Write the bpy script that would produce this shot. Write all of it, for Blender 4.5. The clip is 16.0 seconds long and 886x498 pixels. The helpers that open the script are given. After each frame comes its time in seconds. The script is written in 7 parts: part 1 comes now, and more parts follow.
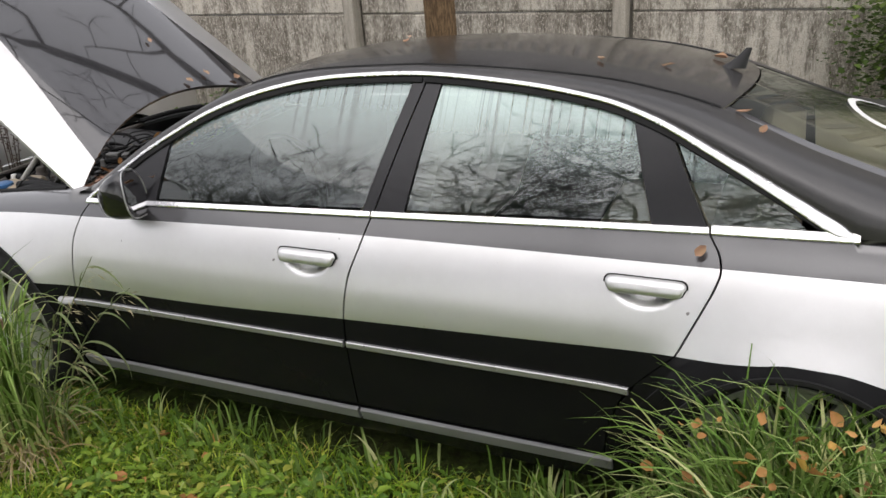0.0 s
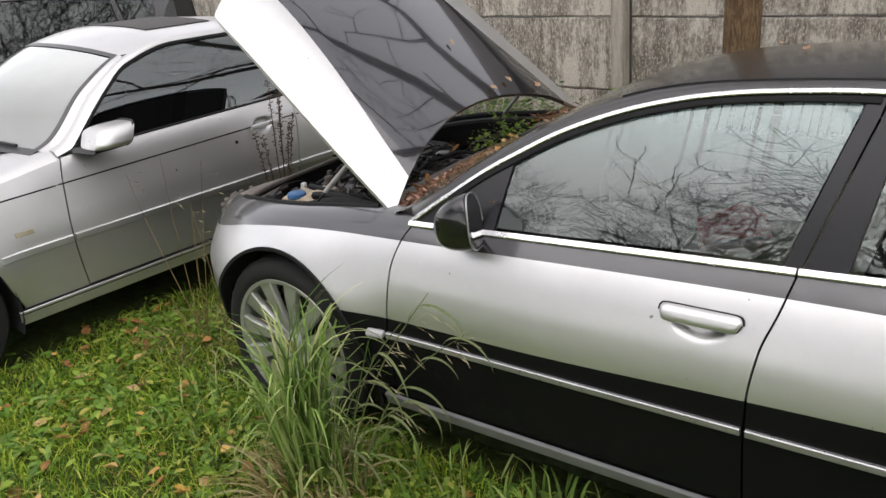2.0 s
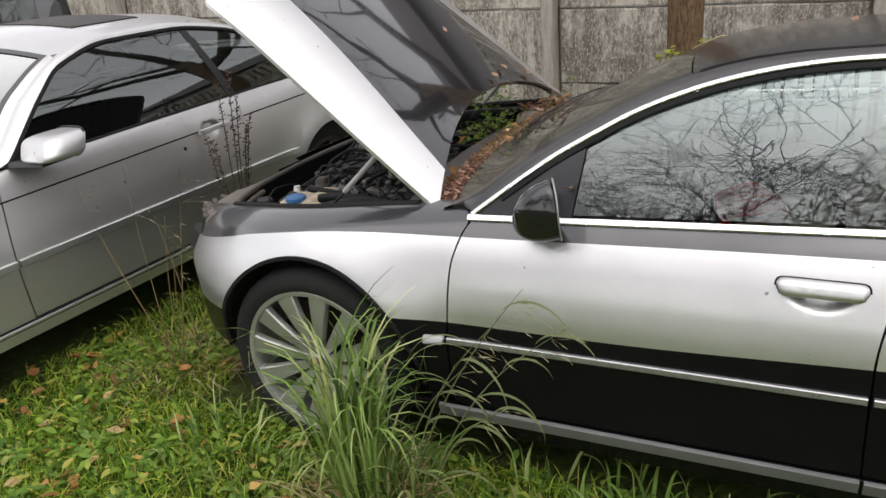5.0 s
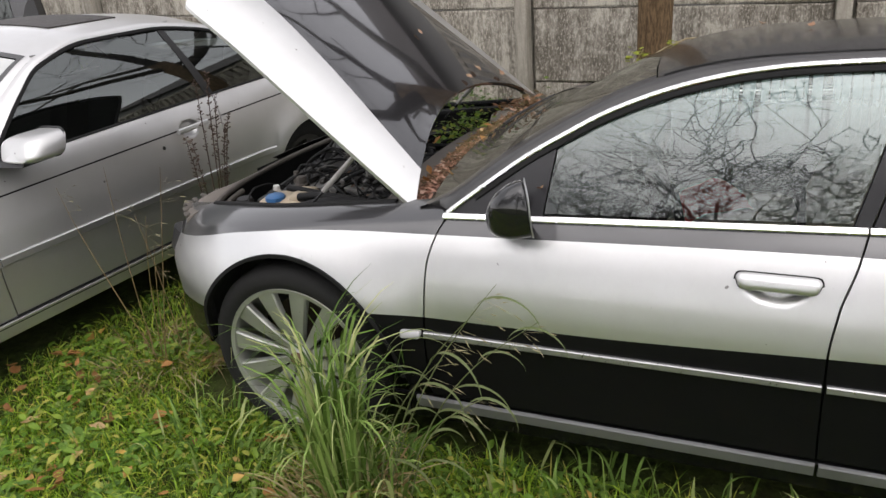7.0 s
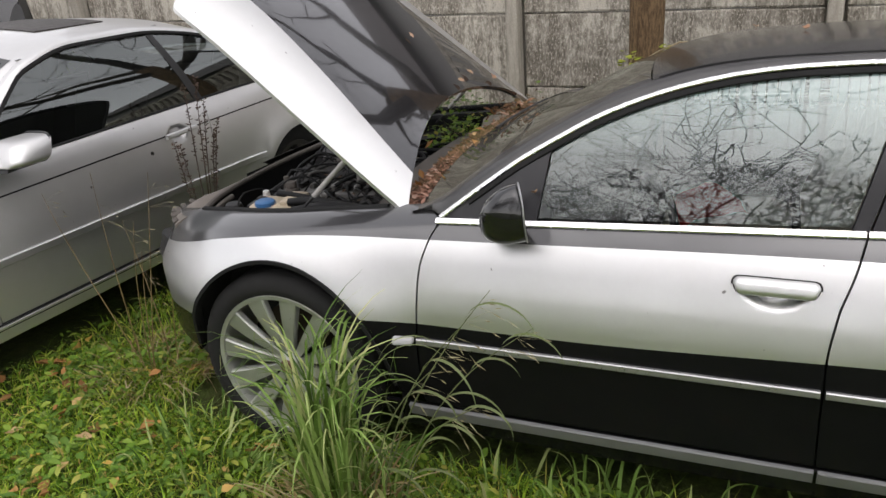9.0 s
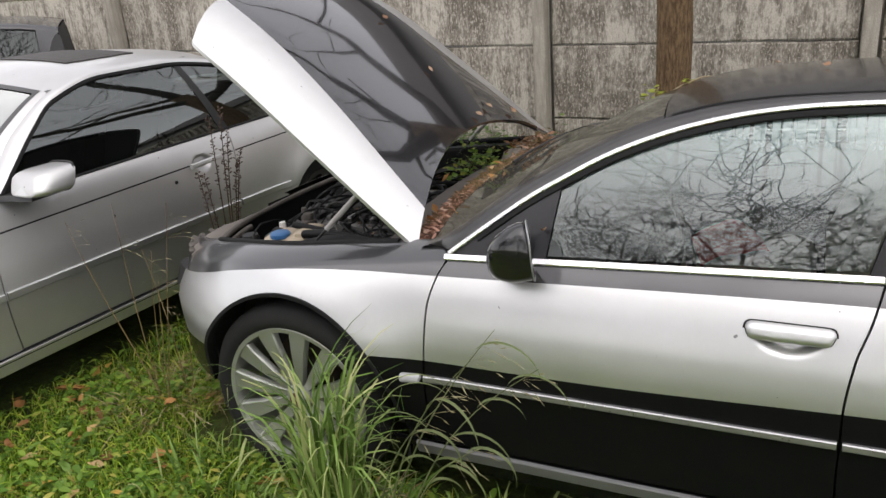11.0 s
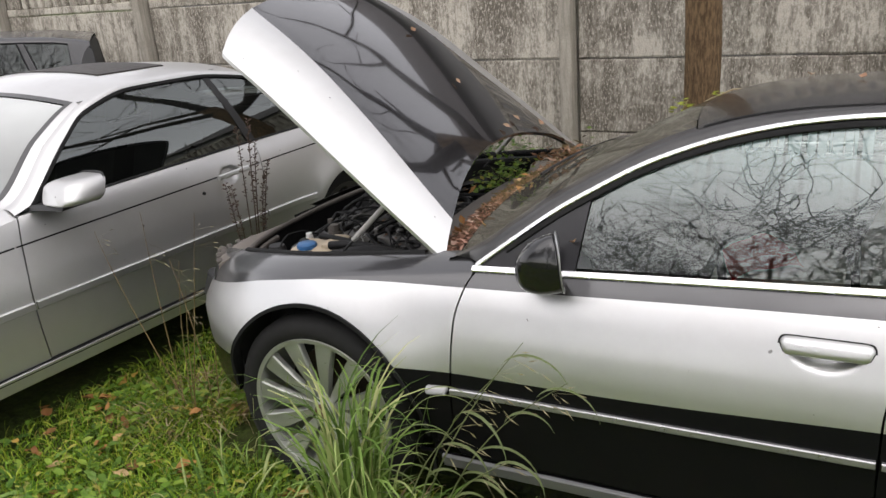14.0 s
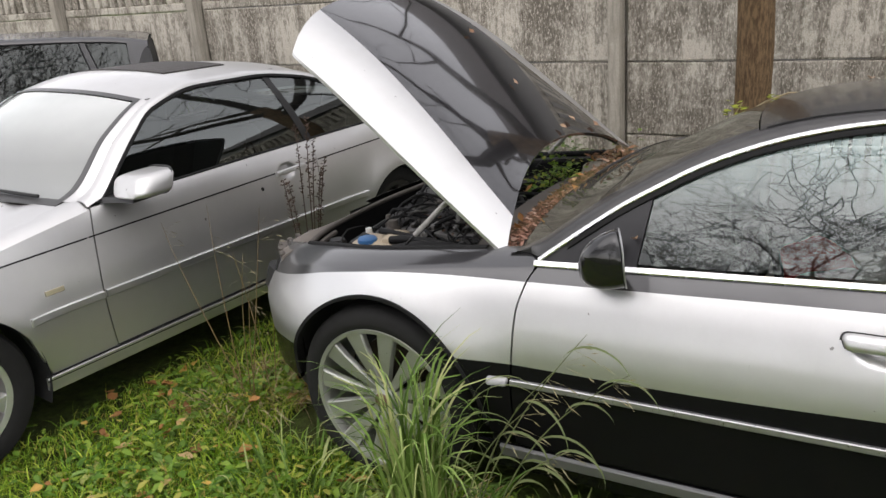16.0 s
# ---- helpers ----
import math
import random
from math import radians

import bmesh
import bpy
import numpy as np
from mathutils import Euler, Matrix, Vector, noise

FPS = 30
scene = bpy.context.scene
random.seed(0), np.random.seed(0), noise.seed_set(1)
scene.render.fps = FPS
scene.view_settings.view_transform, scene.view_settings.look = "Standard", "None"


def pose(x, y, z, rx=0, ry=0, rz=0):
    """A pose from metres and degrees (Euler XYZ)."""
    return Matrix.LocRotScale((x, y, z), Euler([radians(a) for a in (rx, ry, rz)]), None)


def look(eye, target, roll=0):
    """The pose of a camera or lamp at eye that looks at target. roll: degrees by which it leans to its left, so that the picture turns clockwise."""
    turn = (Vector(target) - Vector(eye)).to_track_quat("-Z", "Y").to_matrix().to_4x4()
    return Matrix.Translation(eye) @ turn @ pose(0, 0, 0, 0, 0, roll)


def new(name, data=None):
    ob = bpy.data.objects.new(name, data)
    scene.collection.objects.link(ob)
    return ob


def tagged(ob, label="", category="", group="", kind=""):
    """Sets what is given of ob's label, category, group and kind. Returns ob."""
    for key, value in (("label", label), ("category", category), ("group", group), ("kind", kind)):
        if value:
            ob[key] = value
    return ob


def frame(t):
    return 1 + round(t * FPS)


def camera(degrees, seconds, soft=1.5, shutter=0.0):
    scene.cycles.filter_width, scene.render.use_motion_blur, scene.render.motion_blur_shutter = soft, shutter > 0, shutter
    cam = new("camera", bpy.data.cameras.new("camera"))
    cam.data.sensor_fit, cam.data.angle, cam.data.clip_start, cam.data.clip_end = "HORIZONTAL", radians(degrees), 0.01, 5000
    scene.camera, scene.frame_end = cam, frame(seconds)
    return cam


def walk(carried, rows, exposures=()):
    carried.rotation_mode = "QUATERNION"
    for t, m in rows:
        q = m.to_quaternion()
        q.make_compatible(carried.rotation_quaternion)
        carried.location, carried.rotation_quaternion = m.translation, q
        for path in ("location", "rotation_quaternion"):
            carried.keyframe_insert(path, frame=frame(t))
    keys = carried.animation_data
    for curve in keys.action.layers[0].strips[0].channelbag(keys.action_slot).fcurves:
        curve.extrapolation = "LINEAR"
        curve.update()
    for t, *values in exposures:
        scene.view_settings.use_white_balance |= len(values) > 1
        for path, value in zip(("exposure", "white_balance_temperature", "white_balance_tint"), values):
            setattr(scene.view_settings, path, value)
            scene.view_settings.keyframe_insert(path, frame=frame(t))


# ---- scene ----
cam = camera(58.0, 16.0)
PATH = [
    (0, (2.901, -1.853, 1.799), (2.138, -0.188, 0.997), -4.2),
    (0.5, (2.74, -1.699, 1.759), (1.856, -0.092, 0.961), -5.0),
    (1, (2.604, -1.581, 1.762), (1.619, -0.025, 0.982), -5.4),
    (1.5, (2.365, -1.648, 1.758), (1.288, -0.151, 0.986), -5.2),
    (2, (2.125, -1.713, 1.769), (1.004, -0.242, 1.008), -5.2),
    (2.5, (1.899, -1.647, 1.754), (0.769, -0.19, 0.978), -5.7),
    (3, (1.753, -1.65, 1.744), (0.607, -0.195, 0.988), -5.5),
    (3.2, (1.68, -1.721, 1.744), (0.542, -0.262, 0.987), -5.6),
    (3.5, (1.594, -1.831, 1.735), (0.482, -0.34, 1.001), -5.5),
    (3.7, (1.535, -1.886, 1.745), (0.492, -0.355, 0.996), -5.3),
    (4, (1.503, -1.891, 1.731), (0.515, -0.321, 0.983), -5.3),
    (4.5, (1.498, -1.886, 1.717), (0.636, -0.251, 0.954), -5.3),
    (7, (1.536, -1.959, 1.76), (0.778, -0.285, 0.969), -4.6),
    (7.5, (1.543, -1.969, 1.758), (0.698, -0.329, 0.988), -4.8),
    (8, (1.544, -1.954, 1.749), (0.659, -0.331, 0.983), -4.9),
    (8.5, (1.531, -1.926, 1.735), (0.728, -0.266, 0.961), -4.7),
    (9, (1.517, -1.931, 1.743), (0.779, -0.243, 0.965), -4.5),
    (11.5, (1.588, -1.86, 1.756), (0.744, -0.185, 1.061), -4.6),
    (12, (1.538, -1.911, 1.749), (0.688, -0.235, 1.065), -4.6),
    (12.5, (1.528, -1.946, 1.752), (0.668, -0.27, 1.079), -4.6),
    (13, (1.525, -1.946, 1.753), (0.657, -0.271, 1.086), -4.6),
    (13.5, (1.541, -1.918, 1.748), (0.669, -0.247, 1.077), -4.6),
    (14, (1.56, -1.863, 1.743), (0.68, -0.198, 1.07), -4.7),
    (14.5, (1.57, -1.845, 1.746), (0.682, -0.182, 1.077), -4.7),
    (15, (1.555, -1.899, 1.751), (0.634, -0.249, 1.093), -4.5),
    (15.5, (1.531, -1.952, 1.748), (0.586, -0.317, 1.089), -4.5),
    (16, (1.514, -1.977, 1.752), (0.561, -0.347, 1.091), -4.5),
]
walk(cam, [(t, look(eye, target, roll)) for t, eye, target, roll in PATH],
     ((0.0, 1.40, 6600, 14), (16.0, 1.40, 6600, 14)))

# ---- daylight: a pale overcast sky ----
SUN_UP, SUN_ROUND = 62.0, 158.0
world = bpy.data.worlds.new("overcast")
scene.world = world
world.use_nodes = True
_wn = world.node_tree
_wn.nodes.clear()
_sky = _wn.nodes.new("ShaderNodeTexSky")
_sky.sky_type, _sky.sun_disc = "NISHITA", False
_sky.sun_elevation, _sky.sun_rotation = radians(SUN_UP), radians(SUN_ROUND)
_sky.air_density, _sky.dust_density, _sky.ozone_density = 1.0, 0.6, 1.0
_grey = _wn.nodes.new("ShaderNodeHueSaturation")
_grey.inputs["Saturation"].default_value = 0.12
_bg = _wn.nodes.new("ShaderNodeBackground")
_bg.inputs["Strength"].default_value = 0.15
_out = _wn.nodes.new("ShaderNodeOutputWorld")
# clouds: three times as bright overhead as at the horizon
_dir = _wn.nodes.new("ShaderNodeTexCoord")
_xyz = _wn.nodes.new("ShaderNodeSeparateXYZ")
_up = _wn.nodes.new("ShaderNodeMapRange")
_up.inputs["From Min"].default_value, _up.inputs["From Max"].default_value = 0.0, 1.0
_up.inputs["To Min"].default_value, _up.inputs["To Max"].default_value = 0.74, 1.06
_cloud = _wn.nodes.new("ShaderNodeVectorMath")
_cloud.operation = "SCALE"
_wn.links.new(_dir.outputs["Generated"], _xyz.inputs[0])
_wn.links.new(_xyz.outputs["Z"], _up.inputs["Value"])
_wn.links.new(_sky.outputs[0], _grey.inputs["Color"])
_wn.links.new(_grey.outputs[0], _cloud.inputs[0])
_wn.links.new(_up.outputs[0], _cloud.inputs["Scale"])
_wn.links.new(_cloud.outputs[0], _bg.inputs["Color"])
_wn.links.new(_bg.outputs[0], _out.inputs["Surface"])
_sun = bpy.data.lights.new("sun", "SUN")
_sun.energy, _sun.angle, _sun.color = 0.66, radians(100), (1.0, 0.97, 0.93)
sun = new("sun", _sun)
_r, _e = radians(SUN_ROUND), radians(SUN_UP)
sun.matrix_world = look((math.sin(_r) * 30, math.cos(_r) * 30, 30 * math.tan(_e)), (0, 0, 0))


# ---- materials ----
class Nodes:
    """A short way to write a node material."""

    def __init__(self, name):
        self.mat = bpy.data.materials.new(name)
        self.mat.use_nodes = True
        self.tree = self.mat.node_tree
        self.tree.nodes.clear()
        self.out = self.add("ShaderNodeOutputMaterial")

    def add(self, kind, **values):
        node = self.tree.nodes.new(kind)
        for key, value in values.items():
            node.inputs[key.replace("_", " ")].default_value = value
        return node

    def link(self, a, b):
        self.tree.links.new(a, b)

    def coords(self, kind="Object"):
        return self.add("ShaderNodeTexCoord").outputs[kind]

    def mapped(self, scale, kind="Object"):
        m = self.add("ShaderNodeMapping")
        m.inputs["Scale"].default_value = scale
        self.link(self.coords(kind), m.inputs["Vector"])
        return m.outputs[0]

    def noise(self, scale, detail=4.0, rough=0.6, vector=None):
        n = self.add("ShaderNodeTexNoise")
        n.inputs["Scale"].default_value, n.inputs["Detail"].default_value = scale, detail
        n.inputs["Roughness"].default_value = rough
        self.link(vector if vector is not None else self.coords(), n.inputs["Vector"])
        return n.outputs["Fac"]

    def ramp(self, fac, stops):
        r = self.add("ShaderNodeValToRGB")
        while len(r.color_ramp.elements) < len(stops):
            r.color_ramp.elements.new(0.5)
        for e, (p, c) in zip(r.color_ramp.elements, stops):
            e.position = p
            e.color = (c, c, c, 1) if isinstance(c, (int, float)) else (*c, 1)
        self.link(fac, r.inputs[0])
        return r.outputs[0]

    def mix(self, fac, a, b, how="MIX"):
        m = self.add("ShaderNodeMix")
        m.data_type, m.blend_type = "RGBA", how
        for value, slot in ((fac, 0), (a, 6), (b, 7)):
            if isinstance(value, (int, float)):
                m.inputs[slot].default_value = value if slot == 0 else (value, value, value, 1)
            elif isinstance(value, tuple):
                m.inputs[slot].default_value = (*value, 1)
            else:
                self.link(value, m.inputs[slot])
        return m.outputs[2]

    def bump(self, height, strength=0.3, distance=0.01):
        b = self.add("ShaderNodeBump", Strength=strength, Distance=distance)
        self.link(height, b.inputs["Height"])
        return b.outputs[0]

    def shade(self, colour, rough=0.5, metal=0.0, bump=None, coat=0.0, coat_rough=0.05, spec=0.5):
        p = self.add("ShaderNodeBsdfPrincipled")
        for value, key in ((colour, "Base Color"), (rough, "Roughness"), (metal, "Metallic"), (coat, "Coat Weight"),
                           (coat_rough, "Coat Roughness"), (spec, "Specular IOR Level")):
            if isinstance(value, (int, float)):
                p.inputs[key].default_value = value if key != "Base Color" else (value, value, value, 1)
            elif isinstance(value, tuple):
                p.inputs[key].default_value = (*value, 1)
            else:
                self.link(value, p.inputs[key])
        p.inputs["Coat IOR"].default_value = 1.7
        if bump is not None:
            self.link(bump, p.inputs["Normal"])
        self.link(p.outputs[0], self.out.inputs["Surface"])
        return p


def simple(name, colour, rough=0.5, metal=0.0, grain=40.0, spread=0.15, bump=0.1, coat=0.0, spec=0.5):
    n = Nodes(name)
    f = n.noise(grain, 5)
    g = n.noise(grain / 9, 3)
    dark = tuple(c * (1 - spread) for c in colour)
    light = tuple(min(1, c * (1 + spread)) for c in colour)
    c = n.mix(n.ramp(g, ((0.3, 0.0), (0.7, 1.0))), n.mix(f, dark, colour), n.mix(f, colour, light))
    n.shade(c, n.ramp(f, ((0.3, max(0.02, rough - 0.06)), (0.7, min(1, rough + 0.06)))), metal, n.bump(f, bump, 0.002), coat, spec=spec)
    return n.mat


def paint_silver(name, base=(0.635, 0.635, 0.628), rough=0.36, metal=0.93):
    n = Nodes(name)
    fine = n.noise(900, 2)
    dirt = n.noise(3.5, 6, 0.7)
    spots = n.ramp(n.noise(110, 3, 0.7), ((0.72, 0.0), (0.80, 0.30)))
    c = n.mix(n.ramp(dirt, ((0.45, 0.0), (0.8, 0.15))), base, (0.34, 0.325, 0.30))
    c = n.mix(spots, c, (0.50, 0.48, 0.44))
    c = n.mix(n.ramp(n.noise(34, 2, 0.5), ((0.765, 0.0), (0.785, 0.75))), c, (0.09, 0.08, 0.07))
    n.shade(c, n.ramp(dirt, ((0.3, rough), (0.8, rough + 0.08))), metal, n.bump(fine, 0.03, 0.0004), 0.35, 0.08)
    return n.mat


def paint_black(name, dust=0.25, base=(0.010, 0.010, 0.012), gloss=0.06, coat=1.0, spec=0.5):
    n = Nodes(name)
    dirt = n.noise(4.0, 7, 0.7)
    specks = n.ramp(n.noise(160, 3, 0.8), ((0.58, 0.0), (0.72, 1.0)))
    film = n.mix(specks, n.ramp(dirt, ((0.35, dust * 0.25), (0.75, dust))), n.ramp(dirt, ((0.35, dust), (0.75, dust * 1.6))))
    c = n.mix(film, base, (0.20, 0.18, 0.15))
    n.shade(c, n.ramp(film, ((0.0, gloss + 0.06), (0.5, 0.42))), 0.0, n.bump(specks, 0.05, 0.001), coat, n.ramp(film, ((0.0, gloss * 0.4), (0.5, 0.30))), spec)
    return n.mat


def glass_pane(name, tint=(0.55, 0.62, 0.60), fog=0.0, ior=1.52, grime=0.05, film=(0.30, 0.32, 0.315), smooth=False):
    """A thin sheet: what lies behind, tinted, under a mirror image that grows with the angle; fog is breath on the inside."""
    n = Nodes(name)
    clear = n.add("ShaderNodeBsdfTransparent")
    clear.inputs[0].default_value = (*tint, 1)
    shine = n.add("ShaderNodeBsdfGlossy", Roughness=0.015)
    shine.inputs["Color"].default_value = (0.93, 0.985, 0.955, 1)
    fres = n.add("ShaderNodeFresnel", IOR=ior)
    haze = n.add("ShaderNodeBsdfDiffuse")
    haze.inputs[0].default_value = (*film, 1)
    streak = n.ramp(n.noise(1.0, 2, 0.5, n.mapped((70, 0, 0.7))), ((0.36, 0.28), (0.47, 1.0)))
    drops = n.ramp(n.noise(240, 2, 0.7), ((0.42, 0.88), (0.6, 1.0)))
    cloud = n.ramp(n.noise(2.3, 3), ((0.3, 0.75), (0.65, 1.0)))
    amount = cloud if smooth else n.mix(1.0, n.mix(1.0, streak, drops, "MULTIPLY"), cloud, "MULTIPLY")
    gen = n.add("ShaderNodeSeparateXYZ")
    n.link(n.coords("Generated"), gen.inputs[0])
    amount = n.mix(1.0, amount, n.ramp(gen.outputs["Z"], ((0.35, 0.0), (0.58, 0.34), (0.9, 1.0))), "MULTIPLY")
    weight = n.mix(1.0, amount, (fog, fog, fog), "MULTIPLY")
    weight = n.mix(1.0, weight, (grime, grime, grime), "ADD")
    body = n.add("ShaderNodeMixShader")
    n.link(weight, body.inputs[0])
    n.link(clear.outputs[0], body.inputs[1])
    n.link(haze.outputs[0], body.inputs[2])
    both = n.add("ShaderNodeMixShader")
    n.link(fres.outputs[0], both.inputs[0])
    n.link(body.outputs[0], both.inputs[1])
    n.link(shine.outputs[0], both.inputs[2])
    n.link(both.outputs[0], n.out.inputs["Surface"])
    return n.mat


def leaf_mat(name, stops, rough=0.5, lit=0.25, island=True):
    """Leaves and blades: each one its own tone."""
    n = Nodes(name)
    if island:
        pick = n.add("ShaderNodeNewGeometry").outputs["Random Per Island"]
    else:
        pick = n.add("ShaderNodeObjectInfo").outputs["Random"]
    c = n.ramp(pick, stops)
    c = n.mix(n.ramp(n.noise(1.3, 3), ((0.35, 0.0), (0.7, 0.5))), c, n.mix(0.5, c, (0.22, 0.24, 0.05)))
    p = n.shade(c, rough, spec=0.22)
    t = n.add("ShaderNodeBsdfTranslucent")
    n.link(c, t.inputs[0])
    m = n.add("ShaderNodeMixShader", Fac=lit)
    n.link(p.outputs[0], m.inputs[1])
    n.link(t.outputs[0], m.inputs[2])
    n.link(m.outputs[0], n.out.inputs["Surface"])
    return n.mat


def concrete_mat(name, base=(0.545, 0.505, 0.432)):
    n = Nodes(name)
    v = n.coords("Generated")
    obj = n.coords()
    rnd = n.add("ShaderNodeObjectInfo").outputs["Random"]
    shift = n.add("ShaderNodeVectorMath")
    shift.operation = "ADD"
    mul = n.add("ShaderNodeVectorMath")
    mul.operation = "SCALE"
    mul.inputs[0].default_value = (17.0, 9.0, 5.0)
    n.link(rnd, mul.inputs["Scale"])
    n.link(obj, shift.inputs[0])
    n.link(mul.outputs[0], shift.inputs[1])
    p = shift.outputs[0]
    def stretched(x, z):
        m = n.add("ShaderNodeMapping")
        m.inputs["Scale"].default_value = (x, x, z)
        n.link(p, m.inputs["Vector"])
        return m.outputs[0]

    fleck = n.noise(1.0, 5, 0.62, stretched(62, 23))
    runs = n.noise(1.0, 4, 0.6, stretched(14, 1.6))
    blot = n.noise(1.7, 5, 0.65, p)
    grain = n.noise(120, 3, 0.7, p)
    dirt = n.mix(n.ramp(runs, ((0.42, 0.0), (0.62, 1.0))), n.ramp(blot, ((0.35, 0.0), (0.65, 0.75))), 1.0)
    cover = n.mix(0.5, fleck, n.mix(0.55, dirt, n.ramp(blot, ((0.3, 0.2), (0.7, 0.8)))))
    c = n.mix(n.ramp(cover, ((0.445, 0.0), (0.515, 0.5), (0.655, 1.0))), base, (0.138, 0.120, 0.096))
    c = n.mix(n.ramp(n.noise(1.0, 6, 0.7, stretched(85, 36)), ((0.53, 0.0), (0.60, 0.8))), c, (0.61, 0.555, 0.475))
    c = n.mix(n.ramp(grain, ((0.35, 0.4), (0.62, 0.0))), c, (0.13, 0.12, 0.10))
    c = n.mix(n.ramp(n.noise(0.8, 3, 0.5, p), ((0.5, 0.0), (0.75, 0.14))), c, (0.15, 0.15, 0.09))
    h = n.mix(0.4, grain, fleck)
    n.shade(c, 0.92, 0.0, n.bump(h, 0.5, 0.006), spec=0.2)
    return n.mat


def post_mat(name):
    """Smooth cast concrete with grey rain marks, cleaner than the panels."""
    n = Nodes(name)
    m = n.add("ShaderNodeMapping")
    m.inputs["Scale"].default_value = (30, 30, 3)
    n.link(n.coords(), m.inputs["Vector"])
    runs = n.noise(1.0, 5, 0.65, m.outputs[0])
    grain = n.noise(150, 3, 0.7)
    c = n.mix(n.ramp(runs, ((0.40, 0.0), (0.66, 0.75))), (0.43, 0.395, 0.335), (0.205, 0.187, 0.156))
    c = n.mix(n.ramp(n.noise(9, 4, 0.6), ((0.45, 0.0), (0.7, 0.5))), c, (0.245, 0.222, 0.18))
    c = n.mix(n.ramp(grain, ((0.35, 0.35), (0.6, 0.0))), c, (0.13, 0.12, 0.10))
    n.shade(c, 0.92, 0.0, n.bump(grain, 0.4, 0.004), spec=0.2)
    return n.mat


def bark_mat(name, dark=(0.035, 0.023, 0.014), light=(0.145, 0.095, 0.052)):
    n = Nodes(name)
    f = n.noise(1.0, 7, 0.7, n.mapped((64, 64, 15)))
    g = n.noise(3.0, 4)
    c = n.mix(n.ramp(f, ((0.42, 0.0), (0.58, 1.0))), dark, light)
    c = n.mix(n.ramp(g, ((0.5, 0.0), (0.75, 0.2))), c, (0.10, 0.11, 0.05))
    n.shade(c, 0.9, 0.0, n.bump(f, 0.9, 0.02), spec=0.2)
    return n.mat


def soil_mat(name):
    n = Nodes(name)
    f = n.noise(26, 6, 0.7)
    g = n.noise(2.1, 4)
    h = n.noise(0.15, 3)
    c = n.mix(n.ramp(f, ((0.35, 0.0), (0.65, 1.0))), (0.024, 0.030, 0.010), (0.075, 0.105, 0.022))
    c = n.mix(n.ramp(g, ((0.45, 0.0), (0.7, 0.6))), c, (0.070, 0.055, 0.028))
    c = n.mix(n.ramp(h, ((0.4, 0.0), (0.7, 0.5))), c, (0.06, 0.10, 0.02))
    n.shade(c, 0.95, 0.0, n.bump(f, 0.8, 0.03), spec=0.15)
    return n.mat


SILVER = paint_silver("silver_paint")
SILVER_B = paint_silver("satin_silver_paint", (0.61, 0.605, 0.595), 0.36, 0.84)
BLACK = paint_black("black_paint", 0.05, gloss=0.26)
# the same black paint, darkened for the lower body that faces away from the sky
BLACK_LOW = paint_black("shaded_low_black_paint", 0.014, (0.0048, 0.0050, 0.0056), 0.14, 0.03, 0.10)
BLACK_TOP = paint_black("dusty_black_roof_paint", 0.13, gloss=0.16, coat=0.55)
RAIL = paint_black("dull_black_rail_paint", 0.09, (0.016, 0.016, 0.017), 0.34, 0.22, 0.45)
BONNET_TOP = paint_black("polished_black_bonnet_paint", 0.05, gloss=0.03)
PILLAR = paint_black("satin_black_pillar", 0.03, gloss=0.25, coat=0.12, spec=0.3)
MIRROR_SHELL = paint_black("glossy_mirror_shell", 0.02, (0.006, 0.006, 0.007), 0.03, 0.45, 0.4)
BORDER = simple("grey_printed_border", (0.055, 0.055, 0.055), 0.4, 0.0, 40, 0.2, 0.05)
CHROME = simple("bright_metal_trim", (0.92, 0.92, 0.92), 0.24, 1.0, 60, 0.06, 0.02)
SATIN = simple("dull_grey_trim", (0.37, 0.37, 0.37), 0.32, 0.75, 60, 0.12, 0.05)
# a darker grey than the rubbing strips, for the sill strips
SILL_GREY = simple("darker_grey_trim", (0.20, 0.20, 0.20), 0.45, 0.45, 30, 0.25, 0.1)
RUBBER = simple("black_rubber", (0.010, 0.010, 0.010), 0.75, 0.0, 60, 0.35, 0.2, spec=0.25)
PLASTIC = simple("black_plastic", (0.010, 0.010, 0.010), 0.48, 0.0, 120, 0.3, 0.15)
TYRE = simple("worn_tyre_rubber", (0.0125, 0.0122, 0.0118), 0.82, 0.0, 30, 0.35, 0.3, spec=0.3)
DARK = simple("dark_inner_metal", (0.009, 0.009, 0.009), 0.8, 0.0, 20, 0.3, 0.1)
RIM_A = simple("dirty_alloy", (0.42, 0.43, 0.39), 0.40, 0.70, 18, 0.22, 0.1, spec=0.5)
RIM_B = simple("grey_silver_alloy", (0.70, 0.70, 0.68), 0.34, 0.8, 18, 0.16, 0.1)
# much darker than the coupe's other rims, for its near rear wheel
RIM_D = simple("dark_rear_alloy", (0.030, 0.028, 0.026), 0.6, 0.3, 18, 0.3, 0.1)
RUSTY = simple("rusty_brown_metal", (0.13, 0.075, 0.045), 0.75, 0.0, 40, 0.45, 0.3)
BRAKE = simple("rusty_brake_disc", (0.05, 0.036, 0.028), 0.6, 0.7, 25, 0.35, 0.2)
GLASS_A = glass_pane("fogged_side_glass", (0.50, 0.56, 0.52), 0.50, 2.1, 0.006, (0.38, 0.50, 0.485))
GLASS_R = glass_pane("misted_rear_side_glass", (0.50, 0.56, 0.52), 0.80, 2.2, 0.010, (0.47, 0.625, 0.585))
GLASS_F = glass_pane("dusty_windscreen_glass", (0.20, 0.20, 0.18), 0.25, 1.13, 0.72, (0.088, 0.080, 0.065), True)
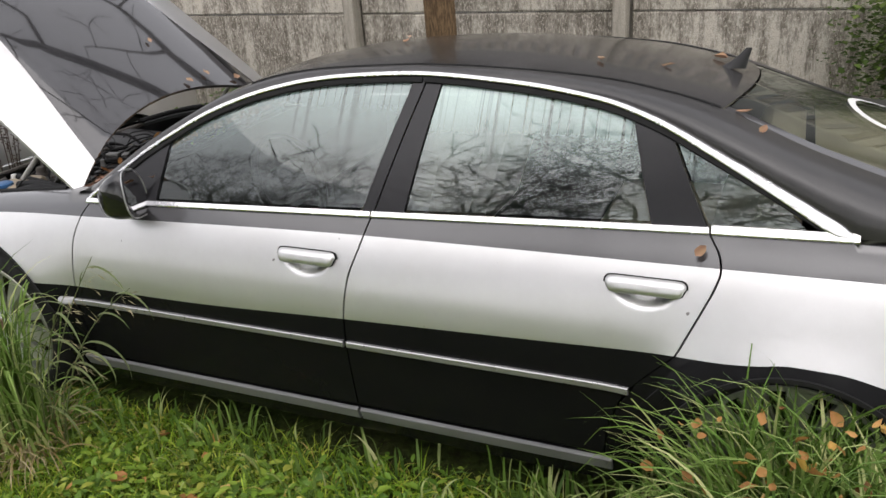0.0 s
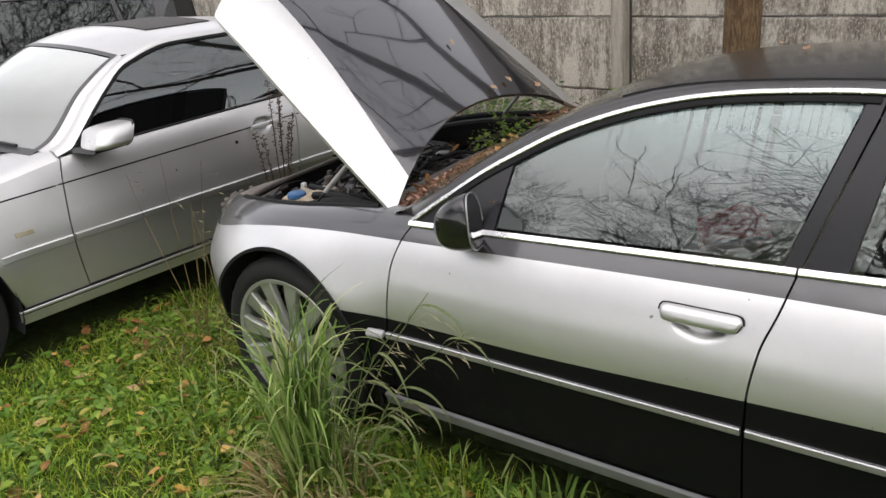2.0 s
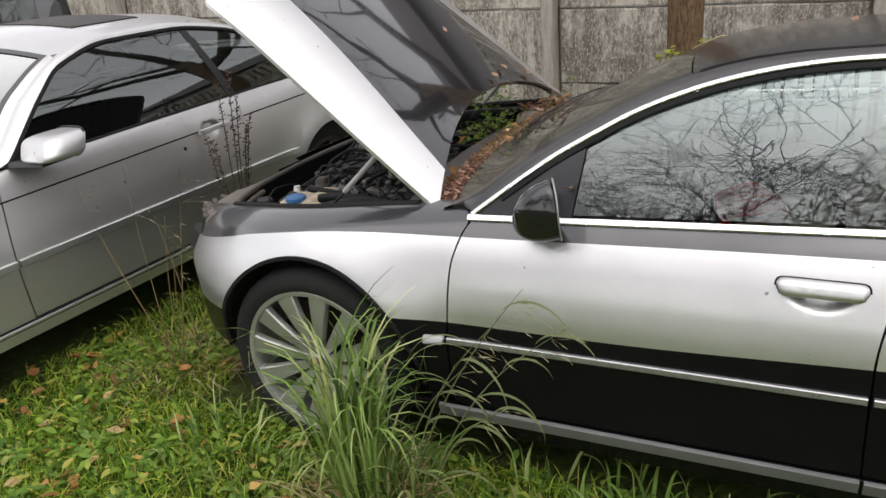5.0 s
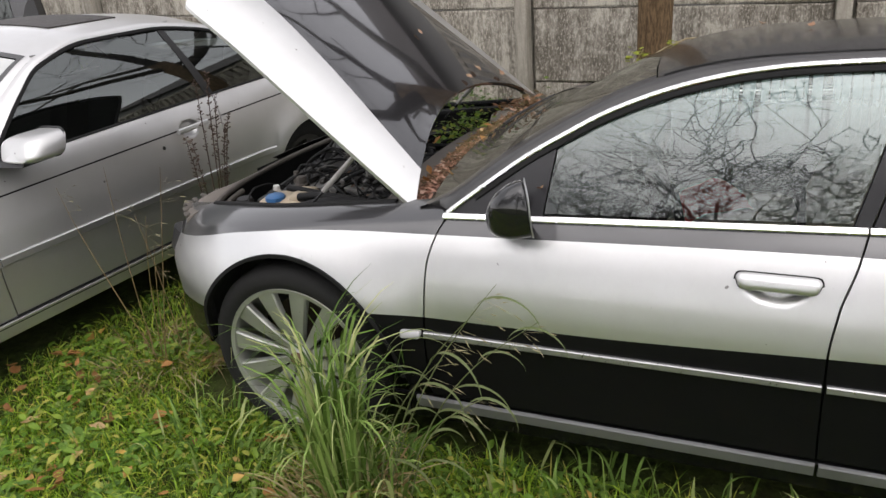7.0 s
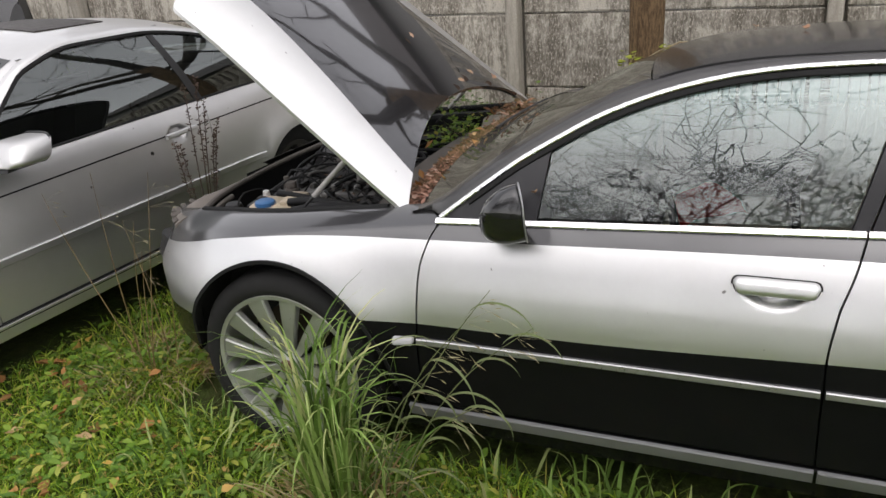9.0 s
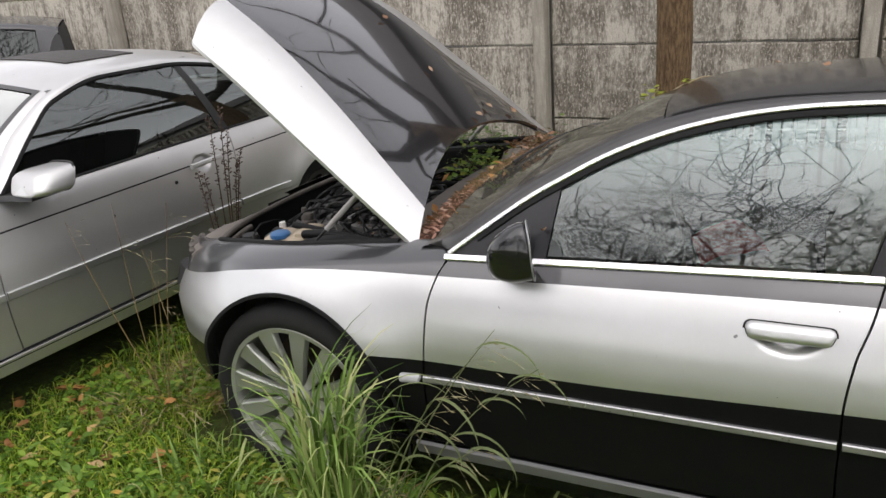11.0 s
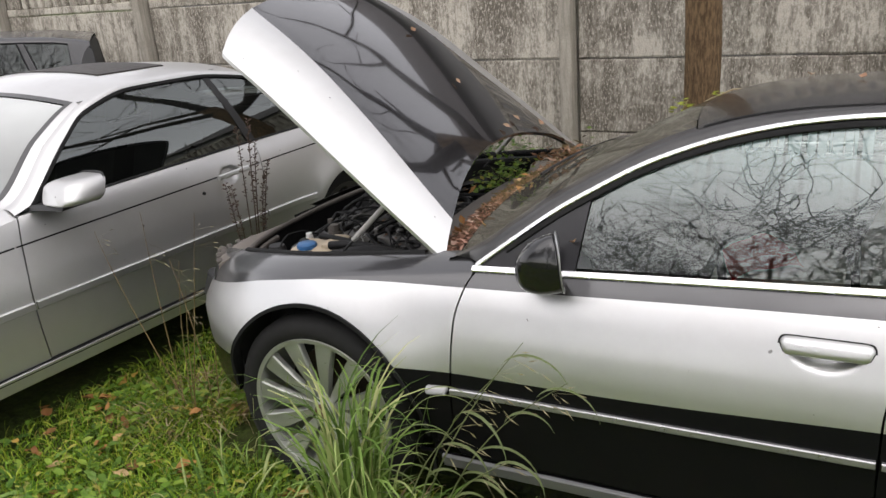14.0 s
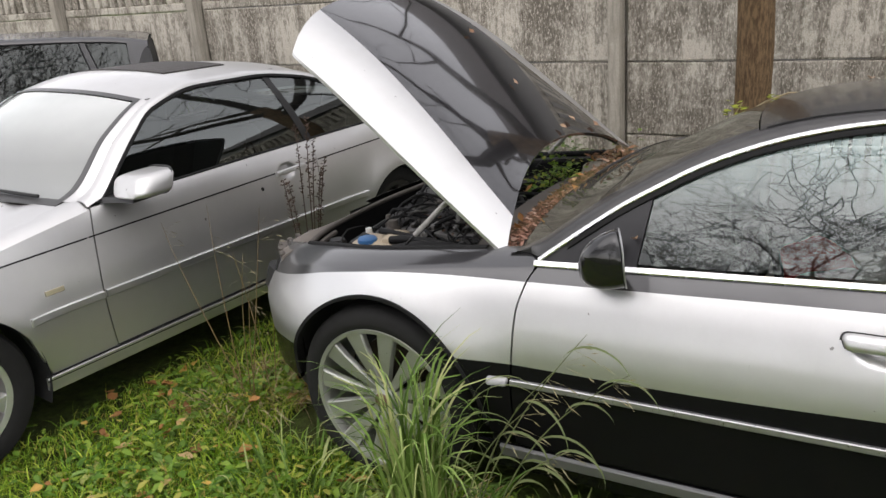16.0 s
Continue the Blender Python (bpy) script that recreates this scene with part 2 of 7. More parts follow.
GLASS_B = glass_pane("dark_tinted_glass", (0.20, 0.23, 0.23), 0.03, 2.2, 0.005)
GLASS_T = glass_pane("lightly_tinted_rear_glass", (0.56, 0.56, 0.52), 0.03, 1.65, 0.03)
GLASS_E = glass_pane("black_tinted_glass", (0.10, 0.11, 0.11), 0.0, 1.62, 0.008)
GLASS_W = glass_pane("pale_fogged_windscreen", (0.55, 0.58, 0.57), 0.5, 1.35, 0.55, (0.50, 0.51, 0.50), True)
LAMP_CLEAR = simple("clear_lamp_plastic", (0.33, 0.33, 0.33), 0.12, 0.0, 60, 0.1, 0.05, 0.6)
LAMP_AMBER = simple("pale_amber_lamp_plastic", (0.34, 0.30, 0.20), 0.2, 0.0, 60, 0.15, 0.05, 0.5)
SEAT = simple("pale_beige_leather", (0.72, 0.69, 0.54), 0.6, 0.0, 50, 0.2, 0.2)
CABIN = simple("grey_cabin_trim", (0.05, 0.05, 0.047), 0.8, 0.0, 40, 0.2, 0.1)
RED = simple("red_cloth", (0.75, 0.04, 0.03), 0.8, 0.0, 60, 0.25, 0.2)
RESERVOIR = simple("yellowed_tank_plastic", (0.46, 0.38, 0.27), 0.45, 0.0, 25, 0.18, 0.1)
BLUE = simple("blue_cap_plastic", (0.045, 0.15, 0.34), 0.4, 0.0, 60, 0.15, 0.05)
WHITE_P = simple("white_plastic", (0.70, 0.70, 0.68), 0.4, 0.0, 40, 0.15, 0.05)
ENGINE = simple("oily_engine_metal", (0.022, 0.020, 0.018), 0.55, 0.35, 22, 0.5, 0.3)
ALU = simple("grey_cast_metal", (0.20, 0.195, 0.185), 0.45, 0.85, 22, 0.3, 0.2)
STRUT = simple("pale_grey_strut_paint", (0.34, 0.33, 0.31), 0.45, 0.2, 30, 0.15, 0.05)
HOSE = simple("rubber_hose", (0.007, 0.007, 0.007), 0.62, 0.0, 60, 0.3, 0.1, spec=0.28)
DUSTY = simple("dusty_grey_plastic", (0.085, 0.074, 0.064), 0.75, 0.0, 18, 0.4, 0.2)
CONCRETE = concrete_mat("weathered_precast_concrete")
POST = post_mat("grey_post_concrete")
BARK = bark_mat("ridged_brown_bark", (0.086, 0.054, 0.029), (0.190, 0.126, 0.068))
PANEL_DUST = simple("dust_covered_plastic", (0.16, 0.14, 0.122), 0.8, 0.0, 18, 0.35, 0.2)
TWIG = bark_mat("dark_wet_bark", (0.020, 0.017, 0.014), (0.055, 0.046, 0.036))
SOIL = soil_mat("mossy_soil")
GRASS = leaf_mat("grass_green", ((0.0, (0.045, 0.118, 0.009)), (0.35, (0.151, 0.297, 0.018)), (0.68, (0.308, 0.459, 0.034)), (0.90, (0.504, 0.549, 0.078)), (1.0, (0.456, 0.329, 0.116))))
TUFT = leaf_mat("long_grass_green", ((0.0, (0.034, 0.082, 0.014)), (0.40, (0.112, 0.215, 0.036)), (0.72, (0.265, 0.390, 0.105)), (1.0, (0.500, 0.500, 0.240))))
HERB = leaf_mat("broad_leaf_green", ((0.0, (0.050, 0.118, 0.012)), (0.5, (0.123, 0.237, 0.024)), (0.85, (0.235, 0.336, 0.045)), (1.0, (0.392, 0.347, 0.076))), 0.40)
ROSETTE = leaf_mat("rosette_leaf_green", ((0.0, (0.059, 0.140, 0.024)), (0.5, (0.124, 0.243, 0.041)), (0.85, (0.232, 0.356, 0.092)), (1.0, (0.389, 0.378, 0.119))), 0.42)
STRAW = leaf_mat("dry_straw", ((0.0, (0.170, 0.105, 0.046)), (0.5, (0.330, 0.240, 0.125)), (1.0, (0.470, 0.390, 0.250))), 0.7)
LITTER = leaf_mat("fallen_leaf", ((0.0, (0.17, 0.068, 0.030)), (0.3, (0.36, 0.160, 0.055)), (0.6, (0.50, 0.260, 0.095)), (0.85, (0.54, 0.330, 0.070)), (1.0, (0.56, 0.37, 0.20))), 0.6, 0.2, False)
LITTER_L = leaf_mat("far_fallen_leaf", ((0.0, (0.17, 0.068, 0.030)), (0.3, (0.36, 0.160, 0.055)), (0.6, (0.50, 0.260, 0.095)), (0.85, (0.54, 0.330, 0.070)), (1.0, (0.56, 0.37, 0.20))), 0.6, 0.2)
LITTER_P = leaf_mat("pale_dry_leaf", ((0.0, (0.20, 0.105, 0.070)), (0.5, (0.34, 0.19, 0.125)), (1.0, (0.46, 0.33, 0.24))), 0.6, 0.15, False)
LITTER_S = leaf_mat("rotting_leaf_litter", ((0.0, (0.040, 0.020, 0.012)), (0.40, (0.095, 0.040, 0.028)), (0.75, (0.225, 0.098, 0.068)), (0.93, (0.36, 0.205, 0.155)), (1.0, (0.50, 0.36, 0.29))), 0.7, 0.1)
IVY = leaf_mat("dark_shrub_green", ((0.0, (0.022, 0.053, 0.011)), (0.6, (0.056, 0.112, 0.021)), (1.0, (0.112, 0.165, 0.038))), 0.45)
SPRIG = leaf_mat("yellowing_sprig", ((0.0, (0.20, 0.26, 0.03)), (1.0, (0.50, 0.48, 0.06))), 0.5)
REED = leaf_mat("dull_reed_green", ((0.0, (0.085, 0.115, 0.045)), (0.6, (0.15, 0.18, 0.085)), (1.0, (0.24, 0.24, 0.14))))
HUSK = leaf_mat("pale_grass_husk", ((0.0, (0.17, 0.14, 0.075)), (1.0, (0.36, 0.32, 0.20))), 0.7)
DOCK = simple("dark_dry_seed", (0.055, 0.032, 0.020), 0.85, 0.0, 60, 0.3, 0.2)
ROOF_FAR = simple("dark_house_roof_tile", (0.045, 0.040, 0.038), 0.8, 0.0, 3, 0.3, 0.2)
RENDER_FAR = simple("grey_house_render", (0.16, 0.155, 0.15), 0.85, 0.0, 3, 0.2, 0.1)


# ---- building helpers ----
def finish(name, bm, mats, parent=None, label="", sharp=38, smooth=True):
    me = bpy.data.meshes.new(name)
    bm.to_mesh(me)
    bm.free()
    for m in mats if isinstance(mats, (list, tuple)) else (mats,):
        me.materials.append(m)
    if smooth:
        me.polygons.foreach_set("use_smooth", [True] * len(me.polygons))
        me.set_sharp_from_angle(angle=radians(sharp))
    ob = new(name, me)
    if parent is not None:
        ob.parent = parent
    return tagged(ob, label)


def part(name, bm, mats, parent, label="", sharp=38):
    return finish(name, bm, mats, parent, label, sharp)


def thing(name, label, category, m=None, group="", kind=""):
    ob = new(name)
    ob.empty_display_size = 0.1
    if m is not None:
        ob.matrix_world = m
    return tagged(ob, label, category, group, kind)


def curve(pts):
    """A smooth function through (x, value) pairs."""
    xs = np.array([p[0] for p in pts], float)
    ys = np.array([p[1] for p in pts], float)
    h = np.diff(xs)
    s = np.diff(ys) / h
    d = np.zeros(len(xs))
    d[0], d[-1] = s[0], s[-1]
    for i in range(1, len(xs) - 1):
        d[i] = 0.0 if s[i - 1] * s[i] <= 0 else 2 / (1 / s[i - 1] + 1 / s[i])

    def f(x):
        if x <= xs[0]:
            return float(ys[0] + d[0] * (x - xs[0]))
        if x >= xs[-1]:
            return float(ys[-1] + d[-1] * (x - xs[-1]))
        i = int(np.searchsorted(xs, x) - 1)
        t = (x - xs[i]) / h[i]
        a, b = t * t * (3 - 2 * t), t * (1 - t)
        return float(ys[i] * (1 - a) + ys[i + 1] * a + h[i] * b * ((1 - t) * d[i] - t * d[i + 1]))

    return f


def sheet(fn, us, vs, mat=None, flip=False, close_u=False):
    """A grid of points fn(u, v). mat(u, v) picks the slot of each face."""
    bm = bmesh.new()
    rows = [[bm.verts.new(fn(u, v)) for u in us] for v in vs]
    nu = len(us)
    for j in range(len(vs) - 1):
        for i in range(nu if close_u else nu - 1):
            k = (i + 1) % nu
            q = [rows[j][i], rows[j][k], rows[j + 1][k], rows[j + 1][i]]
            if (q[0].co - q[1].co).length < 1e-7 or (q[2].co - q[3].co).length < 1e-7:
                q = [v for n, v in enumerate(q) if (v.co - q[n - 1].co).length > 1e-7]
                if len(q) < 3:
                    continue
            f = bm.faces.new(q[::-1] if flip else q)
            if mat is not None:
                f.material_index = mat((us[i] + us[min(i + 1, nu - 1)]) / 2, (vs[j] + vs[j + 1]) / 2)
    return bm


def facing(bm, way):
    """Turns all faces so that the sheet looks towards way."""
    bm.normal_update()
    way = Vector(way)
    if sum(f.normal.dot(way) * f.calc_area() for f in bm.faces) < 0:
        bmesh.ops.reverse_faces(bm, faces=bm.faces[:])
    return bm


def facing_out(bm):
    bmesh.ops.remove_doubles(bm, verts=bm.verts, dist=1e-6)
    bmesh.ops.recalc_face_normals(bm, faces=bm.faces)
    return bm


def rim_in(bm, way, depth=0.018):
    """Folds the free edges of a sheet back by depth, as pressed metal is."""
    edges = [e for e in bm.edges if e.is_boundary]
    r = bmesh.ops.extrude_edge_only(bm, edges=edges)
    vs = [g for g in r["geom"] if isinstance(g, bmesh.types.BMVert)]
    bmesh.ops.translate(bm, verts=vs, vec=Vector(way) * depth)
    return bm


def lin(a, b, n):
    return [a + (b - a) * i / (n - 1) for i in range(n)]


def sweep(path, sec, out=None, caps=True):
    """A section of (across, outward) points carried along a path. out: the outward direction, or one for each point."""
    bm = bmesh.new()
    path = [Vector(p) for p in path]
    rings = []
    last = None
    for i, p in enumerate(path):
        t = (path[min(i + 1, len(path) - 1)] - path[max(i - 1, 0)]).normalized()
        if out is None:
            ref = last if last is not None else (Vector((0, 0, 1)) if abs(t.z) < 0.9 else Vector((1, 0, 0)))
        else:
            ref = Vector(out[i] if isinstance(out, list) else out)
        o = (ref - t * ref.dot(t)).normalized()
        last = o
        a = t.cross(o)
        k = sec(i / (len(path) - 1)) if callable(sec) else sec
        rings.append([bm.verts.new(p + a * x + o * y) for x, y in k])
    n = len(rings[0])
    for r, s in zip(rings, rings[1:]):
        for i in range(n):
            bm.faces.new((r[i], r[(i + 1) % n], s[(i + 1) % n], s[i]))
    if caps:
        bm.faces.new(rings[0][::-1])
        bm.faces.new(rings[-1])
    bmesh.ops.recalc_face_normals(bm, faces=bm.faces)
    return bm


def disc_sec(r, n=8):
    return [(r * math.cos(2 * math.pi * i / n), r * math.sin(2 * math.pi * i / n)) for i in range(n)]


def bar_sec(w, t, b=0.25):
    """A flat bar with eased edges, width w, thickness t."""
    e = min(w, t) * b
    return [(-w / 2, 0), (-w / 2, t - e), (-w / 2 + e, t), (w / 2 - e, t), (w / 2, t - e), (w / 2, 0)]


def tube(path, r, n=8):
    return sweep(path, (lambda k: disc_sec(r(k), n)) if callable(r) else disc_sec(r, n))


def box(sx, sy, sz, at=(0, 0, 0), bevel=0.01, turn=(0, 0, 0), seg=2):
    bm = bmesh.new()
    bmesh.ops.create_cube(bm, size=1.0)
    bmesh.ops.scale(bm, vec=(sx, sy, sz), verts=bm.verts)
    if bevel > 0:
        bmesh.ops.bevel(bm, geom=bm.edges[:], offset=bevel, segments=seg, affect="EDGES", profile=0.5)
    bmesh.ops.transform(bm, matrix=pose(*at, *turn), verts=bm.verts)
    return bm


def spin(profile, n, axis="Y", at=(0, 0, 0), caps=True):
    """A turned shape: (radius, along) pairs about an axis."""
    bm = bmesh.new()
    rings = []
    for r, a in profile:
        ring = []
        for i in range(n):
            c, s = math.cos(2 * math.pi * i / n) * r, math.sin(2 * math.pi * i / n) * r
            p = {"Y": (c, a, s), "Z": (c, s, a), "X": (a, c, s)}[axis]
            ring.append(bm.verts.new(Vector(p) + Vector(at)))
        rings.append(ring)
    for r, s in zip(rings, rings[1:]):
        for i in range(n):
            bm.faces.new((r[i], r[(i + 1) % n], s[(i + 1) % n], s[i]))
    for ring, (r, a) in ((rings[0], profile[0]), (rings[-1], profile[-1])):
        if r > 1e-4 and caps:
            bm.faces.new(ring)
    bmesh.ops.remove_doubles(bm, verts=bm.verts, dist=1e-6)
    bmesh.ops.recalc_face_normals(bm, faces=bm.faces)
    return bm


def join(*bms):
    """Several bmeshes as one."""
    whole = bmesh.new()
    for b in bms:
        me = bpy.data.meshes.new("tmp")
        b.to_mesh(me)
        b.free()
        whole.from_mesh(me)
        bpy.data.meshes.remove(me)
    return whole


def fast_mesh(name, verts, faces_tri, mats, smooth=False):
    """A mesh from arrays of points and triangles."""
    me = bpy.data.meshes.new(name)
    v, f = np.asarray(verts, np.float32).reshape(-1, 3), np.asarray(faces_tri, np.int32).reshape(-1, 3)
    me.vertices.add(len(v))
    me.vertices.foreach_set("co", v.ravel())
    me.loops.add(f.size)
    me.loops.foreach_set("vertex_index", f.ravel())
    me.polygons.add(len(f))
    me.polygons.foreach_set("loop_start", np.arange(0, f.size, 3, dtype=np.int32))
    me.update(calc_edges=True)
    me.validate()
    for m in mats if isinstance(mats, (list, tuple)) else (mats,):
        me.materials.append(m)
    if smooth:
        me.polygons.foreach_set("use_smooth", [True] * len(me.polygons))
    return new(name, me)


# ---- car bodies: shared pieces ----
def panel(side, xl, xr, bottom, lines, top, nu=26, rows=(4, 8, 3), lip=None, mirror=None, fold=0.02, slots=(0, 1, 2)):
    """A body panel between two cuts xl(z), xr(z). lines(x): heights at which the colour changes. lip: how far its top rolls inwards.
    mirror: the car's middle, to build the other side."""
    levels = []
    for k, n in enumerate(rows):
        for i in range(n):
            levels.append((k, i / n))
    levels.append((len(rows) - 1, 1.0))
    if lip:
        levels += [("lip", i / 4) for i in (1, 2, 3, 4)]

    def height(x, level):
        b, t = bottom(x), top(x)
        cuts = [b] + [min(max(c, b), t) for c in lines(x)] + [t]
        k, f = level
        return cuts[k] + (cuts[k + 1] - cuts[k]) * f if k != "lip" else t

    def point(u, level):
        x = xl(0.6) + (xr(0.6) - xl(0.6)) * u
        for _ in range(4):
            z = height(x, level)
            x = xl(z) + (xr(z) - xl(z)) * u
        z = height(x, level)
        y = side(x, z)
        if level[0] == "lip":
            f = level[1]
            y += lip(x) * f
            z += 0.035 * math.sin(f * math.pi / 2) * min(1, lip(x) / 0.1)
        if mirror is not None:
            y = 2 * mirror - y
        return x, y, z

    bm = bmesh.new()
    us = lin(0, 1, nu)
    grid = [[bm.verts.new(point(u, lv)) for u in us] for lv in levels]
    for j in range(len(levels) - 1):
        k = levels[j][0]
        slot = slots[2] if k == "lip" else slots[min(k, 2)]
        for i in range(nu - 1):
            q = (grid[j][i], grid[j][i + 1], grid[j + 1][i + 1], grid[j + 1][i])
            f = bm.faces.new(q if mirror is None else q[::-1])
            f.material_index = slot
    bmesh.ops.remove_doubles(bm, verts=bm.verts, dist=1e-5)
    facing(bm, (0, -1 if mirror is None else 1, 0))
    if fold:
        rim_in(bm, (0, 1 if mirror is None else -1, 0), fold)
    return bm


def wheel(name, at, parent, radius, rim_r, width, spokes, style, rim_mat, turn=0.0, away=False):
    """A wheel whose outer face looks to -y. style: wide flat blades, or five thick spokes."""
    side = Matrix.Rotation(math.pi, 4, "Z") if away else Matrix.Identity(4)
    hub = new(name)
    hub.parent = parent
    hub.matrix_local = Matrix.Translation(at) @ side @ Matrix.Rotation(radians(turn), 4, "Y")
    hub.empty_display_size = 0.1
    w = width
    tread = [(rim_r - 0.012, 0.012), (rim_r + 0.004, 0.0), (rim_r + (radius - rim_r) * 0.35, -0.006), (radius * 0.955, 0.006), (radius * 0.985, 0.02)]
    for i in range(5):
        a = 0.03 + (w - 0.06) * i / 5
        tread += [(radius, a), (radius, a + (w - 0.06) * 0.16), (radius - 0.008, a + (w - 0.06) * 0.165), (radius - 0.008, a + (w - 0.06) * 0.195)]
    tread += [(radius * 0.985, w - 0.02), (radius * 0.955, w - 0.006), (rim_r + 0.004, w), (rim_r - 0.012, w - 0.012)]
    part("tyre", spin(tread, 56, caps=False), TYRE, hub, "worn black tyre")
    part("rim", spin([(rim_r - 0.002, 0.004), (rim_r - 0.004, 0.0), (rim_r - (0.028 if style == "five" else 0.018), 0.002), (rim_r - (0.032 if style == "five" else 0.024), 0.03), (rim_r - 0.034, w * 0.5), (rim_r - 0.03, w - 0.02), (rim_r - 0.004, w - 0.01), (rim_r - 0.002, w - 0.012)], 56, caps=False), rim_mat, hub)
    part("brake_disc", spin([(0.02, w * 0.55), (rim_r * 0.68, w * 0.55), (rim_r * 0.68, w * 0.55 + 0.02), (0.02, w * 0.55 + 0.02)], 40, caps=False), BRAKE, hub, "rusty brake disc")
    part("wheel_back", spin([(0.0, w * 0.72), (rim_r - 0.04, w * 0.72)], 32), DARK, hub)
    cap_r = 0.034 if style == "five" else 0.030
    wide = 2.2 if style == "five" else 1.7
    part("hub", spin([(0.0, 0.004), (cap_r * 0.9, 0.004), (cap_r, 0.01), (cap_r * 0.94 * wide, 0.018), (cap_r * wide, 0.05), (0.0, 0.07)], 28), rim_mat, hub)
    part("centre_cap", spin([(0.0, -0.002), (cap_r * 0.8, -0.001), (cap_r * 0.96, 0.005)], 24), PLASTIC if style == "five" else RUSTY, hub, "round centre cap" if style == "five" else "brown rusty centre cap")
    if style == "five":
        part("cap_badge", spin([(0.0, -0.005), (cap_r * 0.5, -0.0045), (cap_r * 0.52, -0.001)], 20), BLUE, hub, "small blue badge disc")
    for k in range(spokes):
        a = 2 * math.pi * k / spokes
        r0, r1 = 0.045, rim_r - 0.012
        def edge(f):
            if style == "five":
                return 0.036 - 0.012 * math.sin(math.pi * min(1.0, f * 1.05)) + (0.010 if f > 0.85 else 0)
            return 0.012 + 0.027 * f ** 0.9
        bm = bmesh.new()
        rings = []
        for i in range(9):
            f = i / 8
            r = r0 + (r1 - r0) * f
            h = edge(f)
            dish = 0.026 * (1 - f) ** 2 * (0.4 if style == "five" else 1.0) + 0.006 * f
            depth = 0.034 if style == "five" else 0.022
            sec = [(-h, depth + dish), (-h * 0.93, dish + 0.004), (-h * 0.80, dish), (h * 0.80, dish + (0.0 if style == "five" else 0.006)), (h * 0.93, dish + 0.006), (h, depth + dish)]
            rings.append([bm.verts.new((r * math.cos(a) - s * math.sin(a), d, r * math.sin(a) + s * math.cos(a))) for s, d in sec])
        for p, q in zip(rings, rings[1:]):
            for i in range(5):
                bm.faces.new((p[i], p[i + 1], q[i + 1], q[i]))
        part("spoke", bm, rim_mat, hub)
    if style == "five":
        for k in range(5):
            a = 2 * math.pi * (k + 0.5) / 5
            part("wheel_bolt", spin([(0.0, 0.007), (0.013, 0.007), (0.015, 0.03)], 12, at=(0.058 * math.cos(a), 0, 0.058 * math.sin(a))), DARK, hub)
    return hub


def strip_on(side, heights, x0, x1, w, t, n=30, mirror=None):
    """A bar laid along a body side from x0 to x1 at the height heights(x)."""
    path, outs = [], []
    for x in lin(x0, x1, n):
        z = heights(x)
        y = side(x, z)
        lean = (side(x, z + 0.01) - side(x, z - 0.01)) / 0.02
        o = Vector((0, -1, lean)).normalized()
        if mirror is not None:
            y, o = 2 * mirror - y, Vector((o.x, -o.y, o.z))
        path.append((x, y, z))
        outs.append(o)
    return sweep(path, bar_sec(w, t), outs)


# ---- the two-tone saloon with its bonnet up ----
AC = 0.925
a_prof = curve([(0.15, 0.075), (0.22, 0.045), (0.30, 0.018), (0.45, 0.006), (0.54, 0.0), (0.62, 0.004), (0.70, 0.016), (0.78, 0.040), (0.84, 0.070), (0.89, 0.105), (0.94, 0.150), (0.99, 0.19)])
a_shoulder = curve([(-0.9, 1.7), (0.0, 1.6), (0.6, 1.15), (1.5, 1.0), (2.6, 0.88), (3.3, 0.85), (4.1, 0.9)])


def a_plan(x):
    if x < 0:
        t = min(1.0, -x / 0.95)
        return AC * (1 - (1 - t ** 2.4) ** (1 / 1.7))
    if x > 3.0:
        t = min(1.0, (x - 3.0) / 1.10)
        return AC * (1 - (1 - t ** 3.4) ** (1 / 2.4))
    return 0.0


def a_side(x, z):
    p = a_prof(z)
    out = 0.0
    for cx, cz, r, amount in ((0.06, 0.332, 0.375, 0.028), (2.985, 0.30, 0.295, 0.066)):
        d = math.hypot(x - cx, z - cz) - r
        out += amount * math.exp(-(d / 0.13) ** 2) * min(1.0, max(0.0, (z - 0.30) / 0.2))
    rake = 0.035 + 0.55 * min(0.2, max(0.0, z - 0.56))
    return (p * a_shoulder(x) if z > 0.54 else p) + a_plan(x - rake if x < rake else x) - out + 0.004


def a_skin_side(x, z):
    """The door skin with the scoops behind its handles."""
    y = a_side(x, z)
    for mid, half, zt in ((1.559, 0.101, 0.824), (2.5975, 0.1025, 0.853)):
        if abs(x - mid) < half and zt - 0.09 < z < zt:
            d = math.sqrt(((x - mid) / (half * 0.88)) ** 2 + ((z - zt + 0.026) / (0.054 if z < zt - 0.026 else 0.013)) ** 2)
            k = min(1.0, max(0.0, (1.0 - d) / 0.38))
            y += 0.019 * k * k * (3 - 2 * k)
    return y


def arch(cx, cz, r, low):
    return lambda x: max(low, cz + math.sqrt(r * r - (x - cx) ** 2)) if abs(x - cx) < r else low


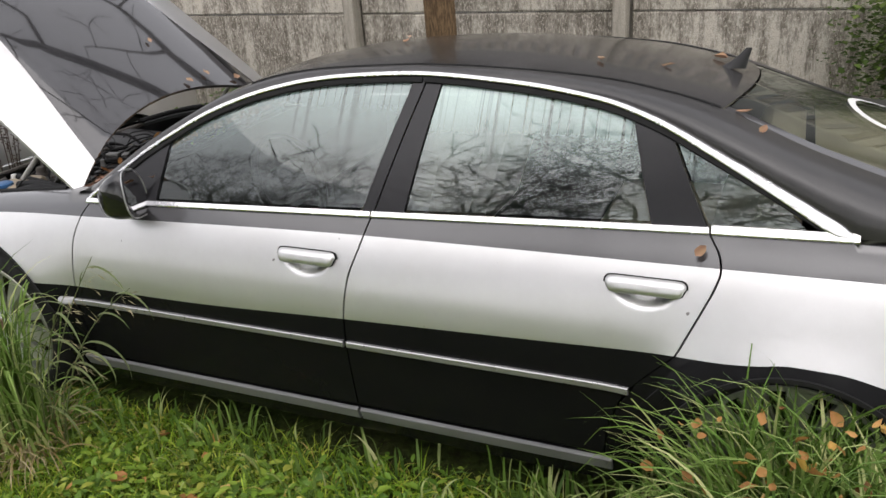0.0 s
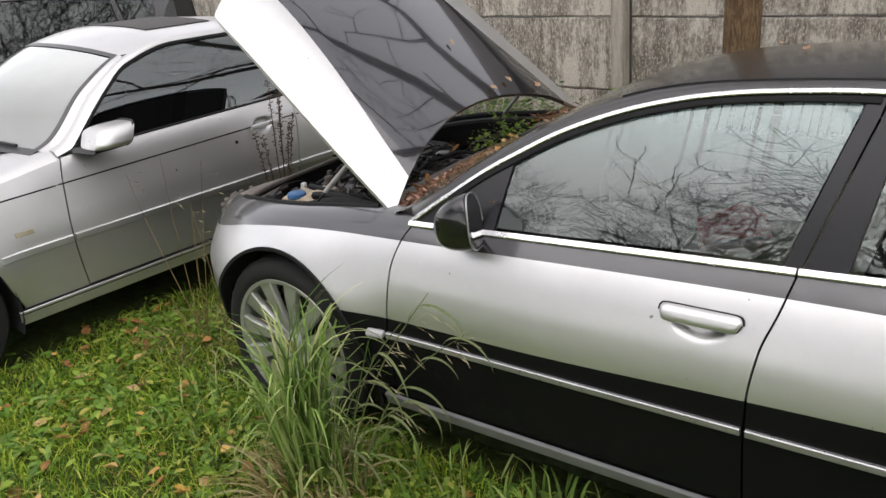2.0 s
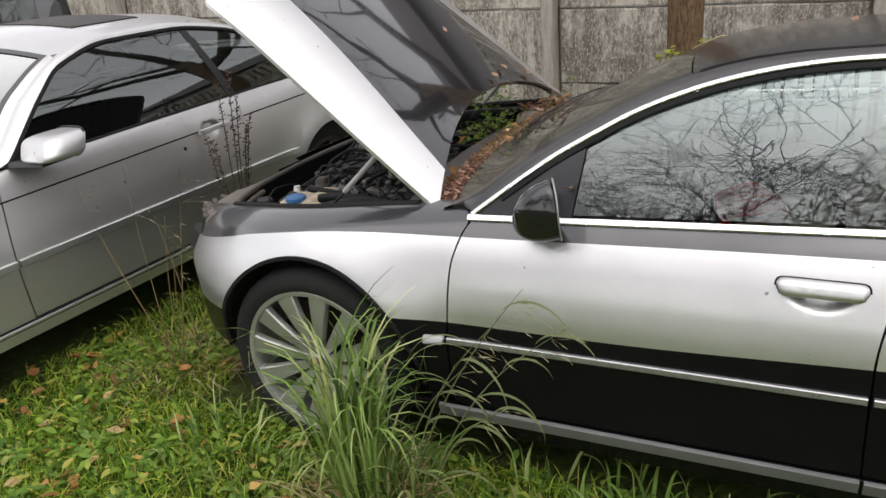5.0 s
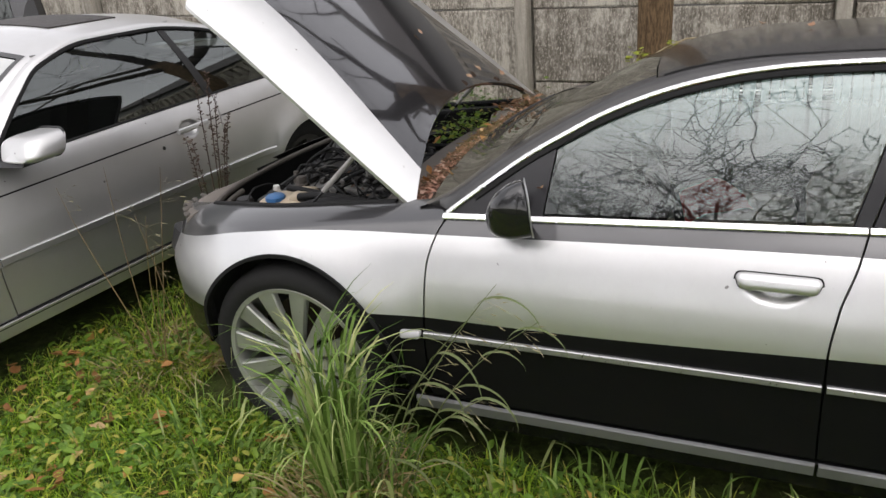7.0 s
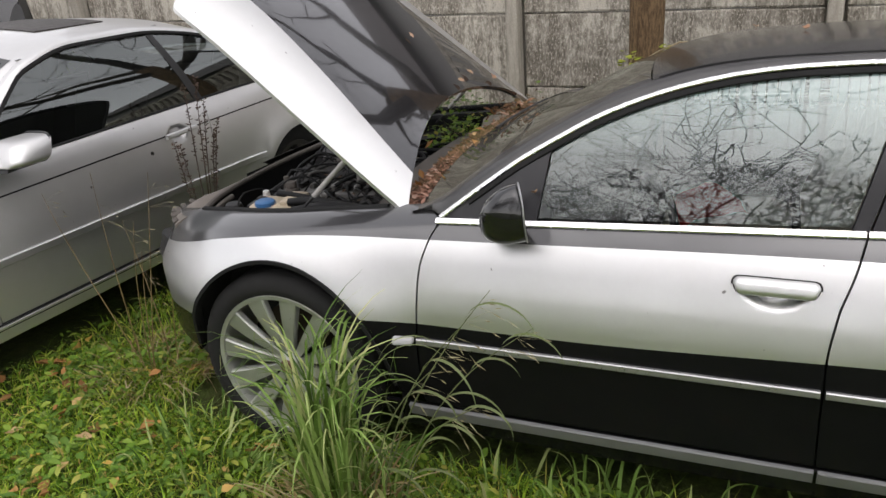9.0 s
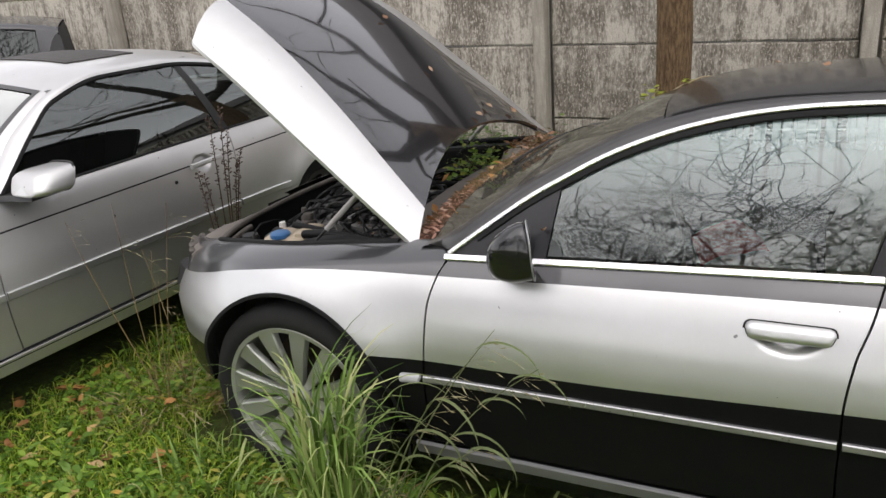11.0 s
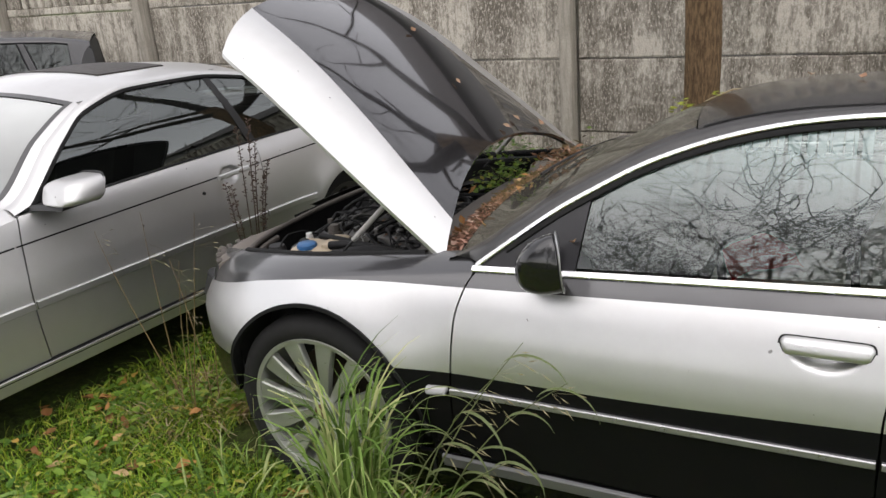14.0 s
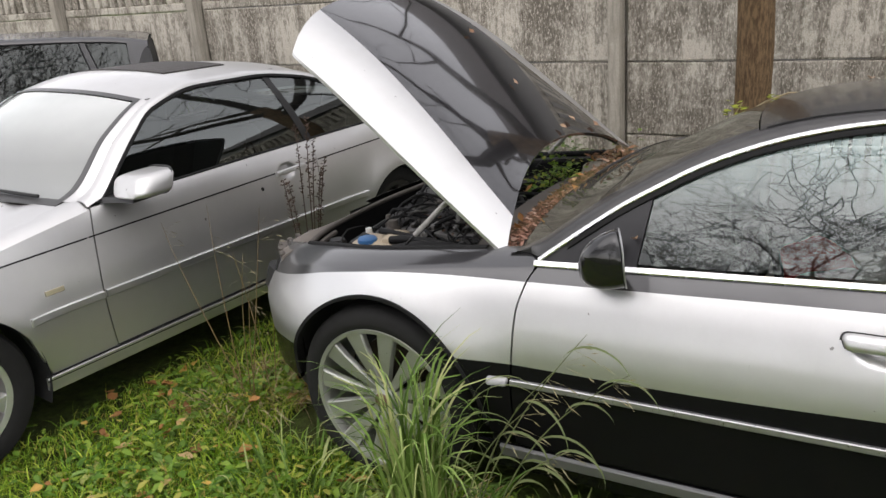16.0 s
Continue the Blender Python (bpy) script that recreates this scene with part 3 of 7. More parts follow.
a_belt = curve([(0.55, 0.884), (0.65, 0.888), (1.75, 0.928), (2.74, 0.966), (3.07, 0.975)])
a_silver_low = curve([(-0.95, 0.40), (-0.65, 0.435), (-0.5, 0.463), (-0.40, 0.487), (-0.33, 0.500), (0.0, 0.56), (0.38, 0.594), (0.566, 0.594), (1.0, 0.597), (1.69, 0.625), (2.68, 0.668), (2.784, 0.675), (2.877, 0.686), (2.97, 0.699), (3.06, 0.696), (3.2, 0.665), (3.5, 0.56), (4.2, 0.5)])
a_silver_top = curve([(-0.95, 0.56), (-0.7, 0.625), (-0.5, 0.684), (-0.334, 0.732), (-0.166, 0.777), (-0.03, 0.801), (0.081, 0.814), (0.291, 0.827), (0.5, 0.836), (0.63, 0.841), (1.78, 0.877), (2.77, 0.889), (3.2, 0.893), (4.2, 0.88)])
a_lines = lambda x: (a_silver_low(x), a_silver_top(x))
a_cut_f = curve([(0.2, 0.56), (0.45, 0.56), (0.59, 0.564), (0.75, 0.570), (0.84, 0.592), (0.90, 0.628)])
a_cut_b = curve([(0.2, 1.70), (0.534, 1.692), (0.62, 1.692), (0.75, 1.707), (0.845, 1.737), (0.92, 1.757), (0.97, 1.772)])
a_cut_c = curve([(0.2, 2.49), (0.45, 2.53), (0.55, 2.575), (0.62, 2.640), (0.666, 2.687), (0.728, 2.717), (0.79, 2.746), (0.843, 2.770), (0.883, 2.781), (0.91, 2.776), (0.949, 2.750), (0.98, 2.728)])
a_fend_top = curve([(-0.93, 0.60), (-0.75, 0.668), (-0.6, 0.705), (-0.45, 0.738), (-0.2, 0.79), (0.1, 0.822), (0.47, 0.856), (0.64, 0.872)])
a_chrome = curve([(0.615, 0.895), (0.65, 0.922), (0.75, 0.994), (0.85, 1.062), (0.95, 1.118), (1.05, 1.170), (1.15, 1.210), (1.25, 1.242), (1.35, 1.266), (1.45, 1.284), (1.6, 1.300), (1.85, 1.311), (2.147, 1.297), (2.411, 1.266), (2.555, 1.228), (2.787, 1.125), (2.93, 1.052), (3.03, 0.998), (3.075, 0.978)])
a_rail_y = curve([(0.45, 0.16), (0.6, 0.195), (0.7, 0.255), (0.8, 0.290), (1.0, 0.340), (1.2, 0.385), (1.4, 0.415), (1.6, 0.433), (2.0, 0.438), (2.4, 0.42), (2.72, 0.41), (3.0, 0.36), (3.4, 0.33), (3.7, 0.33)])
a_rail_z = curve([(0.45, 0.865), (0.6, 0.935), (0.7, 1.005), (0.8, 1.072), (0.9, 1.130), (1.0, 1.182), (1.1, 1.228), (1.2, 1.262), (1.3, 1.288), (1.4, 1.304), (1.5, 1.314), (1.85, 1.328), (2.1, 1.321), (2.4, 1.299), (2.6, 1.262), (2.72, 1.228), (3.0, 1.122), (3.4, 1.005), (3.7, 0.955)])
a_lean = curve([(0.6, 0.52), (1.4, 0.49), (2.0, 0.42), (2.8, 0.27), (3.1, 0.25)])


def a_green(x, z):
    d = z - a_belt(x)
    k = a_lean(x)
    return a_side(x, a_belt(x)) + d * k + d * d * (0.38 + (0.50 - k) * 1.25)


def grip(x0, x1, zc, r, mirror, depth=0.022):
    """A plump handle bar with rounded ends."""
    def fn(u, v):
        f = -math.cos(math.pi * v)
        a = 2 * math.pi * u
        k = max(0.0, 1 - abs(f) ** 18) ** 0.5 if abs(f) < 1 else 0.0
        x = (x0 + x1) / 2 + (x1 - x0) / 2 * f * (1 + 0.035 * math.sin(a))
        z = zc + r * 0.92 * k * math.copysign(abs(math.sin(a)) ** 0.75, math.sin(a))
        y = a_side(x, zc) - 0.005 - depth * k * max(0.0, math.cos(a)) ** 0.85 + 0.01 * max(0.0, -math.cos(a)) + (z - zc) * 0.30
        return x, (y if mirror is None else 2 * mirror - y), z
    return facing_out(sheet(fn, lin(0, 1, 21), lin(0, 1, 19)))


saloon = thing("saloon_car", "abandoned black and silver two-tone saloon with its bonnet raised", "car")


def a_const(v):
    return lambda *_: v


for mirror in (None, AC):
    here = mirror is None
    sgn = 1 if here else -1
    fender = part("front_wing", panel(a_side, a_const(-0.78), lambda z: a_cut_f(z) - 0.003, arch(0.06, 0.332, 0.413, 0.33), a_lines, a_fend_top, 120, (5, 12, 4), lambda x: max(0.03, 0.115 - 0.20 * max(0, -x - 0.40)), mirror), [BLACK_LOW, SILVER, BLACK], saloon, "silver front wing with black upper edge and arch" if here else "")
    fdoor = part("front_door", panel(a_skin_side, lambda z: a_cut_f(z) + 0.003, lambda z: a_cut_b(z) - 0.003, a_const(0.303), a_lines, lambda x: a_belt(x) - 0.008, 150, (6, 36, 4), None, mirror), [BLACK_LOW, SILVER, BLACK], saloon, "closed front door, black below and silver above" if here else "")
    rdoor = part("rear_door", panel(a_skin_side, lambda z: a_cut_b(z) + 0.003, lambda z: a_cut_c(z) - 0.003, a_const(0.303), a_lines, lambda x: a_belt(x) - 0.008, 150, (6, 36, 4), None, mirror), [BLACK_LOW, SILVER, BLACK], saloon, "closed rear door, black below and silver above" if here else "")
    part("rear_wing", panel(a_side, lambda z: a_cut_c(z) + 0.003, a_const(4.09), arch(2.985, 0.325, 0.348, 0.22), a_lines, lambda x: a_belt(x) - 0.008 if x < 3.07 else 0.967 - 0.04 * (x - 3.07), 110, (5, 14, 4), lambda x: 0.0 if x < 3.1 else min(0.2, (x - 3.1) * 0.5) + 0.001, mirror), [BLACK_LOW, SILVER, BLACK], saloon)
    # dark metal behind the gaps
    part("inner_side", panel(lambda x, z: a_side(x, z) + 0.045, a_const(-0.70), a_const(3.9), lambda x: max(arch(0.06, 0.332, 0.423, 0.22)(x), arch(2.985, 0.325, 0.362, 0.22)(x)), a_lines, lambda x: min(a_belt(max(x, 0.5)) - 0.02, a_fend_top(x) - 0.02 if x < 0.6 else 9), 60, (3, 4, 3), None, mirror, 0), DARK, saloon)
    # sill with its grey strip
    part("sill", strip_on(lambda x, z: a_side(x, z) + 0.012, a_const(0.232), 0.42, 2.60, 0.13, 0.012, 20, mirror), BLACK_LOW, saloon)
    for d, x0, x1 in ((fdoor, 0.505, 1.696), (rdoor, 1.706, 2.53)):
        part("sill_strip", strip_on(a_side, a_const(0.268), x0, x1, 0.048, 0.012, 16, mirror), SILL_GREY, d, "dull grey strip along the bottom")
    # rubbing strips
    rub = lambda x: 0.537 + (x - 0.48) * 0.004
    part("rubbing_strip", strip_on(a_side, rub, 0.563, 1.686, 0.021, 0.012, 24, mirror), SATIN, fdoor, "bright metal rubbing strip")
    part("rubbing_strip", strip_on(a_side, rub, 1.699, 2.575, 0.021, 0.012, 24, mirror), SATIN, rdoor, "bright metal rubbing strip")
    lamp = part("side_marker", grip(0.487, 0.553, rub(0.52), 0.0145, mirror, 0.012), LAMP_CLEAR, fender, "small clear side marker lamp")
    # wheel arch liners
    for cx, cz, r in ((0.06, 0.332, 0.418), (2.985, 0.325, 0.355)):
        def liner(u, v, cx=cx, cz=cz, r=r, mirror=mirror):
            a = math.pi * (0.0 + 1.10 * u)
            x, z = cx - r * math.cos(a), cz + r * math.sin(a)
            y = max(0.0, a_side(x, max(0.33, z)) + 0.012) + 0.33 * v
            return x, (y if mirror is None else 2 * mirror - y), z
        part("arch_liner", sheet(liner, lin(0, 1, 24), lin(0, 1, 4)), DARK, saloon)
        def lip(u, cx=cx, cz=cz, r=r, mirror=mirror):
            a = math.pi * (0.02 + 0.96 * u)
            x, z = cx - (r - 0.010) * math.cos(a), cz + (r - 0.010) * math.sin(a)
            y = a_side(x, z) + 0.006
            return x, (y if mirror is None else 2 * mirror - y), z
        part("arch_trim", sweep([lip(u) for u in lin(0, 1, 64)], [(-0.006, -0.012), (-0.006, 0.010), (0.006, 0.010), (0.006, -0.012)], (0, -sgn, 0)), RUBBER, saloon, "black wheel arch edge")
    # handles: a long pull bar over a scooped cup
    for d, x0, x1, zt in ((fdoor, 1.458, 1.660, 0.824), (rdoor, 2.495, 2.700, 0.853)):
        hand = part("door_handle", grip(x0, x1, zt - 0.018, 0.0235, mirror), SILVER, d, "silver pull handle over a scoop in the door")
        part("handle_gap", grip(x0 - 0.004, x1 + 0.004, zt - 0.0178, 0.0255, mirror, 0.003), RUBBER, hand, "thin dark gap round the handle")
    # chrome round the side windows
    part("belt_trim", strip_on(a_side, a_belt, 0.606, 1.754, 0.020, 0.010, 24, mirror), CHROME, fdoor, "bright chrome waistline strip")
    part("belt_trim", strip_on(a_side, a_belt, 1.760, 2.740, 0.020, 0.010, 24, mirror), CHROME, rdoor, "bright chrome waistline strip")
    part("belt_trim", strip_on(a_side, lambda x: a_belt(x) + 0.002, 2.746, 3.088, 0.026, 0.011, 12, mirror), CHROME, saloon, "bright chrome waistline strip")
    path, outs = [], []
    for x in lin(0.618, 3.075, 76):
        z = a_chrome(x)
        y = a_green(x, z)
        path.append((x, y if here else 2 * AC - y, z))
        outs.append(Vector((0, -sgn, 0.5)).normalized())
    part("window_trim", sweep(path, lambda k: bar_sec((0.0135 + 0.0235 * max(0, (k - 0.72) / 0.28) ** 2) * max(0.25, math.sqrt(max(0.0, 1 - (max(0.0, k - 0.972) / 0.028) ** 2))), 0.010), outs), CHROME if here else PLASTIC, saloon, "arched bright chrome window surround")

    # the glasshouse: glass, pillars and frames
    def house(xl, xr, z0, z1, nu=14, nv=10, inset=0.0):
        def fn(u, v):
            x = xl(0.0) + (xr(0.0) - xl(0.0)) * u
            for _ in range(3):
                zb, zt = z0(x), z1(x)
                f = min(1.0, max(0.0, ((zb + (zt - zb) * v) - a_belt(x)) / 0.36))
                x = xl(f) + (xr(f) - xl(f)) * u
            z = z0(x) + (z1(x) - z0(x)) * v
            y = a_green(x, z) + inset
            return x, (y if here else 2 * AC - y), z
        return facing(sheet(fn, lin(0, 1, nu), lin(0, 1, nv)), (0, -sgn, 0))

    low = lambda x: a_belt(x) + 0.006
    high = lambda x: max(a_belt(x) + 0.008, a_chrome(x) - 0.008)
    g_low = lambda x: a_belt(x) + 0.014
    g_high = lambda x: max(a_belt(x) + 0.016, a_chrome(x) - 0.016)
    between = lambda a, b: (lambda f: a + (b - a) * f)
    part("window_glass", house(between(0.915, 0.955), between(1.715, 1.828), g_low, g_high, 26, 14, 0.010), GLASS_A, fdoor, "misted side window glass")
    part("window_glass", house(between(1.865, 1.930), between(2.592, 2.490), g_low, g_high, 24, 14, 0.010), GLASS_R, rdoor, "misted side window glass")
    part("quarter_glass", house(between(2.745, 2.56), between(2.985, 2.56), g_low, lambda x: g_high(x) - 0.012, 16, 12, 0.010), GLASS_A, saloon, "small triangular rear side window")
    for d, a, b in ((fdoor, between(0.63, 0.66), between(0.912, 0.952)), (fdoor, between(1.720, 1.832), between(1.758, 1.872)), (rdoor, between(1.764, 1.878), between(1.862, 1.927)), (rdoor, between(2.595, 2.493), between(2.738, 2.553))):
        part("pillar_cover", rim_in(house(a, b, low, high, 8, 10, 0.002), (0, sgn, 0), 0.02), PILLAR, d, "satin black window pillar")
    for d, x0, x1 in ((fdoor, 0.70, 1.86), (rdoor, 1.87, 2.56), (saloon, 2.56, 3.03)):
        fr = []
        for x in lin(x0, x1, 26):
            z = max(a_chrome(x) - 0.017, a_belt(x) + 0.012)
            y = a_green(x, z) + 0.003
            fr.append((x, y if here else 2 * AC - y, z))
        part("window_frame", sweep(fr, bar_sec(0.017, 0.008), Vector((0, -sgn, 0.5)).normalized()), RUBBER, d)
    # roof rail and rear pillar, between the chrome and the roof
    def rail(u, v):
        x = 0.50 + 3.15 * u
        x0 = min(max(x, 0.618), 3.3)
        z0 = a_chrome(x0) + 0.007 if x0 < 3.075 else a_belt(3.075) + 0.004 - 0.02 * (x0 - 3.075)
        y0 = a_green(x0, z0) if x0 < 3.075 else a_side(x0, z0 - 0.01)
        if x < 0.618:
            k = min(1.0, (0.618 - x) / 0.06)
            z0 = z0 + (a_fend_top(x) + 0.031 - z0) * k
            y0 = y0 + (a_side(x, a_fend_top(x)) + 0.085 - y0) * k
        y1, z1 = a_rail_y(x), max(a_rail_z(x), z0 + 0.002)
        q, b = v * math.pi / 2, min(1.0, max(0.0, (x - 2.1) / 0.4))
        y = y0 + (y1 - y0) * (v + (1 - abs(math.cos(q)) ** 0.66 - v) * b)
        z = z0 + (z1 - z0) * (v + (abs(math.sin(q)) ** 0.66 - v) * b)
        bulge = 0.022 * (1 - b) * math.sin(math.pi * v) * min(1.0, math.hypot(y1 - y0, z1 - z0) / 0.12)
        y -= bulge * 0.8
        z += bulge * 0.5
        return x, (y if here else 2 * AC - y), z
    part("roof_rail", facing(sheet(rail, lin(0, 1, 90), lin(0, 1, 17)), (0, -sgn, 0.6)), RAIL, saloon, "black roof rail and rear pillar")

# roof, windscreen and rear window as one skin cut in three
a_bow = curve([(0.45, 0.09), (0.6, 0.085), (0.8, 0.070), (1.0, 0.058), (1.25, 0.04), (1.7, 0.01), (2.3, 0.0), (2.7, -0.06), (3.2, -0.14), (3.7, -0.20)])
a_crown = curve([(0.45, 0.004), (0.9, 0.006), (1.1, 0.016), (1.3, 0.028), (1.6, 0.035), (2.0, 0.038), (2.4, 0.026), (2.65, 0.018), (3.2, 0.015), (3.7, 0.015)])
A_GLASS, A_SEAM = 0.555, 1.188   # foot and head of the windscreen


def a_skin(x, w, drop=0.0):
    y0, k = a_rail_y(x), 1 - w * w
    return x - a_bow(x) * k, AC + w * (AC - y0), a_rail_z(x) + a_crown(x) * (1 - abs(w) ** 2.4) - drop


part("roof_panel", rim_in(facing(sheet(lambda u, v: a_skin(A_SEAM + 0.004 + (2.728 - A_SEAM) * u, -1 + 2 * v), lin(0, 1, 34), lin(0, 1, 30)), (0, 0, 1)), (0, 0, -1), 0.005), BLACK_TOP, saloon, "dusty black roof, dulled and water-marked")
for m in (1, -1):
    part("roof_joint", tube([(x, AC - m * (AC - a_rail_y(x)), a_rail_z(x) + 0.001) for x in lin(A_SEAM + 0.02, 2.728, 40)], 0.0042, 6), RUBBER, saloon, "thin dark joint along the roof edge")
part("windscreen", facing(sheet(lambda u, v: a_skin(A_GLASS - 0.02 + (A_SEAM - A_GLASS + 0.02) * u, -0.955 + 1.91 * v, 0.004), lin(0, 1, 22), lin(0, 1, 26)), (-0.5, 0, 1)), GLASS_F, saloon, "dirty windscreen with a brown film")
part("rear_window", facing(sheet(lambda u, v: a_skin(2.737 + 0.648 * u, -0.94 + 1.88 * v, 0.004), lin(0, 1, 22), lin(0, 1, 26)), (0.5, 0, 1)), GLASS_T, saloon, "rear window over a beige parcel shelf")
for w0 in (-1.0, 0.955):
    part("windscreen_pillar", facing(sheet(lambda u, v: a_skin(0.52 + (A_SEAM - 0.52) * u, w0 + 0.045 * v), lin(0, 1, 30), lin(0, 1, 4)), (0, 0, 1)), BLACK, saloon, "slim black windscreen pillar")
for w0 in (-1.0, 0.94):
    part("rear_window_pillar", facing(sheet(lambda u, v: a_skin(2.737 + 0.878 * u, w0 + 0.06 * v), lin(0, 1, 26), lin(0, 1, 4)), (0, 0, 1)), BLACK, saloon)
# a flat white ring laid just above the rear window
part("window_sticker", sheet(lambda u, v: a_skin(3.085 + (0.115 - 0.020 * v) * math.cos(2 * math.pi * u), 0.12 + (0.46 - 0.07 * v) * math.sin(2 * math.pi * u), -0.002), lin(0, 1, 41), lin(0, 1, 3)), WHITE_P, saloon, "white ring on the rear window")
part("boot_lid", rim_in(facing(sheet(lambda u, v: (3.24 + 0.80 * u + 0.30 * (1 - (2 * v - 1) ** 2) * (1 - u), AC + (2 * v - 1) * (AC - 0.33 + 0.02 * u), 1.005 - 0.045 * u + 0.02 * (1 - (2 * v - 1) ** 2)), lin(0, 1, 14), lin(0, 1, 22), lambda u, v: 1 if abs(2 * v - 1) > 0.80 else 0), (0, 0, 1)), (0, 0, -1), 0.03), [BLACK, SILVER], saloon, "black boot lid with silver edges")
for m in (None, AC):
    part("rear_bumper", strip_on(a_side, a_const(0.38), 3.34, 4.075, 0.20, 0.028, 40, m), SILVER, saloon, "silver rear bumper")
part("tail_panel", box(0.03, 0.62, 0.66, (4.080, AC, 0.63), 0.010), SILVER, saloon, "plain silver tail panel")


def fin_section(f):
    """A ring of the aerial at the share f of its height: it narrows and sweeps back."""
    x0, x1 = 2.660 + 0.092 * f ** 0.6, 2.756 + 0.014 * f
    w = 0.017 * (1 - f) + 0.0035
    return [(x0 + (x1 - x0) * (1 - math.cos(a)) / 2, AC + w * math.sin(a), 1.266 + 0.066 * f) for a in lin(0, 2 * math.pi, 17)[:-1]]


fin = bmesh.new()
rings = [[fin.verts.new(p) for p in fin_section(f)] for f in (0.0, 0.12, 0.3, 0.5, 0.7, 0.86, 1.0)]
for p, q in zip(rings, rings[1:]):
    for i in range(16):
        fin.faces.new((p[i], p[(i + 1) % 16], q[(i + 1) % 16], q[i]))
fin.faces.new(rings[-1])
part("roof_fin", facing_out(fin), PLASTIC, saloon, "black shark-fin aerial")

# ---- bonnet, hinged up ----
HINGE = Vector((0.490, 0.0, 0.885))
B_UP, B_LEN = 39.5, 1.075
a_b_half = curve([(0.0, 0.715), (0.15, 0.712), (0.6, 0.690), (0.9, 0.668), (1.0, 0.640), (1.06, 0.57)])


def bonnet_point(s, w, under=0.0):
    """s from the rear edge to the front, w across from -1 to 1."""
    along = s * B_LEN + (1 - w * w) * (0.20 * (1 - s) ** 2 + 0.13 * s ** 3) - (0.05 * max(0, abs(w) - 0.86) / 0.14 if s > 0.97 else 0) * 0.4
    half = a_b_half(s)
    e = max(0.0, (abs(w) - 0.66) / 0.34)
    rise = 0.055 * (1 - abs(w) ** 2) - (0.062 if w < 0 else 0.042) * e ** 1.25 - 0.045 * max(0.0, (along - 0.75) / 0.4) ** 2 - under
    a = radians(B_UP)
    x = HINGE.x - along * math.cos(a) + rise * math.sin(a) * 0.55
    z = HINGE.z + 0.03 + along * math.sin(a) + rise * math.cos(a)
    return x, AC + w * half, z


b_line = curve([(0.0, 0.81), (0.12, 0.78), (0.5, 0.69), (1.0, 0.61)])
bm = bmesh.new()
ss = lin(0, 1, 30)
ks = [-1.0, -0.93, -0.86, -0.8, None, -0.6, -0.5, -0.4, -0.3, -0.2, -0.1, 0.0, 0.1, 0.2, 0.3, 0.4, 0.5, 0.6, None, 0.8, 0.86, 0.93, 1.0]
rows = []
for s in ss:
    wb = b_line(s)
    row = []
    for n, k in enumerate(ks):
        if k is None:
            w = -wb if n < 10 else wb
        elif abs(k) > 0.7:
            w = math.copysign(wb + (1 - wb) * (abs(k) - 0.72) / 0.28, k)
        else:
            w = k * wb / 0.72
        row.append(bm.verts.new(bonnet_point(s, w)))
    rows.append(row)
for p, q in zip(rows, rows[1:]):
    for i in range(len(ks) - 1):
        f = bm.faces.new((p[i], q[i], q[i + 1], p[i + 1]))
        f.material_index = 1 if i < 4 or i >= 18 else 0
bonnet = part("bonnet", rim_in(facing(bm, (0.6, 0, 0.8)), (-math.sin(radians(B_UP)) * 0.55, 0, -math.cos(radians(B_UP))), 0.014), [BONNET_TOP, SILVER], saloon, "raised bonnet, glossy black with broad silver edges", 50)
part("bonnet_lining", sheet(lambda u, v: bonnet_point(0.02 + 0.95 * u, -0.96 + 1.92 * v, 0.030), lin(0, 1, 16), lin(0, 1, 20)), CABIN, bonnet, "dark grey bonnet underside")

# ---- engine bay ----
bay = part("engine_bay", join(sheet(lambda u, v: (-0.80 + 1.22 * u, AC + (2 * v - 1) * (AC - a_side(-0.80 + 1.22 * u, 0.6) - 0.20), 0.45), lin(0, 1, 14), lin(0, 1, 3)), box(0.02, 1.4, 0.40, (0.42, AC, 0.64), 0), *[sheet(lambda u, v: (-0.80 + 1.22 * u, AC + s * (AC - a_side(-0.80 + 1.22 * u, 0.6) - 0.20), 0.45 + (a_fend_top(-0.80 + 1.22 * u) - 0.45) * v), lin(0, 1, 14), lin(0, 1, 3)) for s in (-1, 1)]), DARK, saloon, "grimy open engine bay")
def slam_edge(a):
    """The inner edge of the front carrier, a from -1 to 1 across the car."""
    return Vector((-0.665 + 0.215 * abs(a) ** 2.2, AC + a * 0.60, 0.690 + 0.056 * a * a))


carrier_width = curve([(-1.0, 0.10), (-0.75, 0.135), (-0.5, 0.12), (-0.30, 0.06), (-0.10, 0.024), (0.3, 0.018), (1.0, 0.018)])


def carrier(u, v):
    a = -1 + 2 * u
    p = slam_edge(a)
    ripple = 0.005 * math.sin(46 * a) * (1 if v > 0.85 else 0)
    return p.x - carrier_width(a) * v + ripple, p.y + 0.035 * v * a, p.z + 0.012 * math.sin(math.pi * v) - 0.030 * v * v


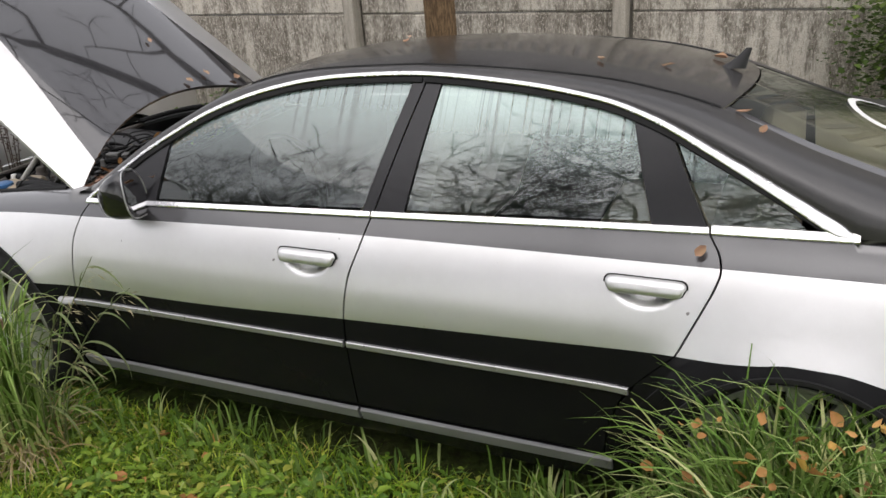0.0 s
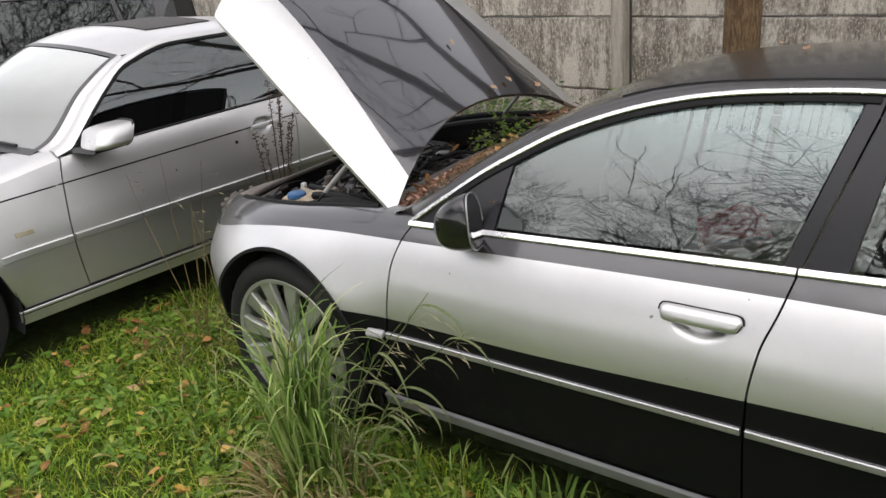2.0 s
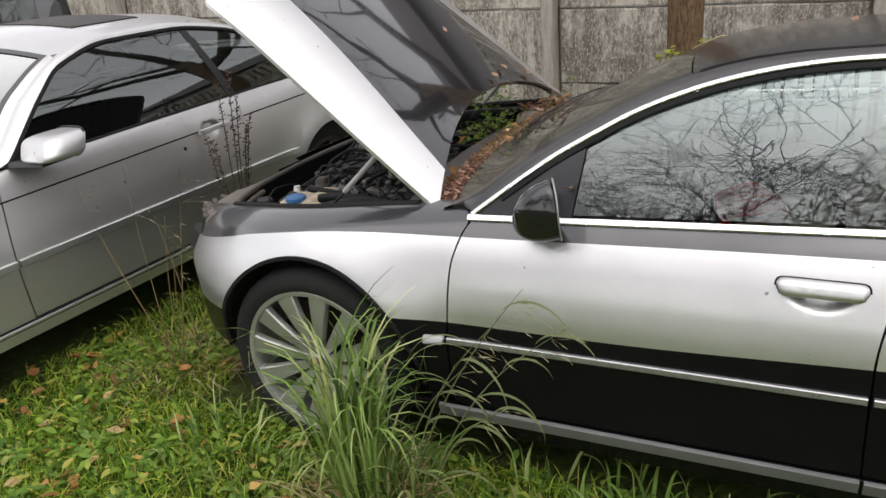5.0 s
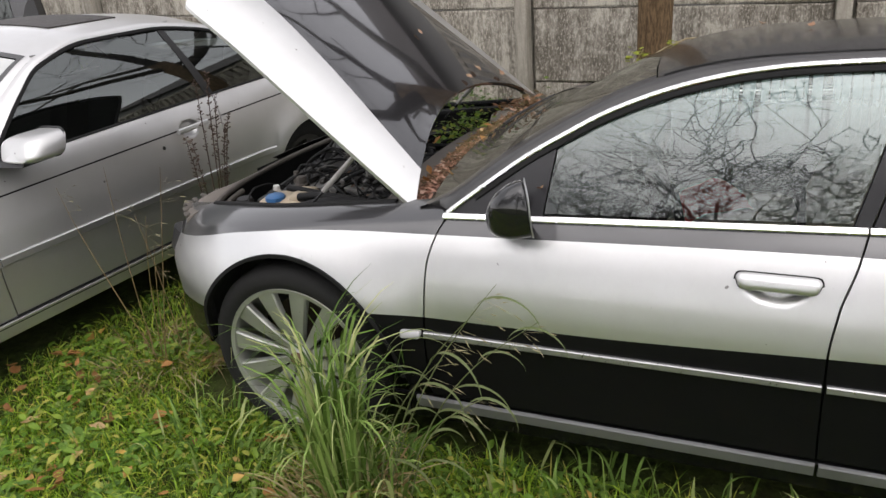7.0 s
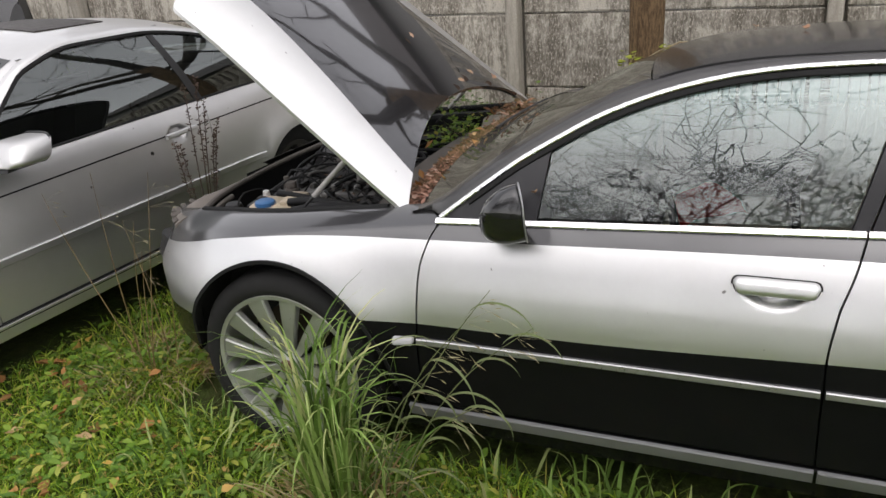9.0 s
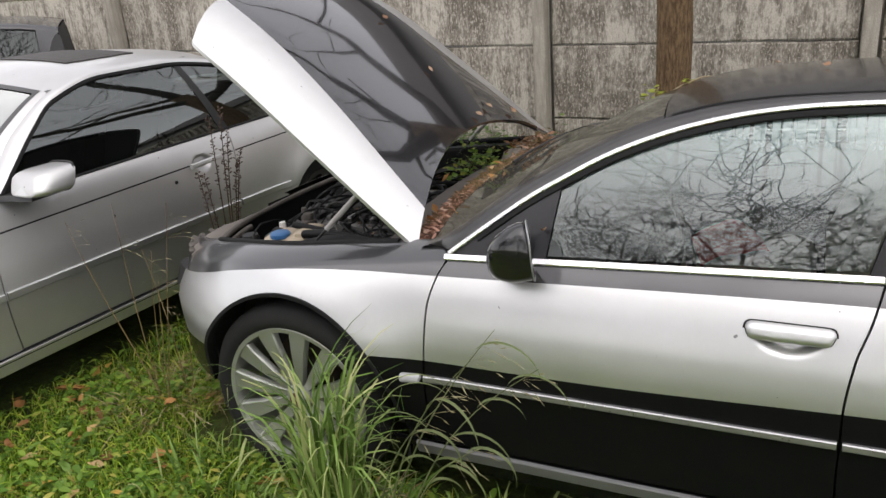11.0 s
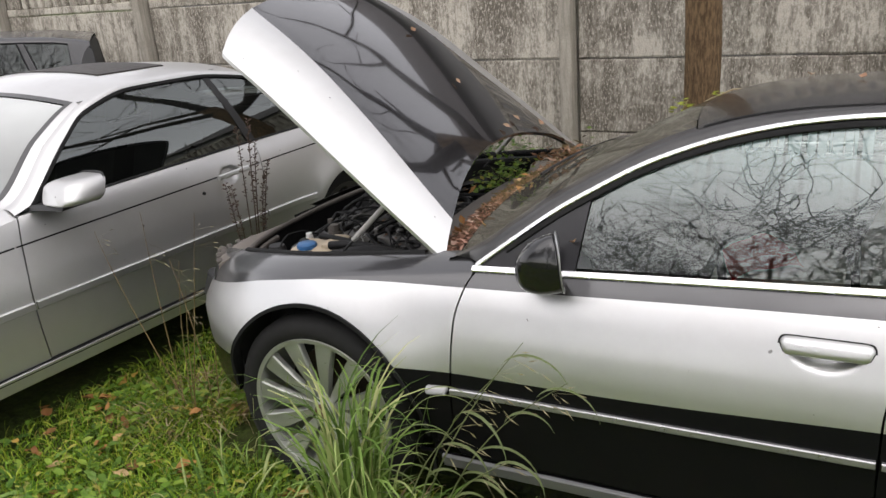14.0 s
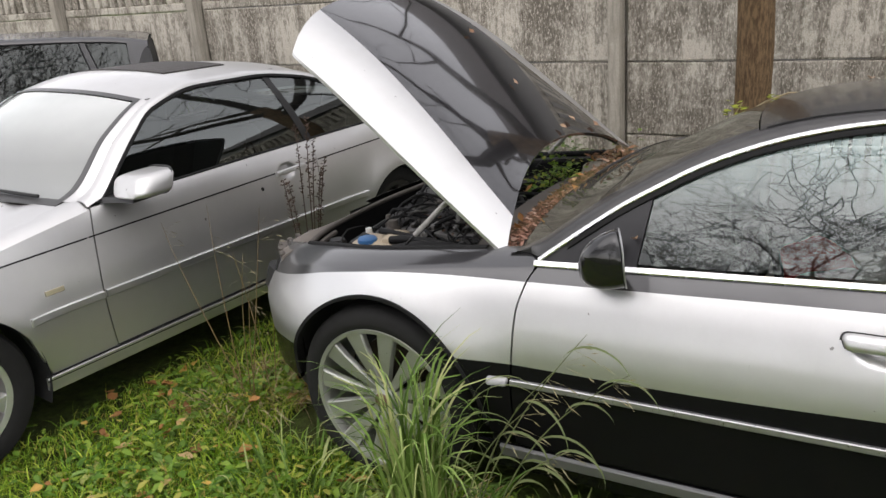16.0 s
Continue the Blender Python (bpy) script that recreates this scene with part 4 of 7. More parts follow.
part("front_panel", rim_in(facing(sheet(carrier, lin(0, 1, 60), lin(0, 1, 9)), (0, 0, 1)), (0, 0, -1), 0.045), PANEL_DUST, saloon, "dusty taupe plastic front carrier")
part("front_seal", tube([slam_edge(a) + Vector((0.012, 0, 0.004)) for a in lin(-1, 1, 40)], 0.012, 8), DUSTY, saloon, "dusty grey rubber seal round the bay")
part("front_seal", tube([slam_edge(a) + Vector((0.038, 0, -0.016)) for a in lin(-1, -0.35, 20)], 0.012, 8), DUSTY, saloon, "dusty grey rubber seal round the bay")
part("front_bay_wall", sheet(lambda u, v: tuple(slam_edge(-1 + 2 * u) + Vector((0.004, 0, -0.25 * v))), lin(0, 1, 40), lin(0, 1, 3)), DARK, saloon, "black inner wall of the bay front")
for a in lin(-0.95, -0.25, 7):
    p = slam_edge(a)
    part("carrier_clip", box(0.030, 0.022, 0.016, (p.x - carrier_width(a), p.y + 0.03 * a, p.z - 0.020), 0.005, (8, 14, 40 * a)), DUSTY, saloon)
for s in (-1, 1):
    edge = [(x, AC + s * (AC - a_side(x, a_fend_top(x)) - 0.120), a_fend_top(x) + 0.030) for x in lin(-0.44, 0.40, 20)]
    part("bay_seal", tube(edge, 0.014, 8), RUBBER, saloon, "black rubber seal")
    lipp = [(x, AC + s * (AC - a_side(x, a_fend_top(x)) - 0.155), a_fend_top(x) + 0.012) for x in lin(-0.40, 0.38, 20)]
    part("bay_lip", sweep(lipp, [(-0.02, -0.01), (-0.02, 0.006), (0.02, 0.006), (0.02, -0.01)], (0, 0, 1)), PLASTIC, saloon)
for k, (x, y, z, sx, sy, sz, m) in enumerate((
    (-0.10, 0.95, 0.66, 0.50, 0.42, 0.14, ENGINE), (-0.12, 0.74, 0.70, 0.42, 0.10, 0.07, ALU), (-0.12, 1.16, 0.70, 0.42, 0.10, 0.07, ALU),
    (0.20, 0.55, 0.66, 0.22, 0.26, 0.16, PLASTIC), (0.26, 1.20, 0.66, 0.22, 0.34, 0.16, PLASTIC), (-0.45, 0.95, 0.60, 0.12, 0.70, 0.16, PLASTIC),
    (-0.05, 0.42, 0.64, 0.20, 0.18, 0.14, ENGINE), (-0.35, 1.35, 0.66, 0.30, 0.26, 0.14, PLASTIC), (0.12, 0.36, 0.70, 0.14, 0.12, 0.10, ENGINE))):
    part("engine_block" if k == 0 else "engine_unit", box(sx, sy, sz, (x, y, z), 0.018, (random.uniform(-4, 4), random.uniform(-4, 4), random.uniform(-8, 8))), m, saloon)
for k in range(7):
    part("cylinder_fin", box(0.022, 0.07, 0.028, (-0.26 + 0.05 * k, 0.76, 0.742), 0.006, (0, 0, 6 * (k % 3))), ALU if k % 2 else ENGINE, saloon)
tank = part("coolant_tank", join(box(0.19, 0.15, 0.13, (-0.20, 0.46, 0.715), 0.025, (0, 0, 8)), box(0.09, 0.13, 0.09, (-0.130, 0.48, 0.755), 0.025, (0, 0, 8))), RESERVOIR, saloon, "yellowed plastic fluid tank")
part("tank_cap", spin([(0.0, 0.020), (0.032, 0.020), (0.038, 0.016), (0.040, 0.002), (0.032, 0.0)], 10, "Z", (-0.222, 0.42, 0.774)), BLUE, tank, "round blue screw cap")
part("filler_neck", spin([(0.0, 0.045), (0.012, 0.045), (0.016, 0.02), (0.014, 0.0)], 14, "Z", (-0.29, 0.53, 0.745)), WHITE_P, tank, "white filler neck")
part("washer_cap", spin([(0.0, 0.03), (0.03, 0.03), (0.036, 0.015), (0.034, 0.0)], 16, "Z", (-0.40, 0.46, 0.725)), PLASTIC, saloon)
rng = random.Random(5)
for k in range(150):
    y0 = rng.uniform(0.30, 1.30)
    x0 = rng.uniform(-0.34 + 0.12 * max(0.0, y0 - 0.5), 0.36)
    if -0.34 < x0 < -0.06 and y0 < 0.62:
        continue
    ang, ln = rng.uniform(0, 6.28), rng.uniform(0.12, 0.42)
    low = 0.705 + 0.06 * max(0.0, 0.7 - y0) + 0.030 * (k % 3) / 2
    pts = []
    for i in range(9):
        f = i / 8
        pts.append((min(0.38, max(-0.40, x0 + ln * f * math.cos(ang + 0.9 * f))), min(1.48, max(0.28, y0 + ln * f * math.sin(ang + 0.9 * f))), low + 0.05 * math.sin(math.pi * f) + rng.uniform(-0.004, 0.004)))
    part("hose", tube(pts, rng.choice((0.0025, 0.003, 0.004, 0.005, 0.008)), 8), HOSE if k % 9 else ALU, saloon)
for k in range(42):
    x, y = rng.uniform(-0.34, 0.36), rng.uniform(0.34, 1.25)
    z = 0.735 + 0.05 * max(0.0, 0.7 - y) + rng.uniform(-0.01, 0.03)
    m = rng.choice((ENGINE, PLASTIC, ENGINE, DUSTY, ALU))
    if k % 3:
        part("engine_fitting", box(rng.uniform(0.02, 0.07), rng.uniform(0.02, 0.05), rng.uniform(0.02, 0.05), (x, y, z), 0.005, (rng.uniform(-15, 15), rng.uniform(-15, 15), rng.uniform(0, 90))), m, saloon)
    else:
        r0 = rng.uniform(0.010, 0.022)
        part("engine_plug", spin([(0.0, 0.03), (r0 * 0.8, 0.03), (r0, 0.022), (r0, 0.006), (r0 * 1.3, 0.0), (r0 * 1.3, -0.02)], 12, "Z", (x, y, z)), m, saloon)
for k, (r, x0, x1, y0, y1) in enumerate(((0.022, -0.08, 0.32, 0.34, 0.30), (0.016, -0.10, 0.34, 0.40, 0.36), (0.012, -0.20, 0.30, 0.48, 0.44))):
    part("hose", tube([(x0 + (x1 - x0) * f, y0 + (y1 - y0) * f, 0.775 + 0.03 * math.sin(3 * f + k) + 0.04 * f) for f in lin(0, 1, 12)], r, 10), HOSE, saloon)
for s in (-1, 1):
    y = AC + s * 0.655
    base, top = Vector((0.00, y, 0.795)), Vector((0.262, AC + s * 0.60, 1.055))
    mid = base.lerp(top, 0.31)
    part("gas_strut", tube([mid, top], 0.0100, 10), STRUT, saloon, "pale grey gas strut cylinder")
    part("strut_rod", tube([base, mid], 0.0048, 8), PLASTIC, saloon, "thin dark strut rod")
# the scuttle in front of the windscreen
part("scuttle", sheet(lambda u, v: (lambda x, y, z: (x - 0.25 * (1 - u), y, z - 0.030 - 0.07 * (1 - u)))(*a_skin(A_GLASS, -0.97 + 1.94 * v)), lin(0, 1, 6), lin(0, 1, 26), None, True), DUSTY, saloon, "dusty plastic scuttle full of leaves")
for w0, w1 in ((0.05, 0.75),):
    part("wiper", tube([Vector(a_skin(A_GLASS + 0.05 + 0.02 * f, w0 + (w1 - w0) * f)) + Vector((0, 0, 0.012)) for f in lin(0, 1, 14)], 0.007, 6), PLASTIC, saloon)
part("plenum_cover", box(0.17, 0.24, 0.03, (0.375, 1.42, 0.850), 0.010, (6, -24, 12)), POST, saloon, "pale dusty cover at the bonnet hinge")
# bumper and lamp at the nose
nose = []
for a in lin(-1, 1, 30):
    t = abs(a)
    nose.append((-0.86 + 0.36 * t ** 2.4, AC + a * 0.70, 0.36))
part("front_bumper", sweep(nose, [(-0.14, -0.06), (-0.14, 0.0), (-0.05, 0.02), (0.02, 0.02), (0.10, 0.0), (0.12, -0.06)], [(-1, a * 0.9, 0) for a in lin(-1, 1, 30)]), BLACK_LOW, saloon, "black lower front bumper")
for s in (-1, 1):
    part("headlamp", sweep([(-0.80 + 0.22 * f ** 1.6, AC + s * (0.42 + 0.22 * f), 0.560 + 0.05 * f) for f in lin(0, 1, 10)], [(-0.05, -0.02), (-0.04, 0.012), (0.04, 0.012), (0.05, -0.02)], (-0.7, s * 0.5, 0.3)), PLASTIC, saloon, "dark headlamp")
for y in (0.26, 0.32, 0.40, 0.50):
    part("broken_bracket", box(0.07, 0.05, 0.022, (-0.875 + 0.46 * (abs(y + 0.05 - AC) / 0.62) ** 2.6, y + 0.05, 0.615 + 0.13 * (abs(y + 0.05 - AC) / 0.62) ** 2), 0.006, (10, 20, 30)), DUSTY, saloon)

# ---- mirror ----
for s in (1,):
    def mirror_point(u, v, s=s):
        a, b = 2 * math.pi * u, math.pi * v
        sq = lambda q, p: math.copysign(abs(q) ** p, q)
        cx, cy = math.cos(b), math.sin(b) ** 0.8 * sq(math.cos(a), 0.66)
        cz = math.sin(b) ** (1.10 if math.sin(a) > 0 else 0.62) * sq(math.sin(a), 0.66)
        x = 0.882 - 0.112 * cx - 0.010 * cz if cx > 0 else 0.882 + 0.012 * min(1.0, -cx * 2.2) - 0.010 * cz
        y = 0.065 + 0.078 * cy * (1 - 0.16 * cz)
        z = 0.957 + 0.084 * cz - 0.015 * cy - 0.024 * max(0, cx)
        return x, (y if s == 1 else 2 * AC - y), z
    mir = part("door_mirror", facing_out(sheet(mirror_point, lin(0, 1, 29), lin(0.0, 1, 16))), MIRROR_SHELL, saloon, "glossy black door mirror folded against the window")
    def face_point(u, v, s=s):
        a = 2 * math.pi * u
        sq = lambda q: math.copysign(abs(q) ** 0.62, q)
        y, z = 0.065 + 0.066 * v * sq(math.cos(a)), 0.957 + 0.071 * v * sq(math.sin(a)) - 0.015 * math.cos(a) * v
        return 0.8955 - 0.010 * v * math.sin(a), (y if s == 1 else 2 * AC - y), z
    part("mirror_glass", sheet(face_point, lin(0, 1, 29), lin(0.02, 1, 3)), simple("mirror_silver", (0.30, 0.30, 0.31), 0.05, 1.0, 60, 0.02, 0.0), mir, "mirror glass")
    ring = [(0.893 - 0.010 * math.sin(a), 0.065 + 0.0785 * math.copysign(abs(math.cos(a)) ** 0.66, math.cos(a)) * (1 - 0.16 * math.copysign(abs(math.sin(a)) ** 0.66, math.sin(a))), 0.957 + 0.0845 * math.copysign(abs(math.sin(a)) ** 0.66, math.sin(a)) - 0.015 * math.copysign(abs(math.cos(a)) ** 0.66, math.cos(a))) for a in lin(0, 2 * math.pi, 41)]
    part("mirror_rim", sweep(ring, disc_sec(0.0026, 6), None, False), SATIN, mir, "thin grey edge round the mirror")
    part("mirror_foot", sweep([(0.82, 0.08, 0.905), (0.82, 0.12, 0.900), (0.82, 0.17, 0.90)], [(-0.05, -0.02), (-0.05, 0.02), (0.05, 0.02), (0.05, -0.02)], (0, 0, 1)), BLACK, mir)

MIRROR_TURN = Matrix.Translation((0.882, 0.065, 0)) @ Matrix.Rotation(radians(19), 4, "Z") @ Matrix.Translation((-0.882, -0.065, 0))
mir.data.transform(MIRROR_TURN)
for ob in mir.children:
    if ob.name.startswith(("mirror_glass", "mirror_rim")):
        ob.data.transform(MIRROR_TURN)

# ---- cabin ----
part("cabin_floor", box(2.6, 1.5, 0.02, (1.75, AC, 0.30), 0), CABIN, saloon)
part("dashboard", box(0.45, 1.40, 0.26, (0.86, AC, 0.80), 0.08), CABIN, saloon)
part("steering_wheel", sweep([(1.18 - 0.07 * math.sin(a), 0.56 + 0.185 * math.cos(a), 0.86 + 0.175 * math.sin(a)) for a in lin(0, 2 * math.pi, 25)], disc_sec(0.016, 8), None, False), PLASTIC, saloon, "black steering wheel")
part("steering_boss", box(0.06, 0.17, 0.12, (1.17, 0.56, 0.86), 0.025, (0, -20, 0)), PLASTIC, saloon)
for y in (0.56, 2 * AC - 0.56):
    seat = part("front_seat", box(0.50, 0.50, 0.19, (1.37, y, 0.455), 0.075), SEAT, saloon, "pale beige leather front seat")
    part("backrest", box(0.14, 0.48, 0.62, (1.78, y, 0.80), 0.06, (0, 16, 0)), SEAT, seat)
    part("headrest", box(0.09, 0.26, 0.17, (1.89, y, 1.12), 0.04, (0, 10, 0)), SEAT, seat)
back = part("rear_seat", box(0.52, 1.36, 0.18, (2.50, AC, 0.52), 0.06), SEAT, saloon, "pale beige leather rear bench")
part("backrest", box(0.16, 1.36, 0.48, (2.82, AC, 0.76), 0.06, (0, 22, 0)), SEAT, back)
part("parcel_shelf", box(0.36, 1.30, 0.02, (3.17, AC, 0.985), 0.005), SEAT, saloon)
part("headlining", sheet(lambda u, v: a_skin(A_SEAM + 0.02 + 1.46 * u, -0.995 + 1.99 * v, 0.035 + 0.5 * max(0.0, abs(2 * v - 1) - 0.90)), lin(0, 1, 14), lin(0, 1, 14)), CABIN, saloon)
for y in (0.16, 2 * AC - 0.16):
    part("door_card", box(2.1, 0.03, 0.58, (1.70, y, 0.60), 0.01), CABIN, saloon)

wheel("front_wheel", (0.043, 0.028, 0.340), saloon, 0.347, 0.276, 0.245, 12, "blade", RIM_A, 9)
wheel("rear_wheel", (2.988, 0.032, 0.358), saloon, 0.345, 0.257, 0.245, 12, "blade", RIM_A, 3)
wheel("front_wheel", (0.0, 2 * AC - 0.028, 0.333), saloon, 0.345, 0.258, 0.245, 12, "blade", RIM_A, 0, True)
wheel("rear_wheel", (2.944, 2 * AC - 0.030, 0.333), saloon, 0.345, 0.258, 0.245, 12, "blade", RIM_A, 0, True)


def sag(p):
    """The upper body leans to the far side, as the car stands on soft ground."""
    k = min(1.0, max(0.0, (p[2] - 0.92) / 0.16)) if p[0] > 0.45 else 0.0
    return p[0], p[1], p[2] - 0.074 * max(0.0, p[1] - 0.41) * k * k * (3 - 2 * k)


for ob in saloon.children_recursive:
    if ob.type == "MESH" and ob.name.split(".")[0] not in ("bonnet", "bonnet_lining"):
        for v in ob.data.vertices:
            if v.co.z > 0.92:
                v.co = sag(v.co)
# a red cloth lies on the far front seat
cloth = bmesh.new()
bmesh.ops.create_grid(cloth, x_segments=14, y_segments=14, size=0.13)
for v in cloth.verts:
    v.co.z = 0.03 + 0.05 * noise.noise(v.co * 9) + 0.04 * (1 - (v.co.length / 0.16) ** 2)
bmesh.ops.transform(cloth, matrix=pose(1.30, 1.22, 0.555, 4, -8, 20), verts=cloth.verts)
tagged(finish("red_cloth", cloth, RED), "crumpled red cloth lying on the beige front seat", "cloth")


# ---- the silver coupe ----
BC = 0.8785
b_prof = curve([(0.15, 0.07), (0.20, 0.04), (0.26, 0.020), (0.32, 0.016), (0.45, 0.006), (0.55, 0.0), (0.65, 0.006), (0.75, 0.020), (0.80, 0.030), (0.85, 0.044), (0.90, 0.066), (0.95, 0.10), (1.0, 0.14)])


def b_plan(x):
    if x < 0:
        t = min(1.0, -x / 0.78)
        return BC * (1 - (1 - t ** 3.0) ** (1 / 2.2))
    if x > 2.6:
        t = min(1.0, (x - 2.6) / 1.10)
        return BC * (1 - (1 - t ** 3.4) ** (1 / 2.4))
    return 0.0




def b_side(x, z):
    out = 0.0
    for cx, cz, r in ((0.0, 0.318, 0.358), (2.675, 0.305, 0.335)):
        d = math.hypot(x - cx, z - cz) - r
        out += 0.024 * math.exp(-(d / 0.10) ** 2) * min(1.0, max(0.0, (z - 0.28) / 0.2))
    return b_prof(z) + b_plan(x) - out


def b_skin_side(x, z):
    """The door skin with the round hollow behind its handle."""
    d = math.hypot((x - 1.812) / 0.066, (z - 0.812) / 0.042)
    k = min(1.0, max(0.0, (1.0 - d) / 0.35))
    return b_side(x, z) + 0.024 * k * k * (3 - 2 * k)


b_belt = curve([(0.6, 0.905), (0.75, 0.912), (1.5, 0.925), (2.4, 0.932), (2.8, 0.93)])
b_lines = lambda x: (0.22, 0.221)
b_cut_f = curve([(0.2, 0.70), (0.3, 0.686), (0.55, 0.668), (0.8, 0.694), (0.92, 0.728)])
b_cut_r = curve([(0.2, 1.92), (0.55, 1.985), (0.8, 2.03), (0.95, 2.045)])
b_fend_top = curve([(-0.78, 0.60), (-0.6, 0.665), (-0.3, 0.745), (0.0, 0.800), (0.4, 0.860), (0.72, 0.900)])
b_dlo = curve([(0.80, 0.930), (0.92, 1.040), (1.05, 1.145), (1.2, 1.238), (1.5, 1.298), (1.85, 1.294), (2.15, 1.252), (2.4, 1.160), (2.58, 1.040), (2.68, 0.945)])


def b_green(x, z):
    d = z - b_belt(x)
    return b_side(x, b_belt(x)) + d * 0.22 + d * d * 0.62


b_rail_y = curve([(0.55, 0.13), (0.75, 0.15), (1.0, 0.215), (1.25, 0.262), (1.6, 0.285), (2.0, 0.285), (2.4, 0.26), (2.8, 0.24), (3.1, 0.23)])
b_rail_z = curve([(0.55, 0.895), (0.75, 0.945), (1.0, 1.150), (1.25, 1.280), (1.5, 1.326), (1.8, 1.325), (2.1, 1.290), (2.4, 1.205), (2.8, 1.02), (3.1, 0.93)])
coupe = thing("coupe_car", "silver two-door coupe parked in the grass, dusty", "car", pose(-1.452, -0.607, 0, 0, 0, 82.5))

for mirror in (None, BC):
    here = mirror is None
    sgn = 1 if here else -1
    fy = lambda y: y if here else 2 * BC - y
    wing = part("front_wing", panel(b_side, a_const(-0.76), lambda z: b_cut_f(z) - 0.003, arch(0.0, 0.318, 0.358, 0.280), b_lines, b_fend_top, 50, (1, 1, 12), lambda x: 0.10, mirror), SILVER_B, coupe)
    door = part("door", panel(b_skin_side, lambda z: b_cut_f(z) + 0.003, lambda z: b_cut_r(z) - 0.003, a_const(0.298), b_lines, lambda x: b_belt(x) - 0.006, 170, (1, 1, 64), None, mirror), SILVER_B, coupe, "long closed silver door" if here else "")
    part("rear_wing", panel(b_side, lambda z: b_cut_r(z) + 0.003, a_const(3.68), arch(2.675, 0.305, 0.335, 0.20), b_lines, lambda x: b_belt(x) - 0.006, 44, (1, 1, 14), lambda x: 0.0 if x < 2.7 else min(0.2, (x - 2.7) * 0.5) + 0.001, mirror), SILVER_B, coupe)
    part("sill", strip_on(lambda x, z: b_side(x, z) + 0.004, a_const(0.252), 0.352, 2.33, 0.070, 0.012, 20, mirror), SILVER_B, coupe, "silver sill panel")
    for z in (0.292, 0.270):
        part("sill_groove", strip_on(lambda x, zz: b_side(x, zz) - 0.004, a_const(z), 0.352, 2.32, 0.007, 0.006, 16, mirror), RUBBER, coupe)
    part("inner_side", panel(lambda x, z: b_side(x, z) + 0.045, a_const(-0.65), a_const(3.5), lambda x: max(arch(0.0, 0.318, 0.368, 0.22)(x), arch(2.675, 0.305, 0.345, 0.22)(x)), b_lines, lambda x: min(b_belt(max(x, 0.6)) - 0.02, b_fend_top(x) - 0.02 if x < 0.7 else 9), 50, (1, 1, 6), None, mirror, 0), DARK, coupe)
    part("rubbing_strip", strip_on(b_side, a_const(0.548), 0.335, 0.662, 0.034, 0.014, 10, mirror), SILVER, wing, "painted silver rubbing strip")
    part("rubbing_strip", strip_on(b_side, a_const(0.548), 0.674, 1.98, 0.034, 0.014, 20, mirror), SILVER, door, "painted silver rubbing strip")
    part("rubbing_strip", strip_on(b_side, a_const(0.548), 1.992, 2.36, 0.034, 0.014, 10, mirror), SILVER, coupe, "painted silver rubbing strip")
    crease = lambda x: 0.797 + (x - 0.657) * 0.016
    # thin dark strips stand for the shade along the pressed crease
    for x0, x1, d in ((-0.5, 0.66, wing), (0.67, 2.02, door), (2.04, 3.3, coupe)):
        part("side_crease", strip_on(lambda x, z: b_side(x, z) + 0.001, (lambda x: crease(x) - 0.05 * max(0, -x) ** 1.3) if x0 < 0 else crease, x0, x1, 0.007, 0.003, 18, mirror), RUBBER, d)
    part("side_marker", strip_on(b_side, a_const(0.635), 0.425, 0.505, 0.021, 0.006, 8, mirror), LAMP_AMBER, wing, "small pale amber side lamp")
    for cx, cz, r in ((0.0, 0.318, 0.364), (2.675, 0.305, 0.341)):
        def liner(u, v, cx=cx, cz=cz, r=r, mirror=mirror):
            a = math.pi * (-0.12 + 1.24 * u)
            y = -0.008 + 0.30 * v
            return cx - r * math.cos(a), (y if mirror is None else 2 * mirror - y), cz + r * math.sin(a)
        part("arch_liner", sheet(liner, lin(0, 1, 24), lin(0, 1, 4)), DARK, coupe)
    # handle over a round cup
    part("door_handle", strip_on(lambda x, z: b_side(x, z) - 0.016, lambda x: 0.812 + (x - 1.7) * 0.03, 1.715, 1.915, 0.024, 0.020, 14, mirror), SILVER, door, "silver bar handle")
    part("door_lock", spin([(0.0, -0.004), (0.009, -0.003), (0.010, 0.004)], 12, "Y", (1.62, fy(b_side(1.62, 0.76)), 0.76)), PLASTIC, door)

    def bhouse(xl, xr, z0, z1, nu=14, nv=10, inset=0.0, mirror=mirror):
        def fn(u, v):
            x = xl(0.0) + (xr(0.0) - xl(0.0)) * u
            for _ in range(3):
                zb, zt = z0(x), z1(x)
                f = min(1.0, max(0.0, ((zb + (zt - zb) * v) - b_belt(x)) / 0.33))
                x = xl(f) + (xr(f) - xl(f)) * u
            z = z0(x) + (z1(x) - z0(x)) * v
            y = b_green(x, z) + inset
            return x, (y if mirror is None else 2 * mirror - y), z
        return facing(sheet(fn, lin(0, 1, nu), lin(0, 1, nv)), (0, -1 if mirror is None else 1, 0))

    bl = lambda x: b_belt(x) + 0.004
    bh = lambda x: max(b_belt(x) + 0.006, b_dlo(x) - 0.014)
    part("window_glass", bhouse(between(0.84, 1.02), between(2.015, 1.915), bl, bh, 26, 14, 0.006), GLASS_B, door, "dark glossy side window")
    part("quarter_glass", bhouse(between(2.06, 1.945), between(2.67, 2.40), bl, bh, 18, 12, 0.006), GLASS_B, coupe, "dark glossy rear side window")
    part("window_pillar", bhouse(between(2.010, 1.910), between(2.065, 1.95), bl, bh, 4, 10, 0.003), PLASTIC, coupe)
    frb = [(x, fy(b_green(x, b_dlo(x) - 0.004) + 0.002), b_dlo(x) - 0.004) for x in lin(0.80, 2.68, 50)]
